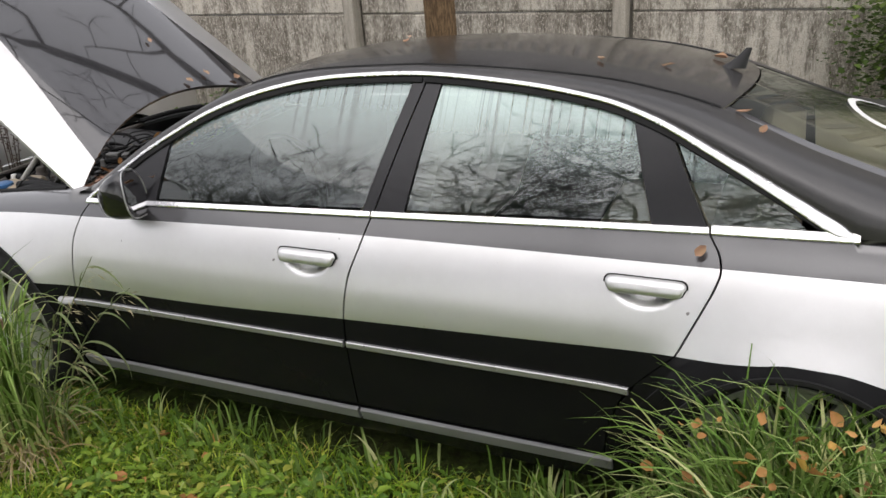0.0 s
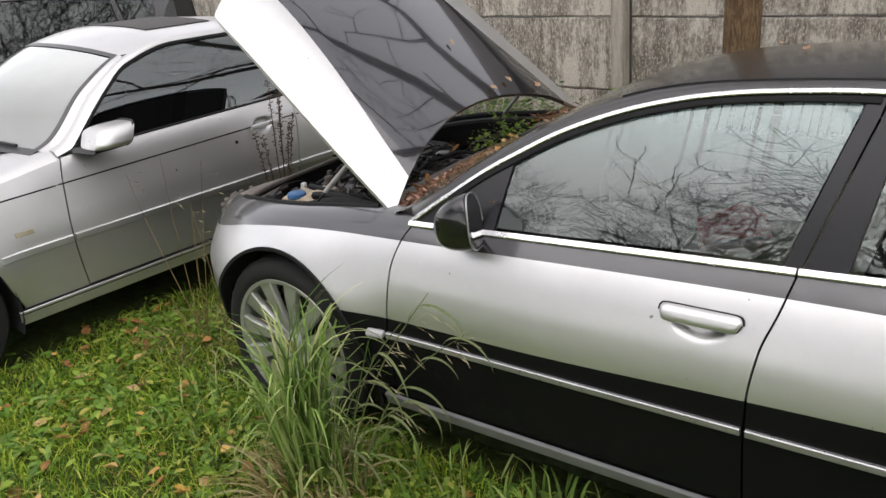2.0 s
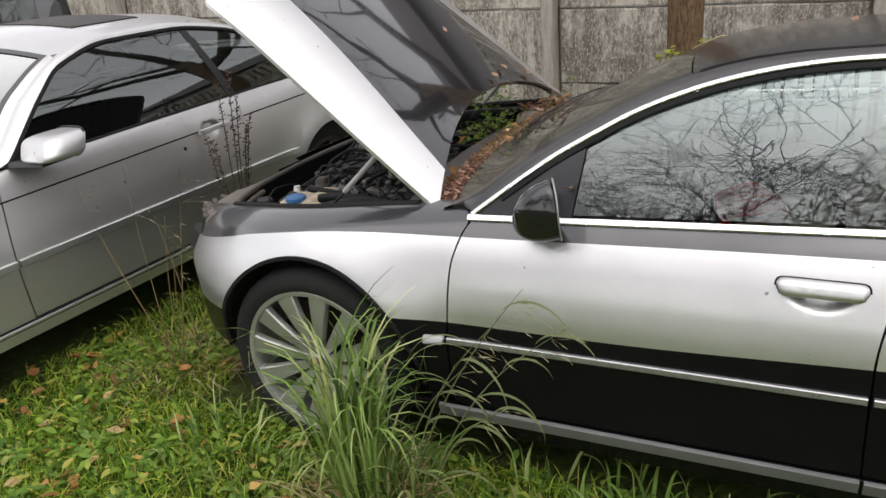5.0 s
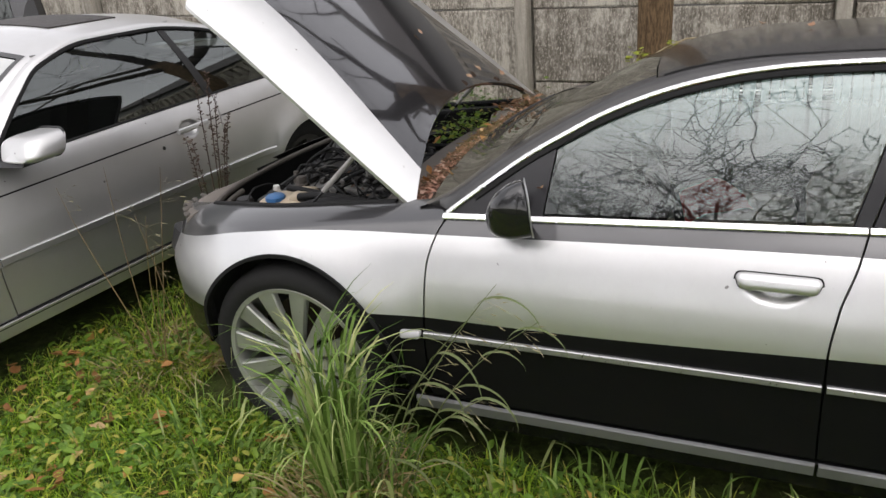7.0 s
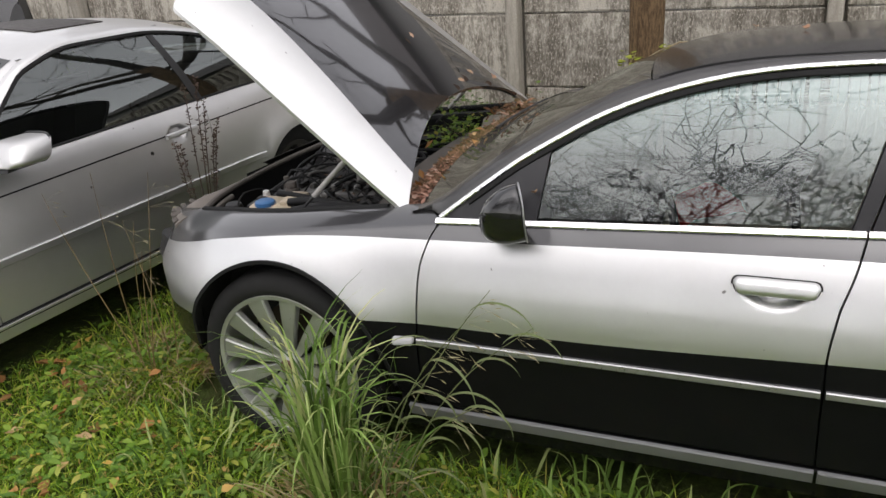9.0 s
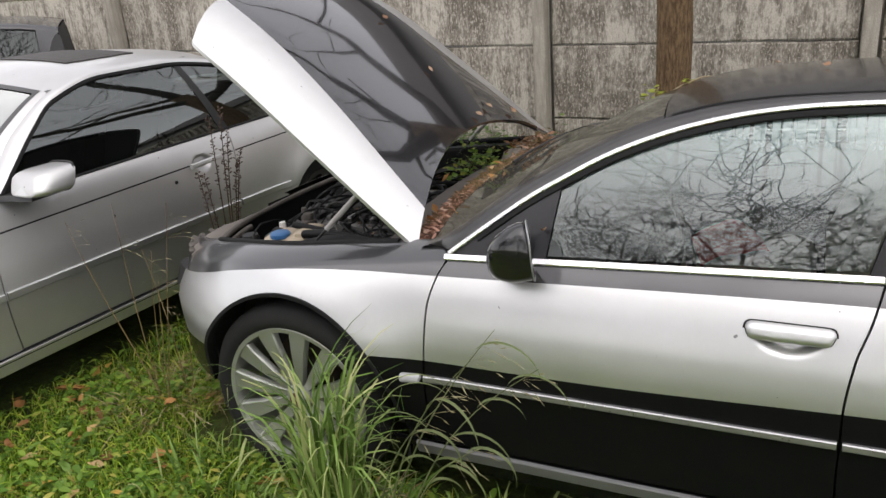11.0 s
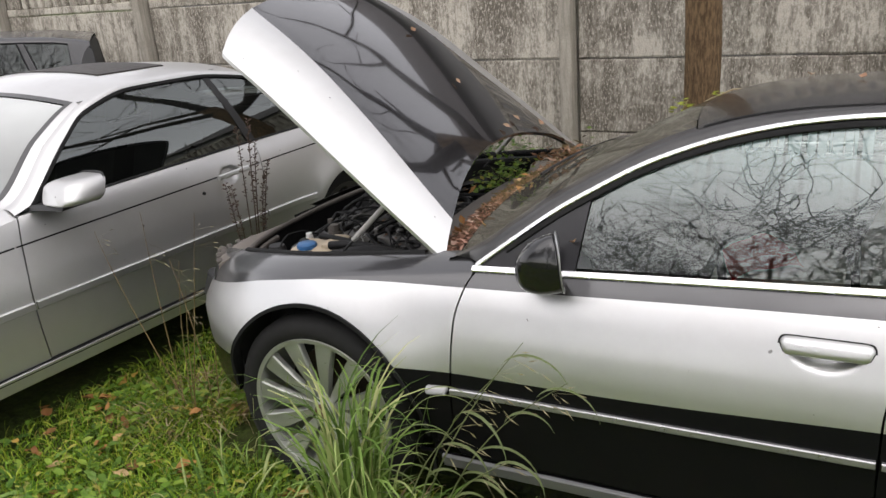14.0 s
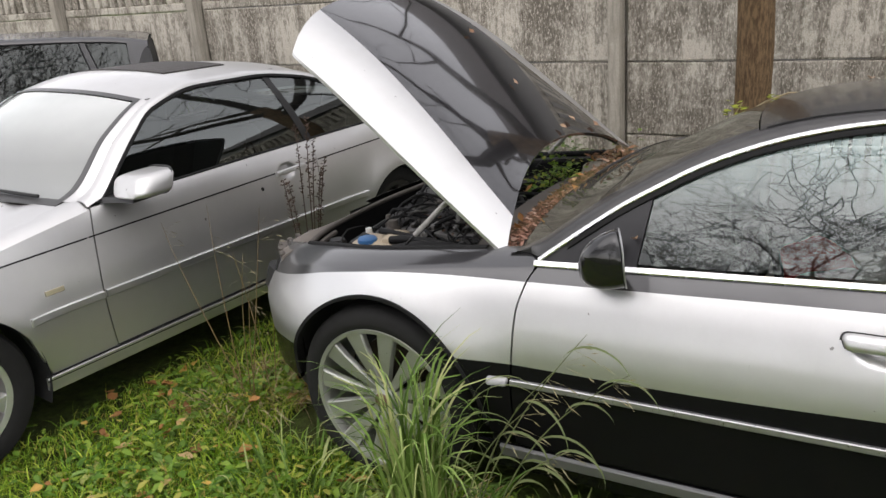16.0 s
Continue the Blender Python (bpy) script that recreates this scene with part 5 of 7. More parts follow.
    part("window_seal", sweep(frb, bar_sec(0.016, 0.008), Vector((0, -sgn, 0.4)).normalized()), RUBBER, coupe, "black rubber window seal")
    part("belt_seal", strip_on(b_side, lambda x: b_belt(x), 0.82, 2.68, 0.010, 0.006, 20, mirror), RUBBER, coupe)
    part("mirror_triangle", bhouse(between(0.76, 0.80), between(0.845, 0.95), bl, lambda x: max(b_belt(x) + 0.01, min(b_dlo(x) - 0.01, 1.02)), 6, 6, 0.002), PLASTIC, door)

    def brail(u, v, mirror=mirror):
        x = 0.715 + 2.365 * u
        x0 = min(max(x, 0.80), 2.68)
        z0 = b_dlo(x0) + 0.006
        if x > 2.68:
            z0 = b_belt(x) - 0.004
            y0 = b_side(x, z0)
        elif x < 0.80:
            z0 = b_fend_top(min(x, 0.72)) + 0.012 + max(0.0, x - 0.72) * 0.25
            y0 = b_side(x, z0)
        else:
            y0 = b_green(x0, z0)
        y1, z1 = b_rail_y(x), b_rail_z(x)
        y, z = y0 + (y1 - y0) * v, z0 + (z1 - z0) * v
        bulge = 0.018 * math.sin(math.pi * v) * min(1.0, math.hypot(y1 - y0, z1 - z0) / 0.1)
        y -= bulge * 0.8
        z += bulge * 0.5
        return x, (y if mirror is None else 2 * mirror - y), z
    part("roof_rail", facing(sheet(brail, lin(0, 1, 60), lin(0, 1, 7)), (0, -sgn, 0.6)), SILVER_B, coupe, "silver windscreen pillar and roof edge")

    def bm_point(u, v, mirror=mirror):
        a, b = 2 * math.pi * u, math.pi * v
        sq = lambda q, p: math.copysign(abs(q) ** p, q)
        ring = abs(math.sin(b)) ** 0.5
        cx, cy, cz = math.cos(b), ring * math.cos(a), ring * math.sin(a)
        x = 0.925 - 0.115 * sq(cx, 0.80) if cx > 0 else 0.925 + 0.055 * min(1.0, -cx * 2.5)
        y = -0.078 + 0.112 * sq(cy, 0.5)
        z = 0.984 + 0.048 * sq(cz, 0.5) - 0.012 * cy
        lean = sq(cz, 0.5)
        return x + 0.030 * lean, (y + 0.024 * lean if mirror is None else 2 * mirror - y - 0.024 * lean), z
    mr = part("door_mirror", facing_out(sheet(bm_point, lin(0, 1, 29), lin(0, 1, 16))), SILVER_B, coupe, "silver door mirror")
    part("mirror_foot", sweep([(0.875, fy(-0.13), 0.936), (0.865, fy(-0.02), 0.930), (0.855, fy(0.09), 0.920)], [(-0.075, -0.008), (-0.06, 0.012), (0.06, 0.012), (0.075, -0.008)], (0, 0, 1)), PLASTIC, mr)
    part("mirror_rim", sweep([(0.980 + 0.034 * math.sin(a), fy(-0.076 + 0.025 * math.sin(a) + 0.098 * math.copysign(abs(math.cos(a)) ** 0.5, math.cos(a))), 0.984 + 0.048 * math.copysign(abs(math.sin(a)) ** 0.5, math.sin(a)) - 0.012 * math.cos(a)) for a in lin(0, 2 * math.pi, 33)], disc_sec(0.006, 6), (1, 0, 0), False), PLASTIC, mr)

b_bow = curve([(0.55, 0.22), (0.8, 0.18), (1.25, 0.07), (1.7, 0.01), (2.1, -0.02), (2.4, -0.06), (3.1, -0.16)])
b_crown = curve([(0.55, 0.035), (1.0, 0.060), (1.3, 0.050), (1.8, 0.036), (2.4, 0.05), (3.1, 0.03)])


def b_skin(x, w, drop=0.0):
    y0, k = b_rail_y(x), 1 - w * w
    return x - b_bow(x) * k, BC + w * (BC - y0), b_rail_z(x) + b_crown(x) * (1 - abs(w) ** 2.4) - drop


part("roof_panel", rim_in(sheet(lambda u, v: b_skin(1.22 + 0.98 * u, -1 + 2 * v), lin(0, 1, 26), lin(0, 1, 26), None, True), (0, 0, -1), 0.02), SILVER_B, coupe, "silver roof with a dark sunroof")
part("sunroof", rim_in(sheet(lambda u, v: b_skin(1.50 + 0.37 * u, -0.66 + 1.32 * v, -0.006), lin(0, 1, 12), lin(0, 1, 16), None, True), (0, 0, -1), 0.012), simple("dark_dusty_sunroof", (0.022, 0.018, 0.015), 0.62, 0.0, 30, 0.3, 0.1), coupe, "dark tilted glass sunroof")
part("windscreen", facing(sheet(lambda u, v: b_skin(0.68 + 0.51 * u, -0.93 + 1.86 * v, 0.004), lin(0, 1, 18), lin(0, 1, 22)), (-0.5, 0, 1)), GLASS_W, coupe, "pale misted windscreen")
part("rear_window", facing(sheet(lambda u, v: b_skin(2.22 + 0.62 * u, -0.93 + 1.86 * v, 0.004), lin(0, 1, 14), lin(0, 1, 18)), (0.5, 0, 1)), GLASS_B, coupe)
for w0 in (-1.0, 0.93):
    part("screen_edge", sheet(lambda u, v: b_skin(0.70 + 0.52 * u, w0 + 0.07 * v), lin(0, 1, 24), lin(0, 1, 4), None, True), SILVER_B, coupe)
    part("rear_edge", sheet(lambda u, v: b_skin(2.20 + 0.90 * u, w0 + 0.07 * v), lin(0, 1, 18), lin(0, 1, 4), None, True), SILVER_B, coupe)
for w0, w1 in ((-0.94, -0.905), (0.905, 0.94)):
    part("screen_border", sheet(lambda u, v: b_skin(0.68 + 0.52 * u, w0 + (w1 - w0) * v, -0.001), lin(0, 1, 18), lin(0, 1, 3), None, True), BORDER, coupe, "grey printed windscreen border")
part("screen_border", sheet(lambda u, v: b_skin(1.193 + 0.027 * u, -0.94 + 1.88 * v, -0.001), lin(0, 1, 3), lin(0, 1, 22), None, True), BORDER, coupe)
part("screen_border", sheet(lambda u, v: b_skin(0.66 + 0.05 * u, -0.94 + 1.88 * v, -0.001), lin(0, 1, 3), lin(0, 1, 22), None, True), BORDER, coupe)
for w in (-1.0, 1.0):
    for x in (1.23, 2.02):
        sx, sy, sz = b_skin(x, w)
        part("roof_clip", box(0.028, 0.012, 0.006, (sx, sy + 0.012 * (1 if w < 0 else -1), sz + 0.003), 0.002), SATIN, coupe)


def b_hood(u, v):
    x = -0.74 + 1.38 * u
    w = 2 * v - 1
    y0 = b_side(x, b_fend_top(x)) + 0.102
    zz = b_fend_top(x) + 0.034
    return x - 0.16 * (1 - w * w) * u, BC + w * (BC - y0), zz + 0.045 * (1 - w * w) - 0.012 * max(0, abs(abs(w) - 0.72) < 0.06)


part("bonnet", rim_in(sheet(b_hood, lin(0, 1, 26), lin(0, 1, 26), None, True), (0, 0, -1), 0.02), SILVER_B, coupe, "closed silver bonnet")
part("scuttle", sheet(lambda u, v: (lambda x, y, z: (x - 0.10 * (1 - u), y, z - 0.05 * (1 - u) - 0.012))(*b_skin(0.68, -0.96 + 1.92 * v)), lin(0, 1, 4), lin(0, 1, 20), None, True), DUSTY, coupe)
for w0, w1 in ((-0.80, -0.05), (0.0, 0.7)):
    part("wiper", tube([Vector(b_skin(0.70 + 0.025 * f, w0 + (w1 - w0) * f)) + Vector((0, 0, 0.014)) for f in lin(0, 1, 12)], 0.008, 6), PLASTIC, coupe, "black wiper arm")
for x, y in ((0.50, 0.30), (0.50, 2 * BC - 0.30)):
    part("washer_jet", box(0.03, 0.02, 0.012, (x, y + 0.1, 0.925), 0.004), PLASTIC, coupe)
part("front_bumper", sweep([(-0.74 + 0.34 * abs(a) ** 3, BC + a * 0.76, 0.40) for a in lin(-1, 1, 24)], [(-0.2, -0.05), (-0.2, 0.02), (0.0, 0.05), (0.22, 0.0), (0.22, -0.05)], [(-1, a * 0.8, 0) for a in lin(-1, 1, 24)]), SILVER_B, coupe)
part("boot_lid", sheet(lambda u, v: (2.84 + 0.75 * u + 0.16 * (1 - (2 * v - 1) ** 2) * (1 - u), BC + (2 * v - 1) * (BC - 0.24), 0.975 - 0.03 * u + 0.03 * (1 - (2 * v - 1) ** 2)), lin(0, 1, 8), lin(0, 1, 16), None, True), SILVER_B, coupe)
part("rear_bumper", sweep([(3.60 - 0.28 * abs(a) ** 3, BC + a * 0.74, 0.50) for a in lin(-1, 1, 20)], [(-0.3, -0.05), (-0.3, 0.02), (0.0, 0.05), (0.42, 0.0), (0.42, -0.05)], [(1, a * 0.8, 0) for a in lin(-1, 1, 20)]), SILVER_B, coupe)
part("cabin_floor", box(2.2, 1.4, 0.02, (1.6, BC, 0.30), 0), CABIN, coupe)
part("dashboard", box(0.40, 1.30, 0.22, (0.92, BC, 0.80), 0.07), CABIN, coupe)
for y in (0.50, 2 * BC - 0.50):
    seat = part("front_seat", box(0.48, 0.48, 0.16, (1.45, y, 0.48), 0.06), CABIN, coupe, "dark front seat")
    part("backrest", box(0.13, 0.46, 0.58, (1.76, y, 0.76), 0.05, (0, 18, 0)), CABIN, seat)
    part("headrest", box(0.08, 0.25, 0.16, (1.88, y, 1.09), 0.035, (0, 12, 0)), CABIN, seat)
part("rear_seat", box(0.16, 1.2, 0.58, (2.42, BC, 0.74), 0.05, (0, 22, 0)), CABIN, coupe)
part("headlining", sheet(lambda u, v: b_skin(1.24 + 0.94 * u, -0.96 + 1.92 * v, 0.035), lin(0, 1, 10), lin(0, 1, 12)), CABIN, coupe)
wheel("front_wheel", (0.0, 0.030, 0.316), coupe, 0.322, 0.226, 0.215, 5, "five", RIM_B, 20)
wheel("rear_wheel", (2.675, 0.040, 0.312), coupe, 0.318, 0.226, 0.215, 5, "five", RIM_D, 0)
wheel("front_wheel", (0.0, 2 * BC - 0.030, 0.316), coupe, 0.322, 0.226, 0.215, 5, "five", RIM_B, 0, True)
wheel("rear_wheel", (2.675, 2 * BC - 0.040, 0.312), coupe, 0.318, 0.226, 0.215, 5, "five", RIM_B, 0, True)

# ---- the dark estate beyond ----
estate = thing("estate_car", "dark grey estate car with glossy black windows by the fence", "car", pose(-3.749, 2.308, 0, 0, 0, 47))
EW = 1.66
e_roof = curve([(-4.3, 0.80), (-3.3, 0.90), (-2.6, 1.36), (-2.1, 1.46), (-1.5, 1.500), (-0.96, 1.492), (-0.42, 1.469), (-0.2, 1.453), (-0.03, 1.437), (0.11, 1.412), (0.22, 1.392), (0.28, 1.30)])
e_y = lambda z: 0.0 if z < 0.83 else (z - 0.83) * 0.288
DARK_PAINT = paint_black("dark_grey_paint", 0.04, (0.012, 0.012, 0.014), 0.16, 0.45, 0.4)
for s in (0, 1):
    ey = (lambda y: y) if s == 0 else (lambda y: EW - y)
    def e_low(u, v):
        x = -4.25 + 4.53 * u
        b = max(arch(-3.45, 0.32, 0.37, 0.22)(x), arch(-0.85, 0.32, 0.37, 0.22)(x))
        z = b + (min(0.84, e_roof(x)) - b) * v
        return x, ey(0.05 * (1 - math.sin(min(1, v * 1.4) * math.pi / 2)) + 0.5 * max(0, -x - 3.9) ** 1.5), z
    part("body_side", facing(sheet(e_low, lin(0, 1, 50), lin(0, 1, 10)), (0, -1 if s == 0 else 1, 0)), DARK_PAINT, estate)
    def e_rail(u, v):
        x = -3.2 + 3.43 * u
        z1 = e_roof(x)
        z0 = max(0.845, z1 - 0.036)
        z = z0 + (z1 - z0) * v
        return x, ey(e_y(z0) + 0.06 * v ** 2), z
    part("roof_edge", facing(sheet(e_rail, lin(0, 1, 40), lin(0, 1, 5)), (0, -1 if s == 0 else 1, 0)), DARK_PAINT, estate)
    for x0, x1, nm, t0, t1 in ((-2.62, -1.66, "window_glass", 0.42, 0.03), (-1.60, -0.130, "window_glass", 0.0, -0.145), (-0.060, 0.085, "quarter_glass", -0.165, -0.01)):
        def e_win(u, v, x0=x0, x1=x1, t0=t0, t1=t1):
            x = x0 + t0 * v + (x1 + t1 * v - x0 - t0 * v) * u
            zt = e_roof(x) - 0.034
            z = 0.845 + (max(1.0, zt) - 0.845) * v
            return x, ey(e_y(z) + 0.004), z
        part(nm, facing(sheet(e_win, lin(0, 1, 16), lin(0, 1, 8)), (0, -1 if s == 0 else 1, 0)), GLASS_E, estate, "dark glossy window")
    for x0, x1, t0, t1, m in ((-1.66, -1.60, 0.02, 0.0, PLASTIC), (-0.130, -0.060, -0.145, -0.165, DARK_PAINT), (0.085, 0.28, -0.01, -0.06, DARK_PAINT)):
        def e_pil(u, v, x0=x0, x1=x1, t0=t0, t1=t1):
            x = x0 + t0 * v + (x1 + t1 * v - x0 - t0 * v) * u
            z = 0.845 + (e_roof(x) - 0.03 - 0.845) * v
            return x, ey(e_y(z) - 0.004), z
        part("window_pillar", facing(sheet(e_pil, lin(0, 1, 6), lin(0, 1, 8)), (0, -1 if s == 0 else 1, 0)), m, estate)
    def e_wrap(u, v):
        v *= 0.96
        xl = 0.02 + 0.20 * max(0.0, v - 0.1) if v < 0.86 else 0.172 + 0.4 * (v - 0.86)
        x = xl + (0.288 - 0.05 * v - xl) * u
        z = 0.845 + (e_roof(x) - 0.03 - 0.845) * v
        return x, ey(e_y(z) - 0.010), z
    part("rear_glass_wrap", facing(sheet(e_wrap, lin(0, 1, 6), lin(0, 1, 12)), (0, -1 if s == 0 else 1, 0)), PLASTIC, estate, "glossy black corner of the rear screen")
    for k, (xa, xb) in enumerate(((-0.130, -0.275), (-0.060, -0.225), (0.085, 0.075))):
        line = [(xa + (xb - xa) * f, ey(e_y(0.845 + 0.58 * f) - 0.007), 0.845 + (e_roof(xa + (xb - xa) * f) - 0.04 - 0.845) * f) for f in lin(0, 1, 6)]
        part("window_seal", tube(line, 0.006, 6), RUBBER, estate)
    trim = [(x, ey(e_y(e_roof(x) - 0.036) - 0.004), e_roof(x) - 0.038) for x in lin(-2.2, 0.075, 24)]
    part("window_trim", tube(trim, 0.006, 6), RUBBER, estate, "thin black trim over the windows")
part("roof_panel", sheet(lambda u, v: (-2.7 + 2.93 * u, 0.10 + (EW - 0.2) * v + 0.14 * (1 - 2 * v), e_roof(-2.7 + 2.93 * u) + 0.010 * (1 - (2 * v - 1) ** 2)), lin(0, 1, 30), lin(0, 1, 12), None, False), DARK_PAINT, estate)
part("tailgate", sheet(lambda u, v: (0.225 + 0.07 * (1 - v) ** 0.6, 0.05 + 0.14 * v + (EW - 0.1 - 0.28 * v) * u, 0.30 + 1.07 * v), lin(0, 1, 8), lin(0, 1, 10)), DARK, estate, "dark tailgate")
part("bonnet", sheet(lambda u, v: (-4.3 + 1.1 * u, 0.12 + (EW - 0.24) * v, 0.78 + 0.10 * u + 0.03 * (1 - (2 * v - 1) ** 2)), lin(0, 1, 8), lin(0, 1, 8), None, True), DARK_PAINT, estate)
part("windscreen", facing(sheet(lambda u, v: (-3.22 + 0.62 * u, 0.18 + (EW - 0.36) * v, 0.875 + 0.53 * u), lin(0, 1, 6), lin(0, 1, 8)), (-0.6, 0, 1)), GLASS_B, estate)
part("cabin", box(2.6, EW - 0.24, 0.62, (-1.5, EW / 2, 0.50), 0.05), CABIN, estate)
for x in (-3.45, -0.85):
    wheel("wheel", (x, 0.03, 0.32), estate, 0.33, 0.21, 0.21, 10, "blade", RIM_A, 0)
    wheel("wheel", (x, EW - 0.03, 0.32), estate, 0.33, 0.21, 0.21, 10, "blade", RIM_A, 0, True)

# ---- precast fence ----
WY = lambda x: 3.70 - 0.0265 * (x + 0.17)
fence = thing("wall_fence", "weathered grey precast concrete panel fence with balusters on top", "wall", None, "", "structure")
PITCH = 2.055
TURN = math.degrees(math.atan(-0.0265))


def slab(w, h, seed, depth=0.05):
    """A cast panel with eased, slightly chipped edges."""
    r = random.Random(seed)
    bm = bmesh.new()
    nx, nz = 12, 4
    def ring(inset, y):
        pts = []
        for i in range(nx):
            pts.append((-w / 2 + inset + (w - 2 * inset) * i / nx, -h / 2 + inset))
        for i in range(nz):
            pts.append((w / 2 - inset, -h / 2 + inset + (h - 2 * inset) * i / nz))
        for i in range(nx):
            pts.append((w / 2 - inset - (w - 2 * inset) * i / nx, h / 2 - inset))
        for i in range(nz):
            pts.append((-w / 2 + inset, h / 2 - inset - (h - 2 * inset) * i / nz))
        return [bm.verts.new((x + r.uniform(-0.003, 0.003), y + r.uniform(-0.001, 0.001), z + r.uniform(-0.004, 0.004))) for x, z in pts]
    a, b, c = ring(0.0, depth), ring(0.0, 0.008), ring(0.008, 0.0)
    for p, q in ((a, b), (b, c)):
        for i in range(len(p)):
            bm.faces.new((p[i], p[(i + 1) % len(p)], q[(i + 1) % len(p)], q[i]))
    bm.faces.new(c)
    bm.faces.new(a[::-1])
    bmesh.ops.recalc_face_normals(bm, faces=bm.faces)
    me = bpy.data.meshes.new("panel")
    bm.to_mesh(me)
    bm.free()
    me.materials.append(CONCRETE)
    return me


slabs = [slab(1.93, 0.508, k) for k in range(5)]
slabs_top = [slab(1.93, 0.07, 20 + k) for k in range(2)]
bm = join(box(0.092, 0.13, 2.16, (0, 0, 1.08), 0.012), box(0.19, 0.03, 2.14, (0.01, 0.105, 1.08), 0.004))
post_me = bpy.data.meshes.new("post")
bm.to_mesh(post_me)
bm.free()
post_me.materials.append(POST)
bm = box(0.072, 0.05, 0.38, (0, 0, 0), 0.012)
bal_me = bpy.data.meshes.new("baluster")
bm.to_mesh(bal_me)
bm.free()
bal_me.materials.append(CONCRETE)
LEVELS = (-0.004, 0.515, 1.034)
for k in range(-6, 6):
    xr = -0.17 + PITCH * k
    o = new("post", post_me)
    o.parent, o.matrix_local = fence, pose(xr - 0.074, WY(xr) - 0.03, -0.1, 0, 0, TURN)
    xm = xr - 0.006 + 1.93 / 2
    for j, z in enumerate(LEVELS):
        o = new("panel", slabs[(k * 3 + j * 2) % 5])
        o.parent, o.matrix_local = fence, pose(xm, WY(xm) + random.uniform(-0.004, 0.004), z + 0.257, 0, 0, TURN)
    for z in (1.588, 2.03):
        o = new("rail", slabs_top[k % 2])
        o.parent, o.matrix_local = fence, pose(xm, WY(xm), z, 0, 0, TURN)
    for i in range(16):
        x = xr + 0.06 + (PITCH - 0.145 - 0.12) * i / 15
        o = new("baluster", bal_me)
        o.parent, o.matrix_local = fence, pose(x, WY(x) + 0.025, 1.812, 0, 0, TURN)

# ---- ground ----
def gz(x, y):
    near = 0.018 * noise.noise((x * 1.3, y * 1.3, 0.3)) + 0.010 * noise.noise((x * 4.1, y * 4.1, 2.0))
    return near - 0.012


bm = bmesh.new()
xs = [-400, -120, -40, -20] + lin(-10, 9, 110) + [18, 40, 120, 400]
ys = [-400, -120, -40, -18] + lin(-9, 5, 84) + [12, 40, 120, 400]
rows = [[bm.verts.new((x, y, gz(x, y) if abs(x) < 12 and abs(y) < 11 else -0.03)) for x in xs] for y in ys]
for p, q in zip(rows, rows[1:]):
    for i in range(len(xs) - 1):
        bm.faces.new((p[i], p[i + 1], q[i + 1], q[i]))
tagged(finish("ground", bm, SOIL), "mossy grassy ground with fallen leaves", "ground", "", "structure")


def gz_many(x, y):
    return np.array([gz(a, b) for a, b in zip(x, y)], np.float32)


def blades(name, n, region, height, width, mat, label, seed, lean=0.55, keep=None, segs=2):
    r = np.random.RandomState(seed)
    x0, x1, y0, y1 = region
    x, y = r.uniform(x0, x1, n), r.uniform(y0, y1, n)
    if keep is not None:
        m = keep(x, y, r)
        x, y = x[m], y[m]
    n = len(x)
    h = height[0] + (height[1] - height[0]) * r.beta(2, 3, n)
    w = width * r.uniform(0.6, 1.3, n)
    a, b = r.uniform(0, 2 * np.pi, n), r.uniform(0, 2 * np.pi, n)
    l = lean * r.uniform(0.2, 1.3, n) * h
    z = gz_many(x, y) - 0.01
    base = np.stack([x, y, z], 1)
    acr = np.stack([np.cos(a), np.sin(a), np.zeros(n)], 1) * (w / 2)[:, None]
    ben = np.stack([np.cos(b), np.sin(b), np.zeros(n)], 1) * l[:, None]
    up = np.stack([np.zeros(n), np.zeros(n), h], 1)
    pts = []
    for k in range(segs):
        f = k / segs
        c = base + up * (f * (1.25 - 0.25 * f) if segs > 1 else f) + ben * f * f
        s = 1 - 0.45 * f
        pts += [c - acr * s, c + acr * s]
    pts.append(base + up * (1.0 - 0.18 * (l / h)[:, None]) + ben)
    k = len(pts)
    v = np.stack(pts, 1).reshape(-1, 3)
    tri = []
    for q in range(segs - 1):
        o = 2 * q
        tri += [(o, o + 1, o + 3), (o, o + 3, o + 2)]
    tri.append((2 * segs - 2, 2 * segs - 1, 2 * segs))
    t = (np.arange(n)[:, None, None] * k + np.array(tri)[None]).reshape(-1, 3)
    return tagged(fast_mesh(name, v, t, mat), label, "grass", "", "stuff")


def open_ground(x, y, r):
    under_a = (x > -0.6) & (x < 3.9) & (y > 0.10)
    d0, d1 = x + 1.452, y + 0.607
    u, w = d0 * 0.1305 + d1 * 0.9914, -d0 * 0.9914 + d1 * 0.1305
    under_b = (u > -0.7) & (u < 3.4) & (w > 0.12)
    patch = np.array([noise.noise((a * 0.9, b * 0.9, 5.0)) for a, b in zip(x, y)])
    return ~(under_a | under_b) & (r.uniform(0, 1, len(x)) < 0.62 + 0.75 * patch)


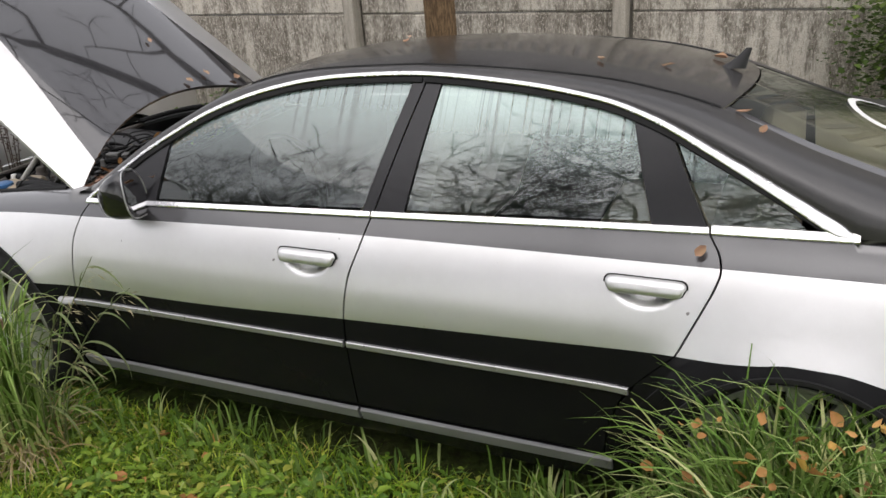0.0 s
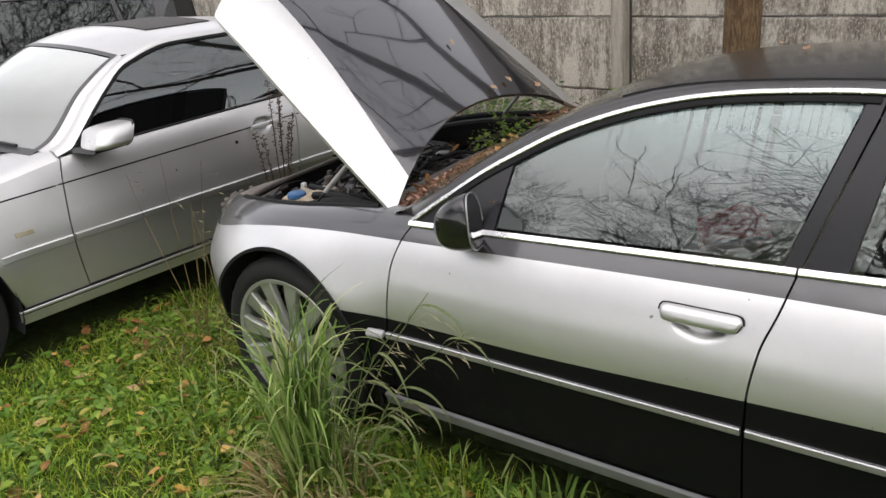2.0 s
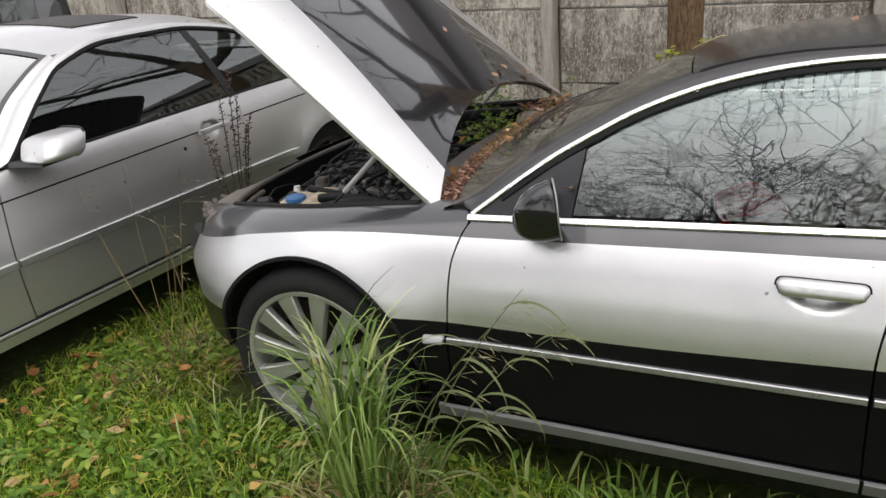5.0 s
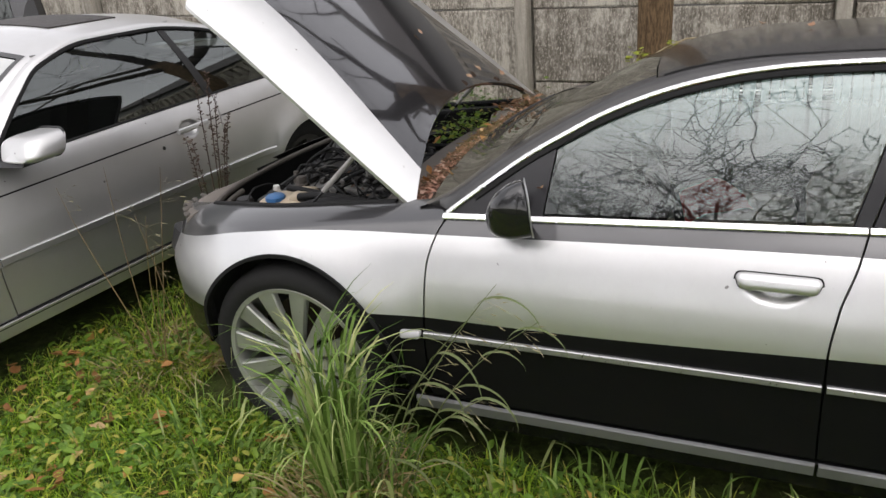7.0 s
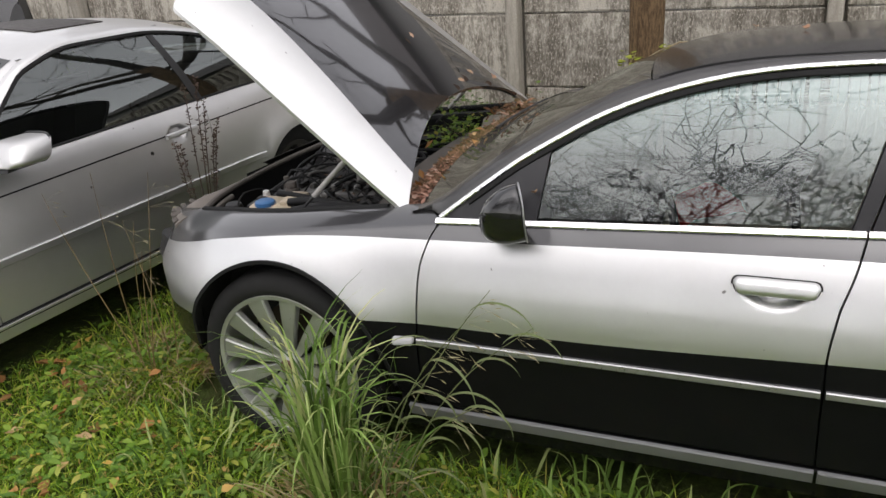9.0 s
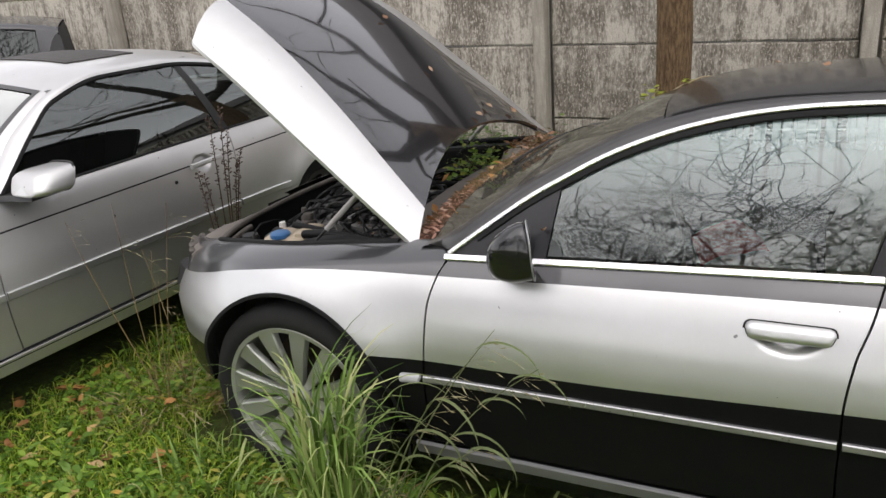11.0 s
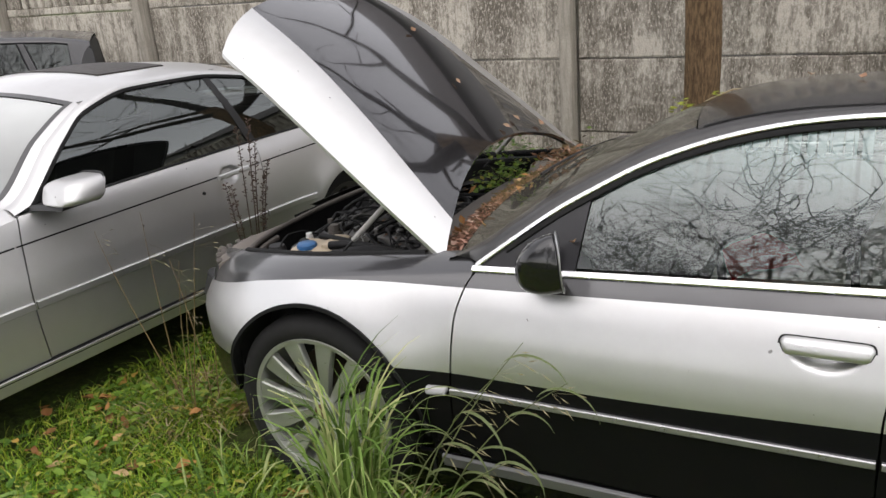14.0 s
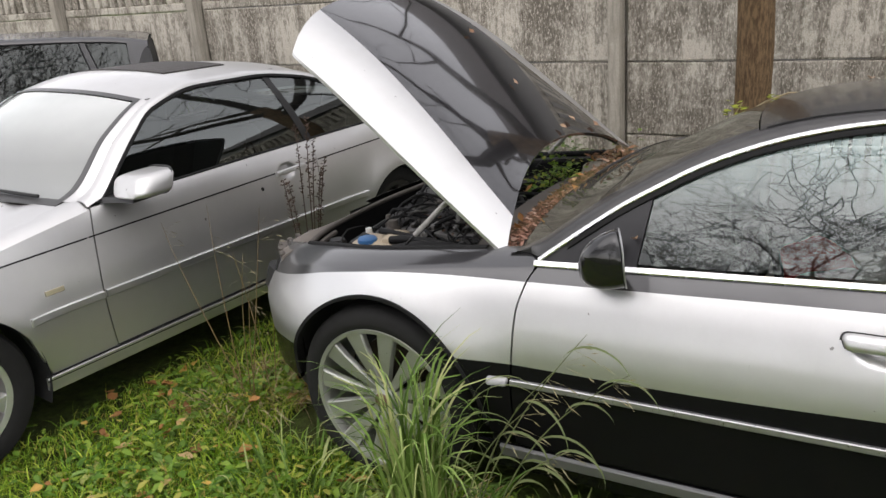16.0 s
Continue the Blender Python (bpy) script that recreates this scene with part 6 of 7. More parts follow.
blades("lawn_grass", 190000, (-3.2, 4.0, -1.9, 1.25), (0.03, 0.125), 0.0060, GRASS, "short green grass with patches of moss", 1, 1.15, open_ground, 3)
blades("outer_grass", 95000, (-7, 7, -6.5, -1.88), (0.04, 0.13), 0.013, GRASS, "green lawn grass around the cars", 2, 0.7, open_ground)
blades("side_grass", 42000, (4.0, 7.0, -1.9, 1.25), (0.04, 0.13), 0.011, GRASS, "green lawn grass behind the car", 9, 0.9, open_ground)
blades("side_grass", 34000, (-7.0, -3.2, -1.9, 1.25), (0.04, 0.13), 0.011, GRASS, "green lawn grass beyond the silver coupe", 10, 0.9, open_ground)
blades("fence_grass", 26000, (-8, 7.5, 1.2, 3.6), (0.05, 0.20), 0.010, GRASS, "rough green grass along the fence", 3, 0.6, open_ground)


def herbs(name, n, region, size, mat, label, seed, keep, rise=(0.02, 0.07)):
    """Broad low leaves: ovals folded along the midrib."""
    r = np.random.RandomState(seed)
    x, y = r.uniform(region[0], region[1], n), r.uniform(region[2], region[3], n)
    m = keep(x, y, r)
    x, y = x[m], y[m]
    n = len(x)
    s = size * r.uniform(0.5, 1.4, n)
    a = r.uniform(0, 2 * np.pi, n)
    tilt = r.uniform(-0.2, 0.6, n)
    z = gz_many(x, y) + r.uniform(*rise, n)
    d = np.stack([np.cos(a) * np.cos(tilt), np.sin(a) * np.cos(tilt), np.sin(tilt)], 1)
    e = np.stack([-np.sin(a), np.cos(a), r.uniform(-0.3, 0.3, n)], 1)
    p = np.stack([x, y, z], 1)
    up = np.array([0, 0, 1.0])
    ss = s[:, None]
    pts = [p, p + d * ss * 0.35 + e * ss * 0.24 + up * ss * 0.07, p + d * ss * 0.35 - e * ss * 0.24 + up * ss * 0.07, p + d * ss * 0.40 - up * ss * 0.02, p + d * ss * 0.72 + e * ss * 0.18, p + d * ss * 0.72 - e * ss * 0.18, p + d * ss - up * ss * 0.14]
    v = np.stack(pts, 1).reshape(-1, 3)
    tri = np.array([(0, 1, 3), (0, 3, 2), (1, 4, 3), (3, 4, 6), (3, 6, 5), (3, 5, 2)])
    t = (np.arange(n)[:, None, None] * 7 + tri[None]).reshape(-1, 3)
    return tagged(fast_mesh(name, v, t, mat), label, "weeds", "", "stuff")


def weed_ground(x, y, r):
    patch = np.array([noise.noise((a * 2.3, b * 2.3, 31.0)) for a, b in zip(x, y)])
    return open_ground(x, y, r) & (r.uniform(0, 1, len(x)) < 0.50 + 0.9 * patch)


herbs("broad_leaf_weeds", 30000, (-3.2, 4.0, -1.9, 1.2), 0.042, HERB, "low broad-leaved weeds in the lawn", 4, weed_ground, (0.03, 0.085))
herbs("outer_weeds", 14000, (-6.5, 6.5, -6.0, -1.85), 0.055, HERB, "low broad-leaved weeds in the outer lawn", 5, weed_ground, (0.03, 0.085))
herbs("clover_patch", 36000, (-3.0, 3.8, -1.5, 0.9), 0.019, HERB, "small round clover leaves in the lawn", 6, weed_ground, (0.035, 0.080))


def rosettes(name, n, region, mat, label, seed):
    """Flat weeds whose long lobed leaves spread from one root."""
    r = np.random.RandomState(seed)
    x, y = r.uniform(region[0], region[1], n), r.uniform(region[2], region[3], n)
    m = weed_ground(x, y, r)
    v, t = [], []
    for px, py in zip(x[m], y[m]):
        base = Vector((px, py, gz(px, py) + 0.02))
        size = r.uniform(0.05, 0.11)
        for k in range(r.randint(5, 11)):
            a, rise = r.uniform(0, 6.28), r.uniform(0.25, 0.95)
            long, wide = size * r.uniform(0.6, 1.2), size * r.uniform(0.11, 0.19)
            d, e = Vector((math.cos(a), math.sin(a), 0)), Vector((-math.sin(a), math.cos(a), r.uniform(-0.25, 0.25)))
            b, p = len(v), base.copy()
            for i in range(6):
                f = i / 5
                w = wide * math.sin(math.pi * (0.10 + 0.86 * f ** 1.25)) * (0.72 if i % 2 else 1.12)
                v += [p - e * w + Vector((0, 0, w * 0.35)), p, p + e * w + Vector((0, 0, w * 0.35))]
                q = rise - 1.5 * f
                p = p + (d * math.cos(q) + Vector((0, 0, math.sin(q)))) * (long / 5)
            for i in range(5):
                o = b + 3 * i
                t += [(o, o + 1, o + 4), (o, o + 4, o + 3), (o + 1, o + 2, o + 5), (o + 1, o + 5, o + 4)]
    return tagged(fast_mesh(name, v, t, mat, True), label, "weeds", "", "stuff")


rosettes("weed_rosettes", 1500, (-2.8, 3.6, -1.5, 0.9), ROSETTE, "flat weeds with long lobed leaves in the lawn", 8)


def tuft(name, at, n, height, spread, label, seed, mat=TUFT, width=0.011, droop=0.9, away=(0, 0), stiff=(0.25, 0.62), stand=(64, 89), loose=0.7):
    """A clump of long arching blades."""
    r = np.random.RandomState(seed)
    segs = 11
    v, t = [], []
    for k in range(n):
        a = r.uniform(0, 2 * math.pi)
        rad = spread * math.sqrt(r.uniform(0, 1)) * 0.45
        bx, by = at[0] + rad * math.cos(a), at[1] + rad * math.sin(a)
        h = height * r.uniform(0.45, 1.15)
        da = a + r.normal(0, loose)
        dx, dy = math.cos(da) + away[0], math.sin(da) + away[1]
        k2 = math.hypot(dx, dy) or 1.0
        dx, dy = dx / k2, dy / k2
        rise = math.radians(r.uniform(*stand))
        bend = math.radians(r.uniform(45, 165) * droop)
        start = r.uniform(*stiff)
        w = width * r.uniform(0.45, 1.25)
        tw = r.uniform(-1.2, 1.2)
        p = Vector((bx, by, gz(bx, by) - 0.01))
        b = len(v)
        for i in range(segs + 1):
            f = i / segs
            ww = w * (1 - f ** 2.4) * 0.5 * min(1.0, 0.5 + 2 * f) + 0.0004
            ca, sa = math.cos(da + math.pi / 2 + tw * f), math.sin(da + math.pi / 2 + tw * f)
            v += [(p.x - ca * ww, p.y - sa * ww, p.z), (p.x + ca * ww, p.y + sa * ww, p.z + 0.3 * ww)]
            if i:
                o = b + 2 * i
                t += [(o - 2, o - 1, o + 1), (o - 2, o + 1, o)]
            e = rise - bend * max(0.0, (f - start) / (1 - start)) ** 1.2
            p = p + Vector((dx * math.cos(e), dy * math.cos(e), math.sin(e))) * (h / segs)
            p.z = max(p.z, 0.015)
    return tagged(fast_mesh(name, v, t, mat, True), label, "grass tuft", "", "stuff")


tuft("grass_tuft", (0.315, -0.19), 150, 0.78, 0.19, "tall tuft of long arching green grass by the front wheel", 11, width=0.013, droop=1.4, away=(0.05, -0.05), stiff=(0.38, 0.60), stand=(72, 90), loose=1.8)
tuft("grass_tuft", (0.29, -0.18), 10, 0.74, 0.16, "tall upright grass blades by the front wheel", 22, width=0.014, droop=0.9, away=(-0.1, 0.0), stiff=(0.55, 0.8), stand=(78, 90), loose=1.8)
tuft("grass_tuft", (0.37, -0.24), 50, 0.36, 0.36, "long grass blades at the foot of the front wheel", 12, width=0.013, droop=1.1, away=(0.1, -0.15), stiff=(0.2, 0.5), stand=(60, 90), loose=1.8)
tuft("dry_grass_tuft", (0.36, -0.27), 220, 0.30, 0.34, "dry straw-coloured grass in the tuft", 13, STRAW, 0.009, away=(0.0, -0.5), stiff=(0.05, 0.3), stand=(30, 75))
tuft("grass_tuft", (2.55, -0.10), 120, 0.30, 0.60, "long grass in front of the rear wheel", 14, width=0.012, droop=0.8, away=(-0.2, -0.2), stiff=(0.2, 0.6), stand=(55, 88))
tuft("grass_tuft", (3.10, -0.26), 800, 0.72, 0.50, "dense long grass over the rear wheel", 15, width=0.013, droop=1.15, away=(0.25, -0.2), stiff=(0.2, 0.5), stand=(60, 88), loose=1.6)
tuft("grass_tuft", (3.18, -0.20), 700, 0.82, 0.62, "tangle of bent grass over the rear wheel", 20, width=0.013, droop=1.3, away=(0.5, -0.15), stiff=(0.25, 0.5), stand=(55, 85))
tuft("grass_tuft", (2.30, -0.05), 60, 0.24, 0.45, "grass growing against the sill", 16)
tuft("grass_tuft", (3.36, -0.20), 380, 0.70, 0.50, "long grass behind the rear wheel", 17, width=0.013, droop=1.1, away=(0.2, -0.2), stiff=(0.25, 0.5), stand=(60, 88))
for k, (x, h, way) in enumerate(((2.90, 0.62, (-0.9, -0.1)), (3.02, 0.80, (-0.7, -0.3)), (3.10, 0.84, (0.8, -0.2)), (3.24, 0.78, (0.5, -0.4)))):
    tuft("grass_tuft", (x, -0.13), 170, h, 0.26, "bent tangle of long grass against the rear wheel", 60 + k, width=0.014, droop=1.2, away=way, stiff=(0.30, 0.6), stand=(66, 89), loose=1.2)
for k, x in enumerate((2.92, 3.04, 3.16)):
    tuft("grass_tuft", (x, -0.09), 150, 0.74, 0.22, "upright grass blades standing against the rear wheel", 70 + k, width=0.014, droop=0.9, away=(0.5 - 0.5 * k, -0.1), stiff=(0.45, 0.75), stand=(70, 89), loose=1.8)
tuft("grass_tuft", (2.98, -0.20), 380, 0.52, 0.50, "thick grass standing against the rear wheel", 21, width=0.013, droop=0.95, away=(-0.05, -0.1), stiff=(0.3, 0.6), stand=(64, 90), loose=1.6)
tuft("dry_grass_tuft", (-0.86, 0.34), 260, 0.22, 0.55, "dry brown grass under the front bumper", 18, STRAW, 0.006, droop=0.8, stiff=(0.0, 0.3), stand=(10, 60))
tuft("grass_tuft", (-0.30, -0.10), 60, 0.22, 0.5, "grass before the front wheel", 19, stand=(45, 85))
for k, x in enumerate((0.8, 1.15, 1.5, 1.85)):
    tuft("grass_tuft", (x, -0.03), 36, 0.20, 0.45, "grass growing against the sill", 30 + k)


def stalks(at, n, height, seed, heads, lean=(0, 0), thick=0.0022, fan=0.22):
    """Dry stems with seed heads."""
    r = np.random.RandomState(seed)
    bms, seeds = [], []
    for k in range(n):
        a = r.uniform(0, 6.28)
        h = height * r.uniform(0.6, 1.0)
        dx, dy = math.cos(a) * fan * r.uniform(0.2, 1) + lean[0], math.sin(a) * fan * r.uniform(0.2, 1) + lean[1]
        pts = [Vector((at[0] + 0.03 * math.cos(a) + dx * h * f ** 1.6, at[1] + 0.03 * math.sin(a) + dy * h * f ** 1.6, h * f * (1 - 0.10 * f))) for f in lin(0, 1, 9)]
        bms.append(tube(pts, lambda q: thick * (1.15 - 0.8 * q), 5))
        for i in range(heads):
            f = 1 - 0.45 * (i / max(1, heads - 1)) * r.uniform(0.6, 1)
            j = min(7, int(f * 8))
            p = pts[j].lerp(pts[j + 1], f * 8 - j)
            seeds.append((p, r.uniform(0, 6.28), r.uniform(0.6, 1.3)))
    return bms, seeds


def dock(at, n, height, seed, label):
    bms, seeds = stalks(at, n, height, seed, 46, (0.02, -0.02), 0.0045, 0.15)
    plant = thing("dock_plant", label, "weed")
    part("stem", join(*bms), DOCK, plant)
    v, t = [], []
    for p, a, s in seeds:
        b = len(v)
        d = Vector((math.cos(a), math.sin(a), 0.4)) * 0.011 * s
        e = Vector((-math.sin(a), math.cos(a), 0)) * 0.006 * s
        v += [p, p + d + e, p + d * 1.7, p + d - e, p + d + Vector((0, 0, 0.006))]
        t += [(b, b + 1, b + 4), (b + 1, b + 2, b + 4), (b + 2, b + 3, b + 4), (b + 3, b, b + 4)]
    o = fast_mesh("seed_head", v, t, DOCK)
    o.parent = plant
    tagged(o, "dark brown dried seeds", "", "", "stuff")


dock((-1.10, 1.10), 7, 1.36, 40, "dark dry dock plant with brown seed heads")


def oat(at, n, height, seed, lean, label, size=0.020, fan=0.20):
    """Grass flower stems with loose drooping spikelets."""
    bms, seeds = stalks(at, n, height, seed, 9, lean, 0.0026, fan)
    plant = thing("grass_stem", label, "grass stem")
    part("stem", join(*bms), STRAW, plant)
    v, t = [], []
    r = random.Random(seed)
    for p, a, s in seeds:
        d = Vector((math.cos(a), math.sin(a), r.uniform(-0.5, 0.3)))
        q = p + d * r.uniform(0.02, 0.07)
        w = Vector((-math.sin(a), math.cos(a), 0))
        for c0, c1, wd in ((p, q, 0.0007), (q, q + (d + Vector((0, 0, -0.5))) * size * s, 0.0035)):
            b = len(v)
            m = c0.lerp(c1, 0.5)
            v += [c0, m + w * wd, c1, m - w * wd]
            t += [(b, b + 1, b + 2), (b, b + 2, b + 3)]
    o = fast_mesh("flower_head", v, t, STRAW)
    o.parent = plant
    tagged(o, "pale drooping flower head", "", "", "stuff")


def reed(at, top, bow, count, seed, label, mat=REED, heads=8, thick=0.0030):
    """One grass stem with long leaves that hang from its nodes and a loose pale head."""
    r = random.Random(seed)
    at, top = Vector((*at, 0.0)), Vector(top)
    pts = [at.lerp(top, f) + Vector((-bow * math.sin(math.pi * f) * 0.6, 0, bow * math.sin(math.pi * f))) for f in lin(0, 1, 14)]
    plant = thing("grass_stem", label, "grass stem")
    part("stem", tube(pts, lambda q: thick * (1.1 - 0.75 * q), 6), mat, plant)
    for k in range(count):
        f = 0.30 + 0.55 * k / max(1, count - 1)
        p = pts[int(f * 13)].copy()
        a = r.choice((0.0, 0.2, -0.3, 2.9, 3.4, 0.5)) + r.uniform(-0.3, 0.3)
        length, rise, turn = r.uniform(0.18, 0.36), r.uniform(0.6, 1.25), r.uniform(2.5, 3.1)
        bm = bmesh.new()
        rows = []
        for i in range(13):
            g = i / 12
            w = 0.0050 * (1 - g ** 2.2) * min(1.0, 0.45 + 2 * g) + 0.0004
            side = Vector((-math.sin(a), math.cos(a), 0.25)) * w
            rows.append((bm.verts.new(p - side), bm.verts.new(p + Vector((0, 0, -0.25 * w))), bm.verts.new(p + side)))
            e = rise - turn * g ** 0.9
            p = p + Vector((math.cos(a) * math.cos(e), math.sin(a) * math.cos(e) * 0.5, math.sin(e))) * (length / 12)
        for x, y in zip(rows, rows[1:]):
            bm.faces.new((x[0], x[1], y[1], y[0]))
            bm.faces.new((x[1], x[2], y[2], y[1]))
        part("blade", bm, REED, plant)
    v, t = [], []
    for k in range(heads):
        f = r.uniform(0.78, 1.0)
        p = pts[min(13, int(f * 13))]
        d = Vector((r.uniform(0.3, 1.0), r.uniform(-0.4, 0.4), r.uniform(-0.5, 0.5))).normalized()
        q = p + d * r.uniform(0.02, 0.10)
        for c0, c1, wd in ((p, q, 0.0007), (q, q + (d + Vector((0, 0, -0.3))) * r.uniform(0.025, 0.045), 0.0019)):
            w = Vector((-d.y, d.x, 0.6)).normalized() * wd
            m, b = c0.lerp(c1, 0.5), len(v)
            v += [c0, m + w, c1, m - w]
            t += [(b, b + 1, b + 2), (b, b + 2, b + 3)]
    o = fast_mesh("flower_head", v, t, HUSK)
    o.parent = plant
    tagged(o, "pale drooping flower head", "", "", "stuff")


for k, (x, top, bow, leaves_n) in enumerate(((0.46, (0.86, -0.14, 0.81), 0.05, 5), (0.48, (0.80, -0.20, 0.73), 0.07, 5), (0.52, (0.97, -0.12, 0.70), 0.08, 5), (0.44, (0.72, -0.22, 0.60), 0.06, 4), (0.55, (0.86, -0.25, 0.52), 0.07, 4))):
    reed((x, -0.20), top, bow, leaves_n, 300 + k, "tall flowering grass stem leaning over the car door")
for k, (x, y, top, bow) in enumerate(((-0.88, 0.30, (-1.22, 0.30, 0.80), 0.12), (-0.84, 0.28, (-0.64, 0.30, 0.92), 0.0), (-0.88, 0.32, (-0.77, 0.30, 0.71), 0.03), (-0.90, 0.30, (-0.94, 0.31, 0.90), 0.02), (-0.80, 0.26, (-0.70, 0.24, 0.62), 0.02))):
    reed((x, y), top, bow, 0, 330 + k, "thin dry grass stem beside the silver coupe", STRAW, 5, 0.0024)
oat((-0.80, 0.36), 2, 0.75, 42, (-0.05, -0.06), "thin dry grass stems before the silver coupe", 0.009)
tuft("grass_tuft", (0.48, -0.18), 20, 0.38, 0.24, "drooping grass blades round the flowering stems", 45, away=(0.2, -0.2), width=0.012)

# ---- fallen leaves ----
def leaf_mesh(seed, kind, mat):
    r = random.Random(seed)
    curl = r.uniform(0.3, 1.3)
    bm = bmesh.new()
    outline = {"oval": [(0, 0), (0.30, 0.24), (0.62, 0.26), (0.86, 0.12), (1.05, 0), (0.86, -0.12), (0.62, -0.26), (0.30, -0.24)],
               "pear": [(0, 0), (0.22, 0.30), (0.48, 0.36), (0.75, 0.22), (1.0, 0), (0.75, -0.22), (0.48, -0.36), (0.22, -0.30)]}[kind]
    up = lambda x, y: curl * (y * y * 1.6 + 0.35 * (x - 0.5) ** 2) + r.uniform(-0.02, 0.02)
    ring = [bm.verts.new((x - 0.5 + r.uniform(-0.05, 0.05), y * r.uniform(0.75, 1.15), up(x, y) + r.uniform(-0.06, 0.10))) for x, y in outline]
    mids = [bm.verts.new((x - 0.5, 0, up(x, 0) - 0.02)) for x in (0.3, 0.62, 0.84)]
    for f in ((ring[0], ring[1], mids[0]), (ring[1], ring[2], mids[1], mids[0]), (ring[2], ring[3], mids[2], mids[1]), (ring[3], ring[4], mids[2]),
              (ring[4], ring[5], mids[2]), (ring[5], ring[6], mids[1], mids[2]), (ring[6], ring[7], mids[0], mids[1]), (ring[7], ring[0], mids[0])):
        bm.faces.new(f)
    me = bpy.data.meshes.new("fallen_leaf")
    bm.to_mesh(me)
    bm.free()
    me.materials.append(mat)
    me.polygons.foreach_set("use_smooth", [True] * len(me.polygons))
    return me


leaves = [leaf_mesh(k, "oval" if k % 2 else "pear", LITTER) for k in range(8)]
pale_leaves = [leaf_mesh(20 + k, "oval" if k % 2 else "pear", LITTER_P) for k in range(4)]
rl = random.Random(77)


def put_leaf(x, y, z, size, tilt=28, label="curled orange-brown fallen leaf on the grass", pale=False):
    o = new("fallen_leaf", pale_leaves[rl.randrange(4)] if pale else leaves[rl.randrange(8)])
    o.matrix_world = pose(x, y, z, rl.uniform(-tilt, tilt), rl.uniform(-tilt, tilt), rl.uniform(0, 360)) @ Matrix.Scale(size, 4)
    tagged(o, label, "leaf", "fallen leaves")


n = 0
while n < 215:
    x, y = rl.uniform(-2.4, 3.6), rl.uniform(-1.3, 0.6)
    if (x > -0.55 and y > 0.0) or (x + 1.452) * -0.9914 + (y + 0.607) * 0.1305 > 0.1:
        continue
    if noise.noise((x * 1.1, y * 1.1, 9.0)) < -0.25 or y < -0.95:
        continue
    put_leaf(x, y, gz(x, y) + rl.uniform(0.035, 0.075), rl.uniform(0.035, 0.072))
    n += 1
for k in range(64):
    x, y = rl.gauss(3.02, 0.16), rl.gauss(-0.22, 0.05)
    put_leaf(x, y, 0.42 + rl.uniform(0.0, 0.26), rl.uniform(0.026, 0.044), 60, "pale orange fallen leaf caught in the long grass")

# leaves lying on the cars
for x, w in ((2.35, -0.62), (2.52, -0.45), (2.62, 0.3), (1.6, -0.2), (1.45, 0.5), (2.78, -0.97)):
    p = sag(a_skin(x, w))
    put_leaf(p[0], p[1], p[2] + 0.006, rl.uniform(0.035, 0.055), 12, "small pinkish dry leaf lying on the black car roof", True)
for s, w in ((0.40, 0.25), (0.72, 0.42), (0.10, 0.40), (0.06, 0.62), (0.05, 0.20)):
    p = Vector(bonnet_point(s, w))
    o = new("fallen_leaf", pale_leaves[rl.randrange(4)])
    o.matrix_world = Matrix.Translation(p + Vector((0.008, 0, 0.010))) @ Matrix.Rotation(radians(B_UP), 4, "Y") @ pose(0, 0, 0, 0, 0, rl.uniform(0, 360)) @ Matrix.Scale(rl.uniform(0.035, 0.05), 4)
    tagged(o, "small dry leaf stuck to the raised bonnet", "leaf", "fallen leaves")
put_leaf(2.727, 0.092, 0.936, 0.040, 70, "orange-pink dry leaf stuck on the rear door", True)
put_leaf(2.842, 0.345, 1.186, 0.040, 30, "orange-pink dry leaf lying on the rear pillar", True)
# a pale leaf tucked by the mirror
put_leaf(0.905, 0.150, 0.985, 0.028, 70, "pale yellow leaf stuck at the mirror", True)


def scatter(count, seed):
    """Far leaves on the lawn, too many to tell apart."""
    r = random.Random(seed)
    v, t = [], []
    while count:
        x, y = r.uniform(-3.6, 4.2), r.uniform(-2.6, 0.4)
        if y > -0.95 and x > -1.5:
            continue
        if (x + 1.452) * -0.9914 + (y + 0.607) * 0.1305 > 0.1 and y > -1.5:
            continue
        me = leaves[r.randrange(8)]
        m = pose(x, y, gz(x, y) + r.uniform(0.035, 0.075), r.uniform(-28, 28), r.uniform(-28, 28), r.uniform(0, 360)) @ Matrix.Scale(r.uniform(0.035, 0.072), 4)
        b = len(v)
        v += [m @ q.co for q in me.vertices]
        for f in me.polygons:
            k = list(f.vertices)
            t += [(b + k[0], b + k[i], b + k[i + 1]) for i in range(1, len(k) - 1)]
        count -= 1
    tagged(fast_mesh("leaf_scatter", v, t, LITTER_L), "scattered orange-brown fallen leaves on the lawn", "leaves", "", "stuff")


scatter(170, 54)


def litter(name, n, where, size, mat, label, seed):
    """Many small curled scraps."""
    r = np.random.RandomState(seed)
    v, t = [], []
    for k in range(n):
        p = Vector(where(r))
        a, b = r.uniform(0, 6.28), r.uniform(-0.6, 0.6)
        s = size * r.uniform(0.4, 1.4)
        d = Vector((math.cos(a), math.sin(a), b)) * s
        e = Vector((-math.sin(a), math.cos(a), r.uniform(-0.5, 0.5))) * s * r.uniform(0.15, 0.5)
        q = len(v)
        v += [p - d, p + e, p + d, p - e, p + Vector((0, 0, s * 0.25))]
        t += [(q, q + 1, q + 4), (q + 1, q + 2, q + 4), (q + 2, q + 3, q + 4), (q + 3, q, q + 4)]
    return tagged(fast_mesh(name, v, t, mat), label, "leaf litter", "", "stuff")


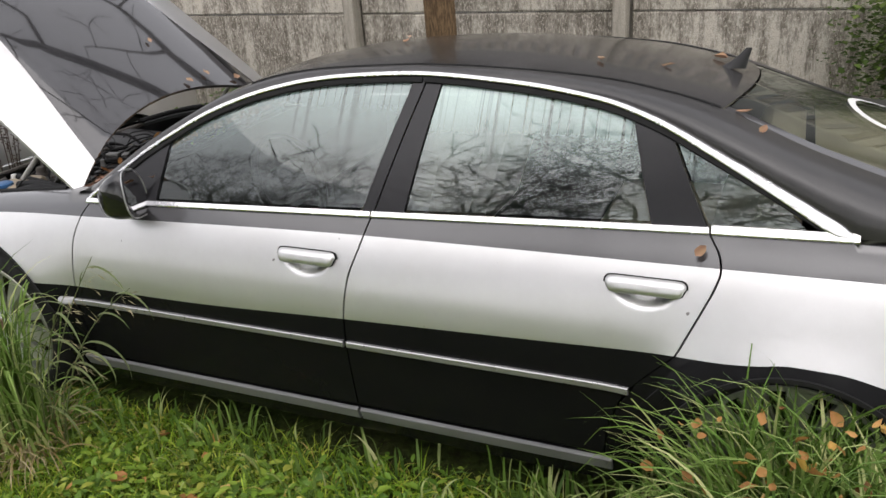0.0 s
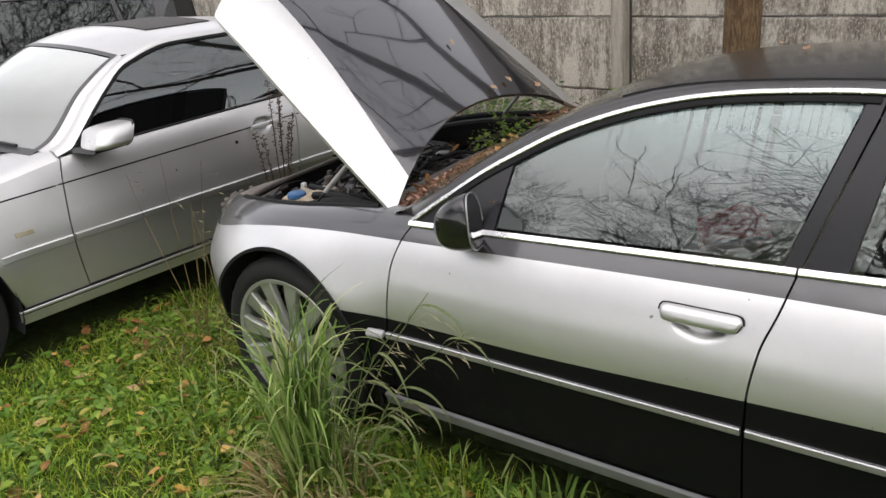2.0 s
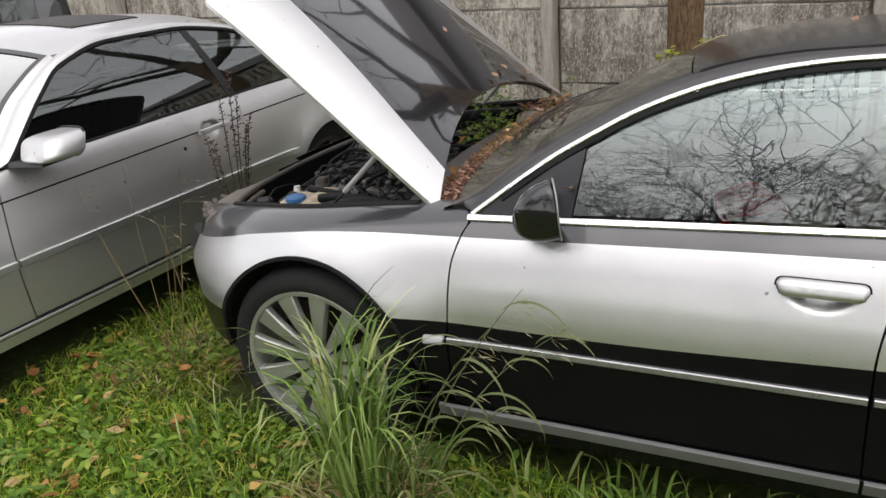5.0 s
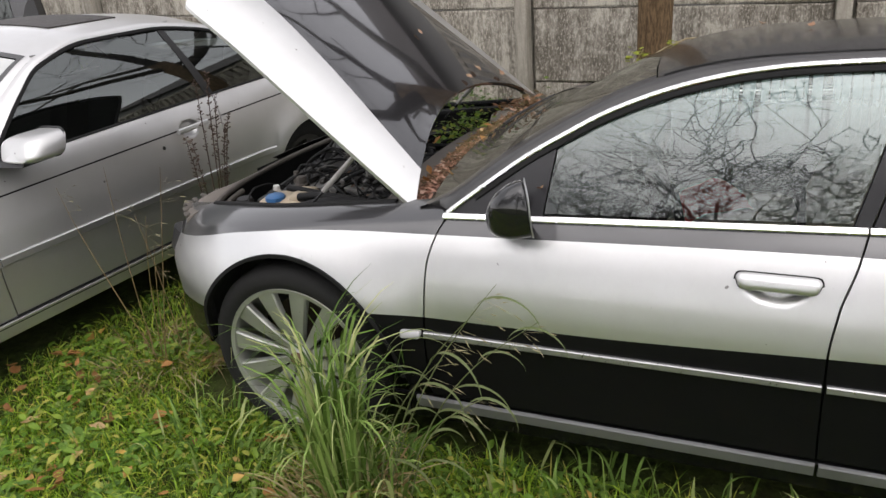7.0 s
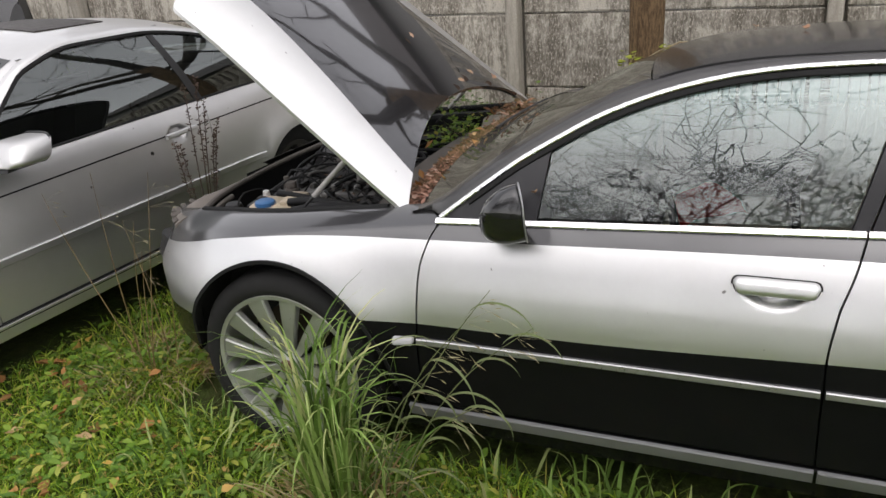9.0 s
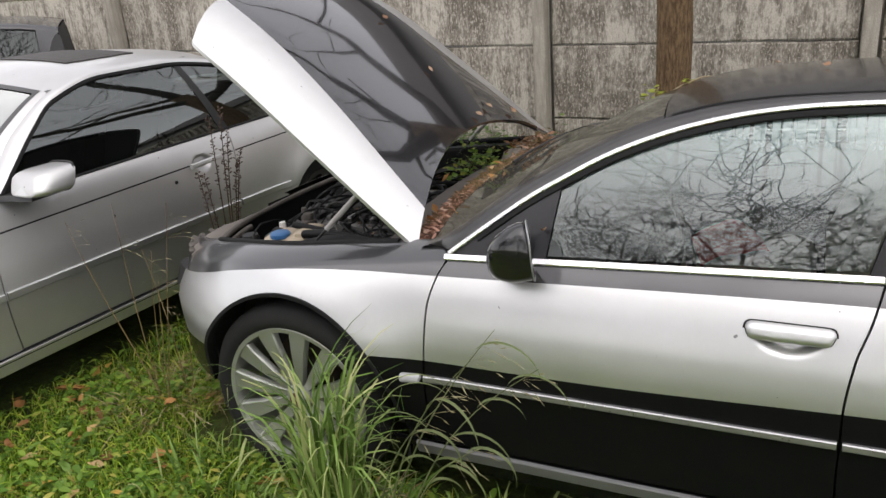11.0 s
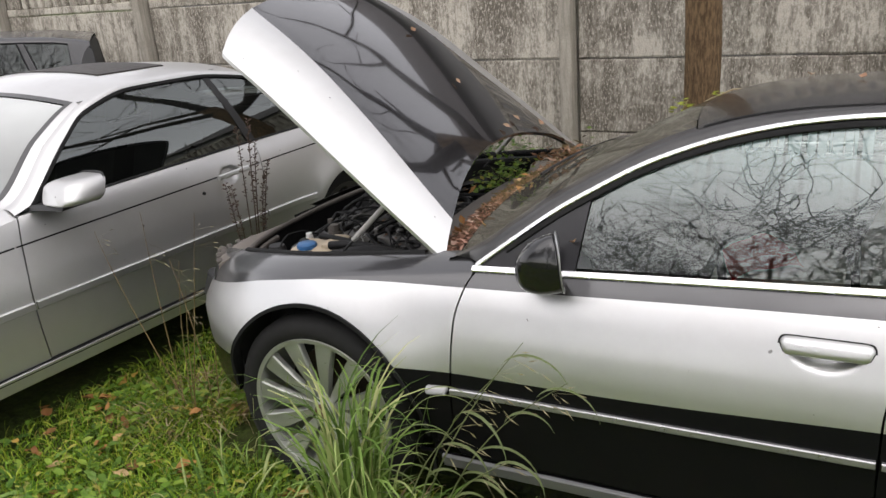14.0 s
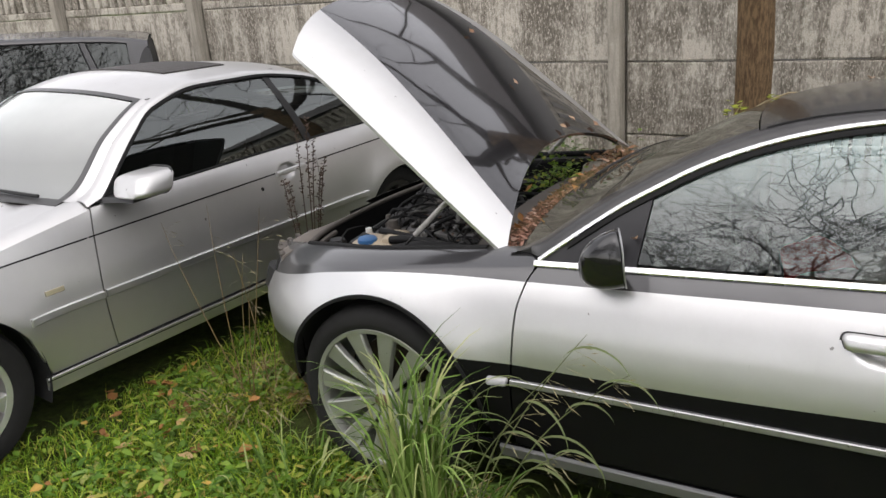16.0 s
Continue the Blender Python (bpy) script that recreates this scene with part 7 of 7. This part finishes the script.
def on_scuttle(r):
    w = -0.93 + 1.85 * r.beta(1.0, 1.35)
    f = 0.40 + 0.52 * r.beta(1.8, 1.4) - 0.25 * max(0.0, -w - 0.4)
    x, y, z = a_skin(A_GLASS, w)
    return x - 0.22 * (1 - f), y, z - 0.022 - 0.070 * (1 - f) + r.uniform(0, 0.016)


litter("leaf_litter", 1700, on_scuttle, 0.017, LITTER_S, "drift of rusty brown leaves along the windscreen foot", 51)
for k in range(9):
    w = rl.uniform(-0.85, 0.95)
    x, y, z = a_skin(A_GLASS, w)
    put_leaf(x - rl.uniform(0, 0.2), y, z - 0.02 + rl.uniform(0, 0.015), rl.uniform(0.025, 0.045), 40, "pale orange leaf in the drift below the windscreen")
litter("corner_litter", 220, lambda r: (r.normal(0.45, 0.05), r.normal(1.47, 0.07), 0.885 + abs(r.normal(0, 0.022))), 0.020, LITTER_S, "heap of brown leaves at the bonnet hinge", 55)
litter("engine_litter", 160, lambda r: (r.uniform(-0.20, 0.38), r.uniform(0.5, 1.40), 0.735 + r.uniform(0, 0.03)), 0.010, LITTER_S, "small brown leaf scraps in the engine bay", 52)
litter("coupe_litter", 60, lambda r: tuple((coupe.matrix_world @ Vector(b_skin(0.66 + r.uniform(-0.08, 0.03), r.uniform(-0.2, 0.9)))) + Vector((0, 0, r.uniform(0.0, 0.02)))), 0.011, LITTER_S, "brown leaf scraps below the coupe's windscreen", 53)


# ---- shrubs, sprigs and trees ----
def bush(name, at, size, n, leaf, mat, label, seed, shape=1.0):
    r = np.random.RandomState(seed)
    plant = thing(name, label, "shrub")
    bms = []
    for k in range(9):
        a = r.uniform(0, 6.28)
        tip = Vector((at[0] + size[0] * 0.5 * math.cos(a) * r.uniform(0.2, 0.9), at[1] + size[1] * 0.5 * math.sin(a) * r.uniform(0.2, 0.9), at[2] + size[2] * r.uniform(0.6, 1.0)))
        bms.append(tube([Vector(at).lerp(tip, f) + Vector((0.03 * math.sin(5 * f + k), 0.03 * math.cos(4 * f), 0)) for f in lin(0, 1, 6)], lambda q: 0.010 * (1.1 - q), 5))
    part("stem", join(*bms), TWIG, plant)
    v, t = [], []
    centres = [(r.uniform(-0.8, 0.8), r.uniform(-0.8, 0.8), r.uniform(0.15, 1.0)) for _ in range(16)]
    for k in range(n):
        c = centres[r.randint(16)]
        p = Vector((at[0] + size[0] / 2 * (c[0] + r.normal(0, 0.2)), at[1] + size[1] / 2 * (c[1] + r.normal(0, 0.2)), at[2] + max(0.02, size[2] * (c[2] + r.normal(0, 0.12)))))
        a, b = r.uniform(0, 6.28), r.uniform(-0.8, 0.5)
        s = leaf * r.uniform(0.5, 1.4)
        d = Vector((math.cos(a) * math.cos(b), math.sin(a) * math.cos(b), math.sin(b))) * s
        e = Vector((-math.sin(a), math.cos(a), r.uniform(-0.4, 0.4))) * s * 0.42
        q = len(v)
        v += [p, p + d * 0.45 + e, p + d, p + d * 0.45 - e, p + d * 0.5 + Vector((0, 0, -0.1 * s))]
        t += [(q, q + 1, q + 4), (q + 1, q + 2, q + 4), (q + 2, q + 3, q + 4), (q + 3, q, q + 4)]
    o = fast_mesh("foliage", v, t, mat)
    o.parent = plant
    return plant


bush("green_shrub", (3.75, 3.15, 0.0), (1.3, 0.8, 1.35), 6500, 0.036, IVY, "dark green leafy shrub against the fence", 61)
bush("green_shrub", (0.26, 2.45, 0.0), (0.4, 0.5, 0.66), 800, 0.032, IVY, "dark green bramble between the car and the fence", 62)
bush("bay_weed", (0.21, 1.36, 0.74), (0.34, 0.34, 0.15), 420, 0.026, HERB, "green weeds rooted in leaves inside the open engine bay", 64)
bush("green_shrub", (-0.35, 2.35, 0.0), (0.9, 0.8, 0.70), 2300, 0.030, IVY, "green weeds growing between the cars and the fence", 63)


def sprig(pts, clumps, seed, label):
    """A thin twig through pts with small leaves in clumps (share of its length, number, reach)."""
    r = random.Random(seed)
    plant = thing("leafy_sprig", label, "sprig")
    pts = [Vector(p) for p in pts]
    fine = []
    for a, b in zip(pts, pts[1:]):
        fine += [a.lerp(b, f) for f in (0.0, 0.25, 0.5, 0.75)]
    fine.append(pts[-1])
    part("stem", tube(fine, lambda q: 0.0055 * (1.1 - q * 0.6), 6), STRAW, plant)
    for f, n, reach in clumps:
        for k in range(n):
            p = fine[int(f * (len(fine) - 1))] + Vector((r.uniform(-1, 1), r.uniform(-1, 1), r.uniform(-0.5, 1))) * reach
            a, s = r.uniform(0, 6.28), r.uniform(0.025, 0.042)
            d = Vector((math.cos(a), math.sin(a), r.uniform(-0.4, 0.4))) * s
            e = Vector((-math.sin(a), math.cos(a), r.uniform(-0.4, 0.4))) * s * 0.36
            bm = bmesh.new()
            q = [bm.verts.new(c) for c in (p, p + d * 0.35 + e, p + d * 0.7 + e * 0.7, p + d, p + d * 0.7 - e * 0.7, p + d * 0.35 - e, p + d * 0.5 - Vector((0, 0, 0.12 * s)))]
            for i in range(6):
                bm.faces.new((q[i], q[(i + 1) % 6], q[6]))
            part("leaf", bm, SPRIG, plant)


sprig([(0.90, 1.78, 0.98), (0.96, 1.76, 1.06), (1.02, 1.75, 1.10), (1.11, 1.75, 1.140), (1.21, 1.75, 1.143)], [(0.68, 9, 0.022)], 71, "bare curved twig with a few yellow leaves behind the car")
sprig([(0.86, 1.80, 0.92), (0.88, 1.78, 1.02), (0.92, 1.77, 1.09)], [(0.75, 14, 0.045), (0.95, 6, 0.025)], 72, "yellow-green sprig behind the windscreen pillar")


def tree(name, at, height, trunk_r, fork, seed, label, mat, levels=4, spread=1.0, sides=6, kids=(4, 6), lean=(0, 0), limbs_n=5, rise=(0.5, 1.0)):
    """A bare tree: trunk, limbs and twigs."""
    r = random.Random(seed)
    plant = thing(name, label, "tree")
    limbs, twigs = [], []

    def grow(p, d, length, rad, level):
        n = 7 if level < 2 else 5
        pts, q, w = [p.copy()], p.copy(), d.copy()
        for i in range(n):
            w = (w + Vector((r.gauss(0, 0.16), r.gauss(0, 0.16), r.gauss(0, 0.12) + (0.05 if level else 0.0)))).normalized()
            q = q + w * (length / n)
            pts.append(q.copy())
        (limbs if level < 2 else twigs).append((pts, rad, level))
        if level >= levels:
            return
        m = r.randint(*kids)
        for k in range(m):
            f = 0.25 + 0.75 * (k + r.random()) / m
            j = min(n - 1, int(f * n))
            b = pts[j].lerp(pts[j + 1], f * n - j)
            side = Vector((r.gauss(0, 1), r.gauss(0, 1), r.gauss(0.15, 0.5)))
            t = (pts[j + 1] - pts[j]).normalized()
            side = (side - t * side.dot(t)).normalized()
            nd = (t * r.uniform(0.35, 0.8) + side * spread * r.uniform(0.6, 1.0)).normalized()
            grow(b, nd, length * r.uniform(0.45, 0.72), rad * (1 - 0.55 * f) * r.uniform(0.45, 0.65), level + 1)

    base = Vector((at[0], at[1], -0.08))
    top = Vector((at[0] + lean[0] * fork, at[1] + lean[1] * fork, fork))
    trunk = [base.lerp(top, f) + Vector((0.025 * math.sin(4 * f + seed), 0.02 * math.cos(3 * f), 0)) for f in lin(0, 1, 12)]
    bm = tube(trunk, lambda q: trunk_r * (1.0 + 0.35 * max(0, 0.12 - q) / 0.12 - 0.22 * q), 18)
    for v in bm.verts:
        v.co += Vector((noise.noise(v.co * 9), noise.noise(v.co * 9 + Vector((7, 0, 0))), 0)) * trunk_r * 0.10
    part("trunk", bm, mat, plant, "ridged brown trunk")
    for k in range(limbs_n):
        a = 6.28 * k / limbs_n + r.uniform(-0.4, 0.4)
        d = Vector((math.cos(a) * spread, math.sin(a) * spread, r.uniform(*rise))).normalized()
        grow(trunk[-1 - (k % 3)], d, (height - fork) * r.uniform(0.7, 1.0), trunk_r * r.uniform(0.50, 0.68), 1)
    for nm, group in (("limbs", limbs), ("twigs", twigs)):
        v, t = [], []
        for pts, rad, level in group:
            sd = 7 if level < 2 else (4 if level == 2 else 3)
            b = len(v)
            for i, p in enumerate(pts):
                f = i / (len(pts) - 1)
                w = (pts[min(i + 1, len(pts) - 1)] - pts[max(i - 1, 0)]).normalized()
                o = w.orthogonal().normalized()
                c = w.cross(o)
                rr = max(0.0065, rad * (1 - 0.75 * f))
                for k in range(sd):
                    a = 6.2832 * k / sd
                    v.append(p + o * rr * math.cos(a) + c * rr * math.sin(a))
            for i in range(len(pts) - 1):
                for k in range(sd):
                    a0, a1 = b + i * sd + k, b + i * sd + (k + 1) % sd
                    t += [(a0, a1, a1 + sd), (a0, a1 + sd, a0 + sd)]
        o = fast_mesh(nm, v, t, TWIG, True)
        o.parent = plant
    return plant


tree("bare_tree", (0.745, 2.98), 6.5, 0.112, 2.7, 7, "brown-barked bare tree growing by the fence", BARK, 4, 1.1, kids=(3, 4), lean=(0.02, 0.0))
for k, (x, y, h) in enumerate(((1.2, -8.8, 6.9), (-3.6, -9.0, 7.2), (-8.4, -9.4, 7.4), (6.0, -9.2, 7.0), (11.0, -9.4, 7.2))):
    tree("orchard_tree", (x, y), h, 0.13, 1.7, 100 + k, "bare orchard tree with spreading branches", TWIG, 5, 0.95, kids=(4, 6), limbs_n=6, rise=(0.25, 1.0))


# a house stands beyond the fence, hidden but for its mirror image in the paint
house = thing("house", "dark-roofed grey house standing beyond the fence", "house", pose(2.0, 13.0, 0))
part("wall", box(24.0, 7.4, 5.2, (0, 0, 2.6), 0.02), RENDER_FAR, house)
roof_bm = bmesh.new()
vs = [roof_bm.verts.new(p) for p in ((-12.5, -4.1, 5.0), (12.5, -4.1, 5.0), (12.5, 0, 8.2), (-12.5, 0, 8.2), (12.5, 4.1, 5.0), (-12.5, 4.1, 5.0))]
for f in ((0, 1, 2, 3), (3, 2, 4, 5), (0, 3, 5), (1, 4, 2)):
    roof_bm.faces.new([vs[i] for i in f])
part("roof", roof_bm, ROOF_FAR, house, "dark tiled roof")


# an unseen hedge added behind the camera, to close the horizon in reflections
def hedge(x0, x1, y, h, seed):
    r = np.random.RandomState(seed)
    n = 9000
    x = r.uniform(x0, x1, n)
    yy = y + r.normal(0, 0.28, n)
    z = r.uniform(0, 1, n) ** 0.8 * (h + 0.25 * np.sin(x * 1.7) + 0.2 * np.sin(x * 0.6))
    a = r.uniform(0, 6.28, n)
    s = r.uniform(0.06, 0.16, n)
    p = np.stack([x, yy, z], 1)
    d = np.stack([np.cos(a), np.sin(a), r.uniform(-0.6, 0.6, n)], 1) * s[:, None]
    e = np.stack([-np.sin(a), np.cos(a), r.uniform(-0.6, 0.6, n)], 1) * (s * 0.5)[:, None]
    v = np.stack([p, p + d * 0.5 + e, p + d, p + d * 0.5 - e], 1).reshape(-1, 3)
    t = (np.arange(n)[:, None, None] * 4 + np.array([(0, 1, 2), (0, 2, 3)])[None]).reshape(-1, 3)
    return tagged(fast_mesh("hedge", v, t, IVY), "unseen dark green hedge added behind the camera for the reflections", "hedge", "", "stuff")


hedge(-20, 20, -16.5, 3.3, 81)
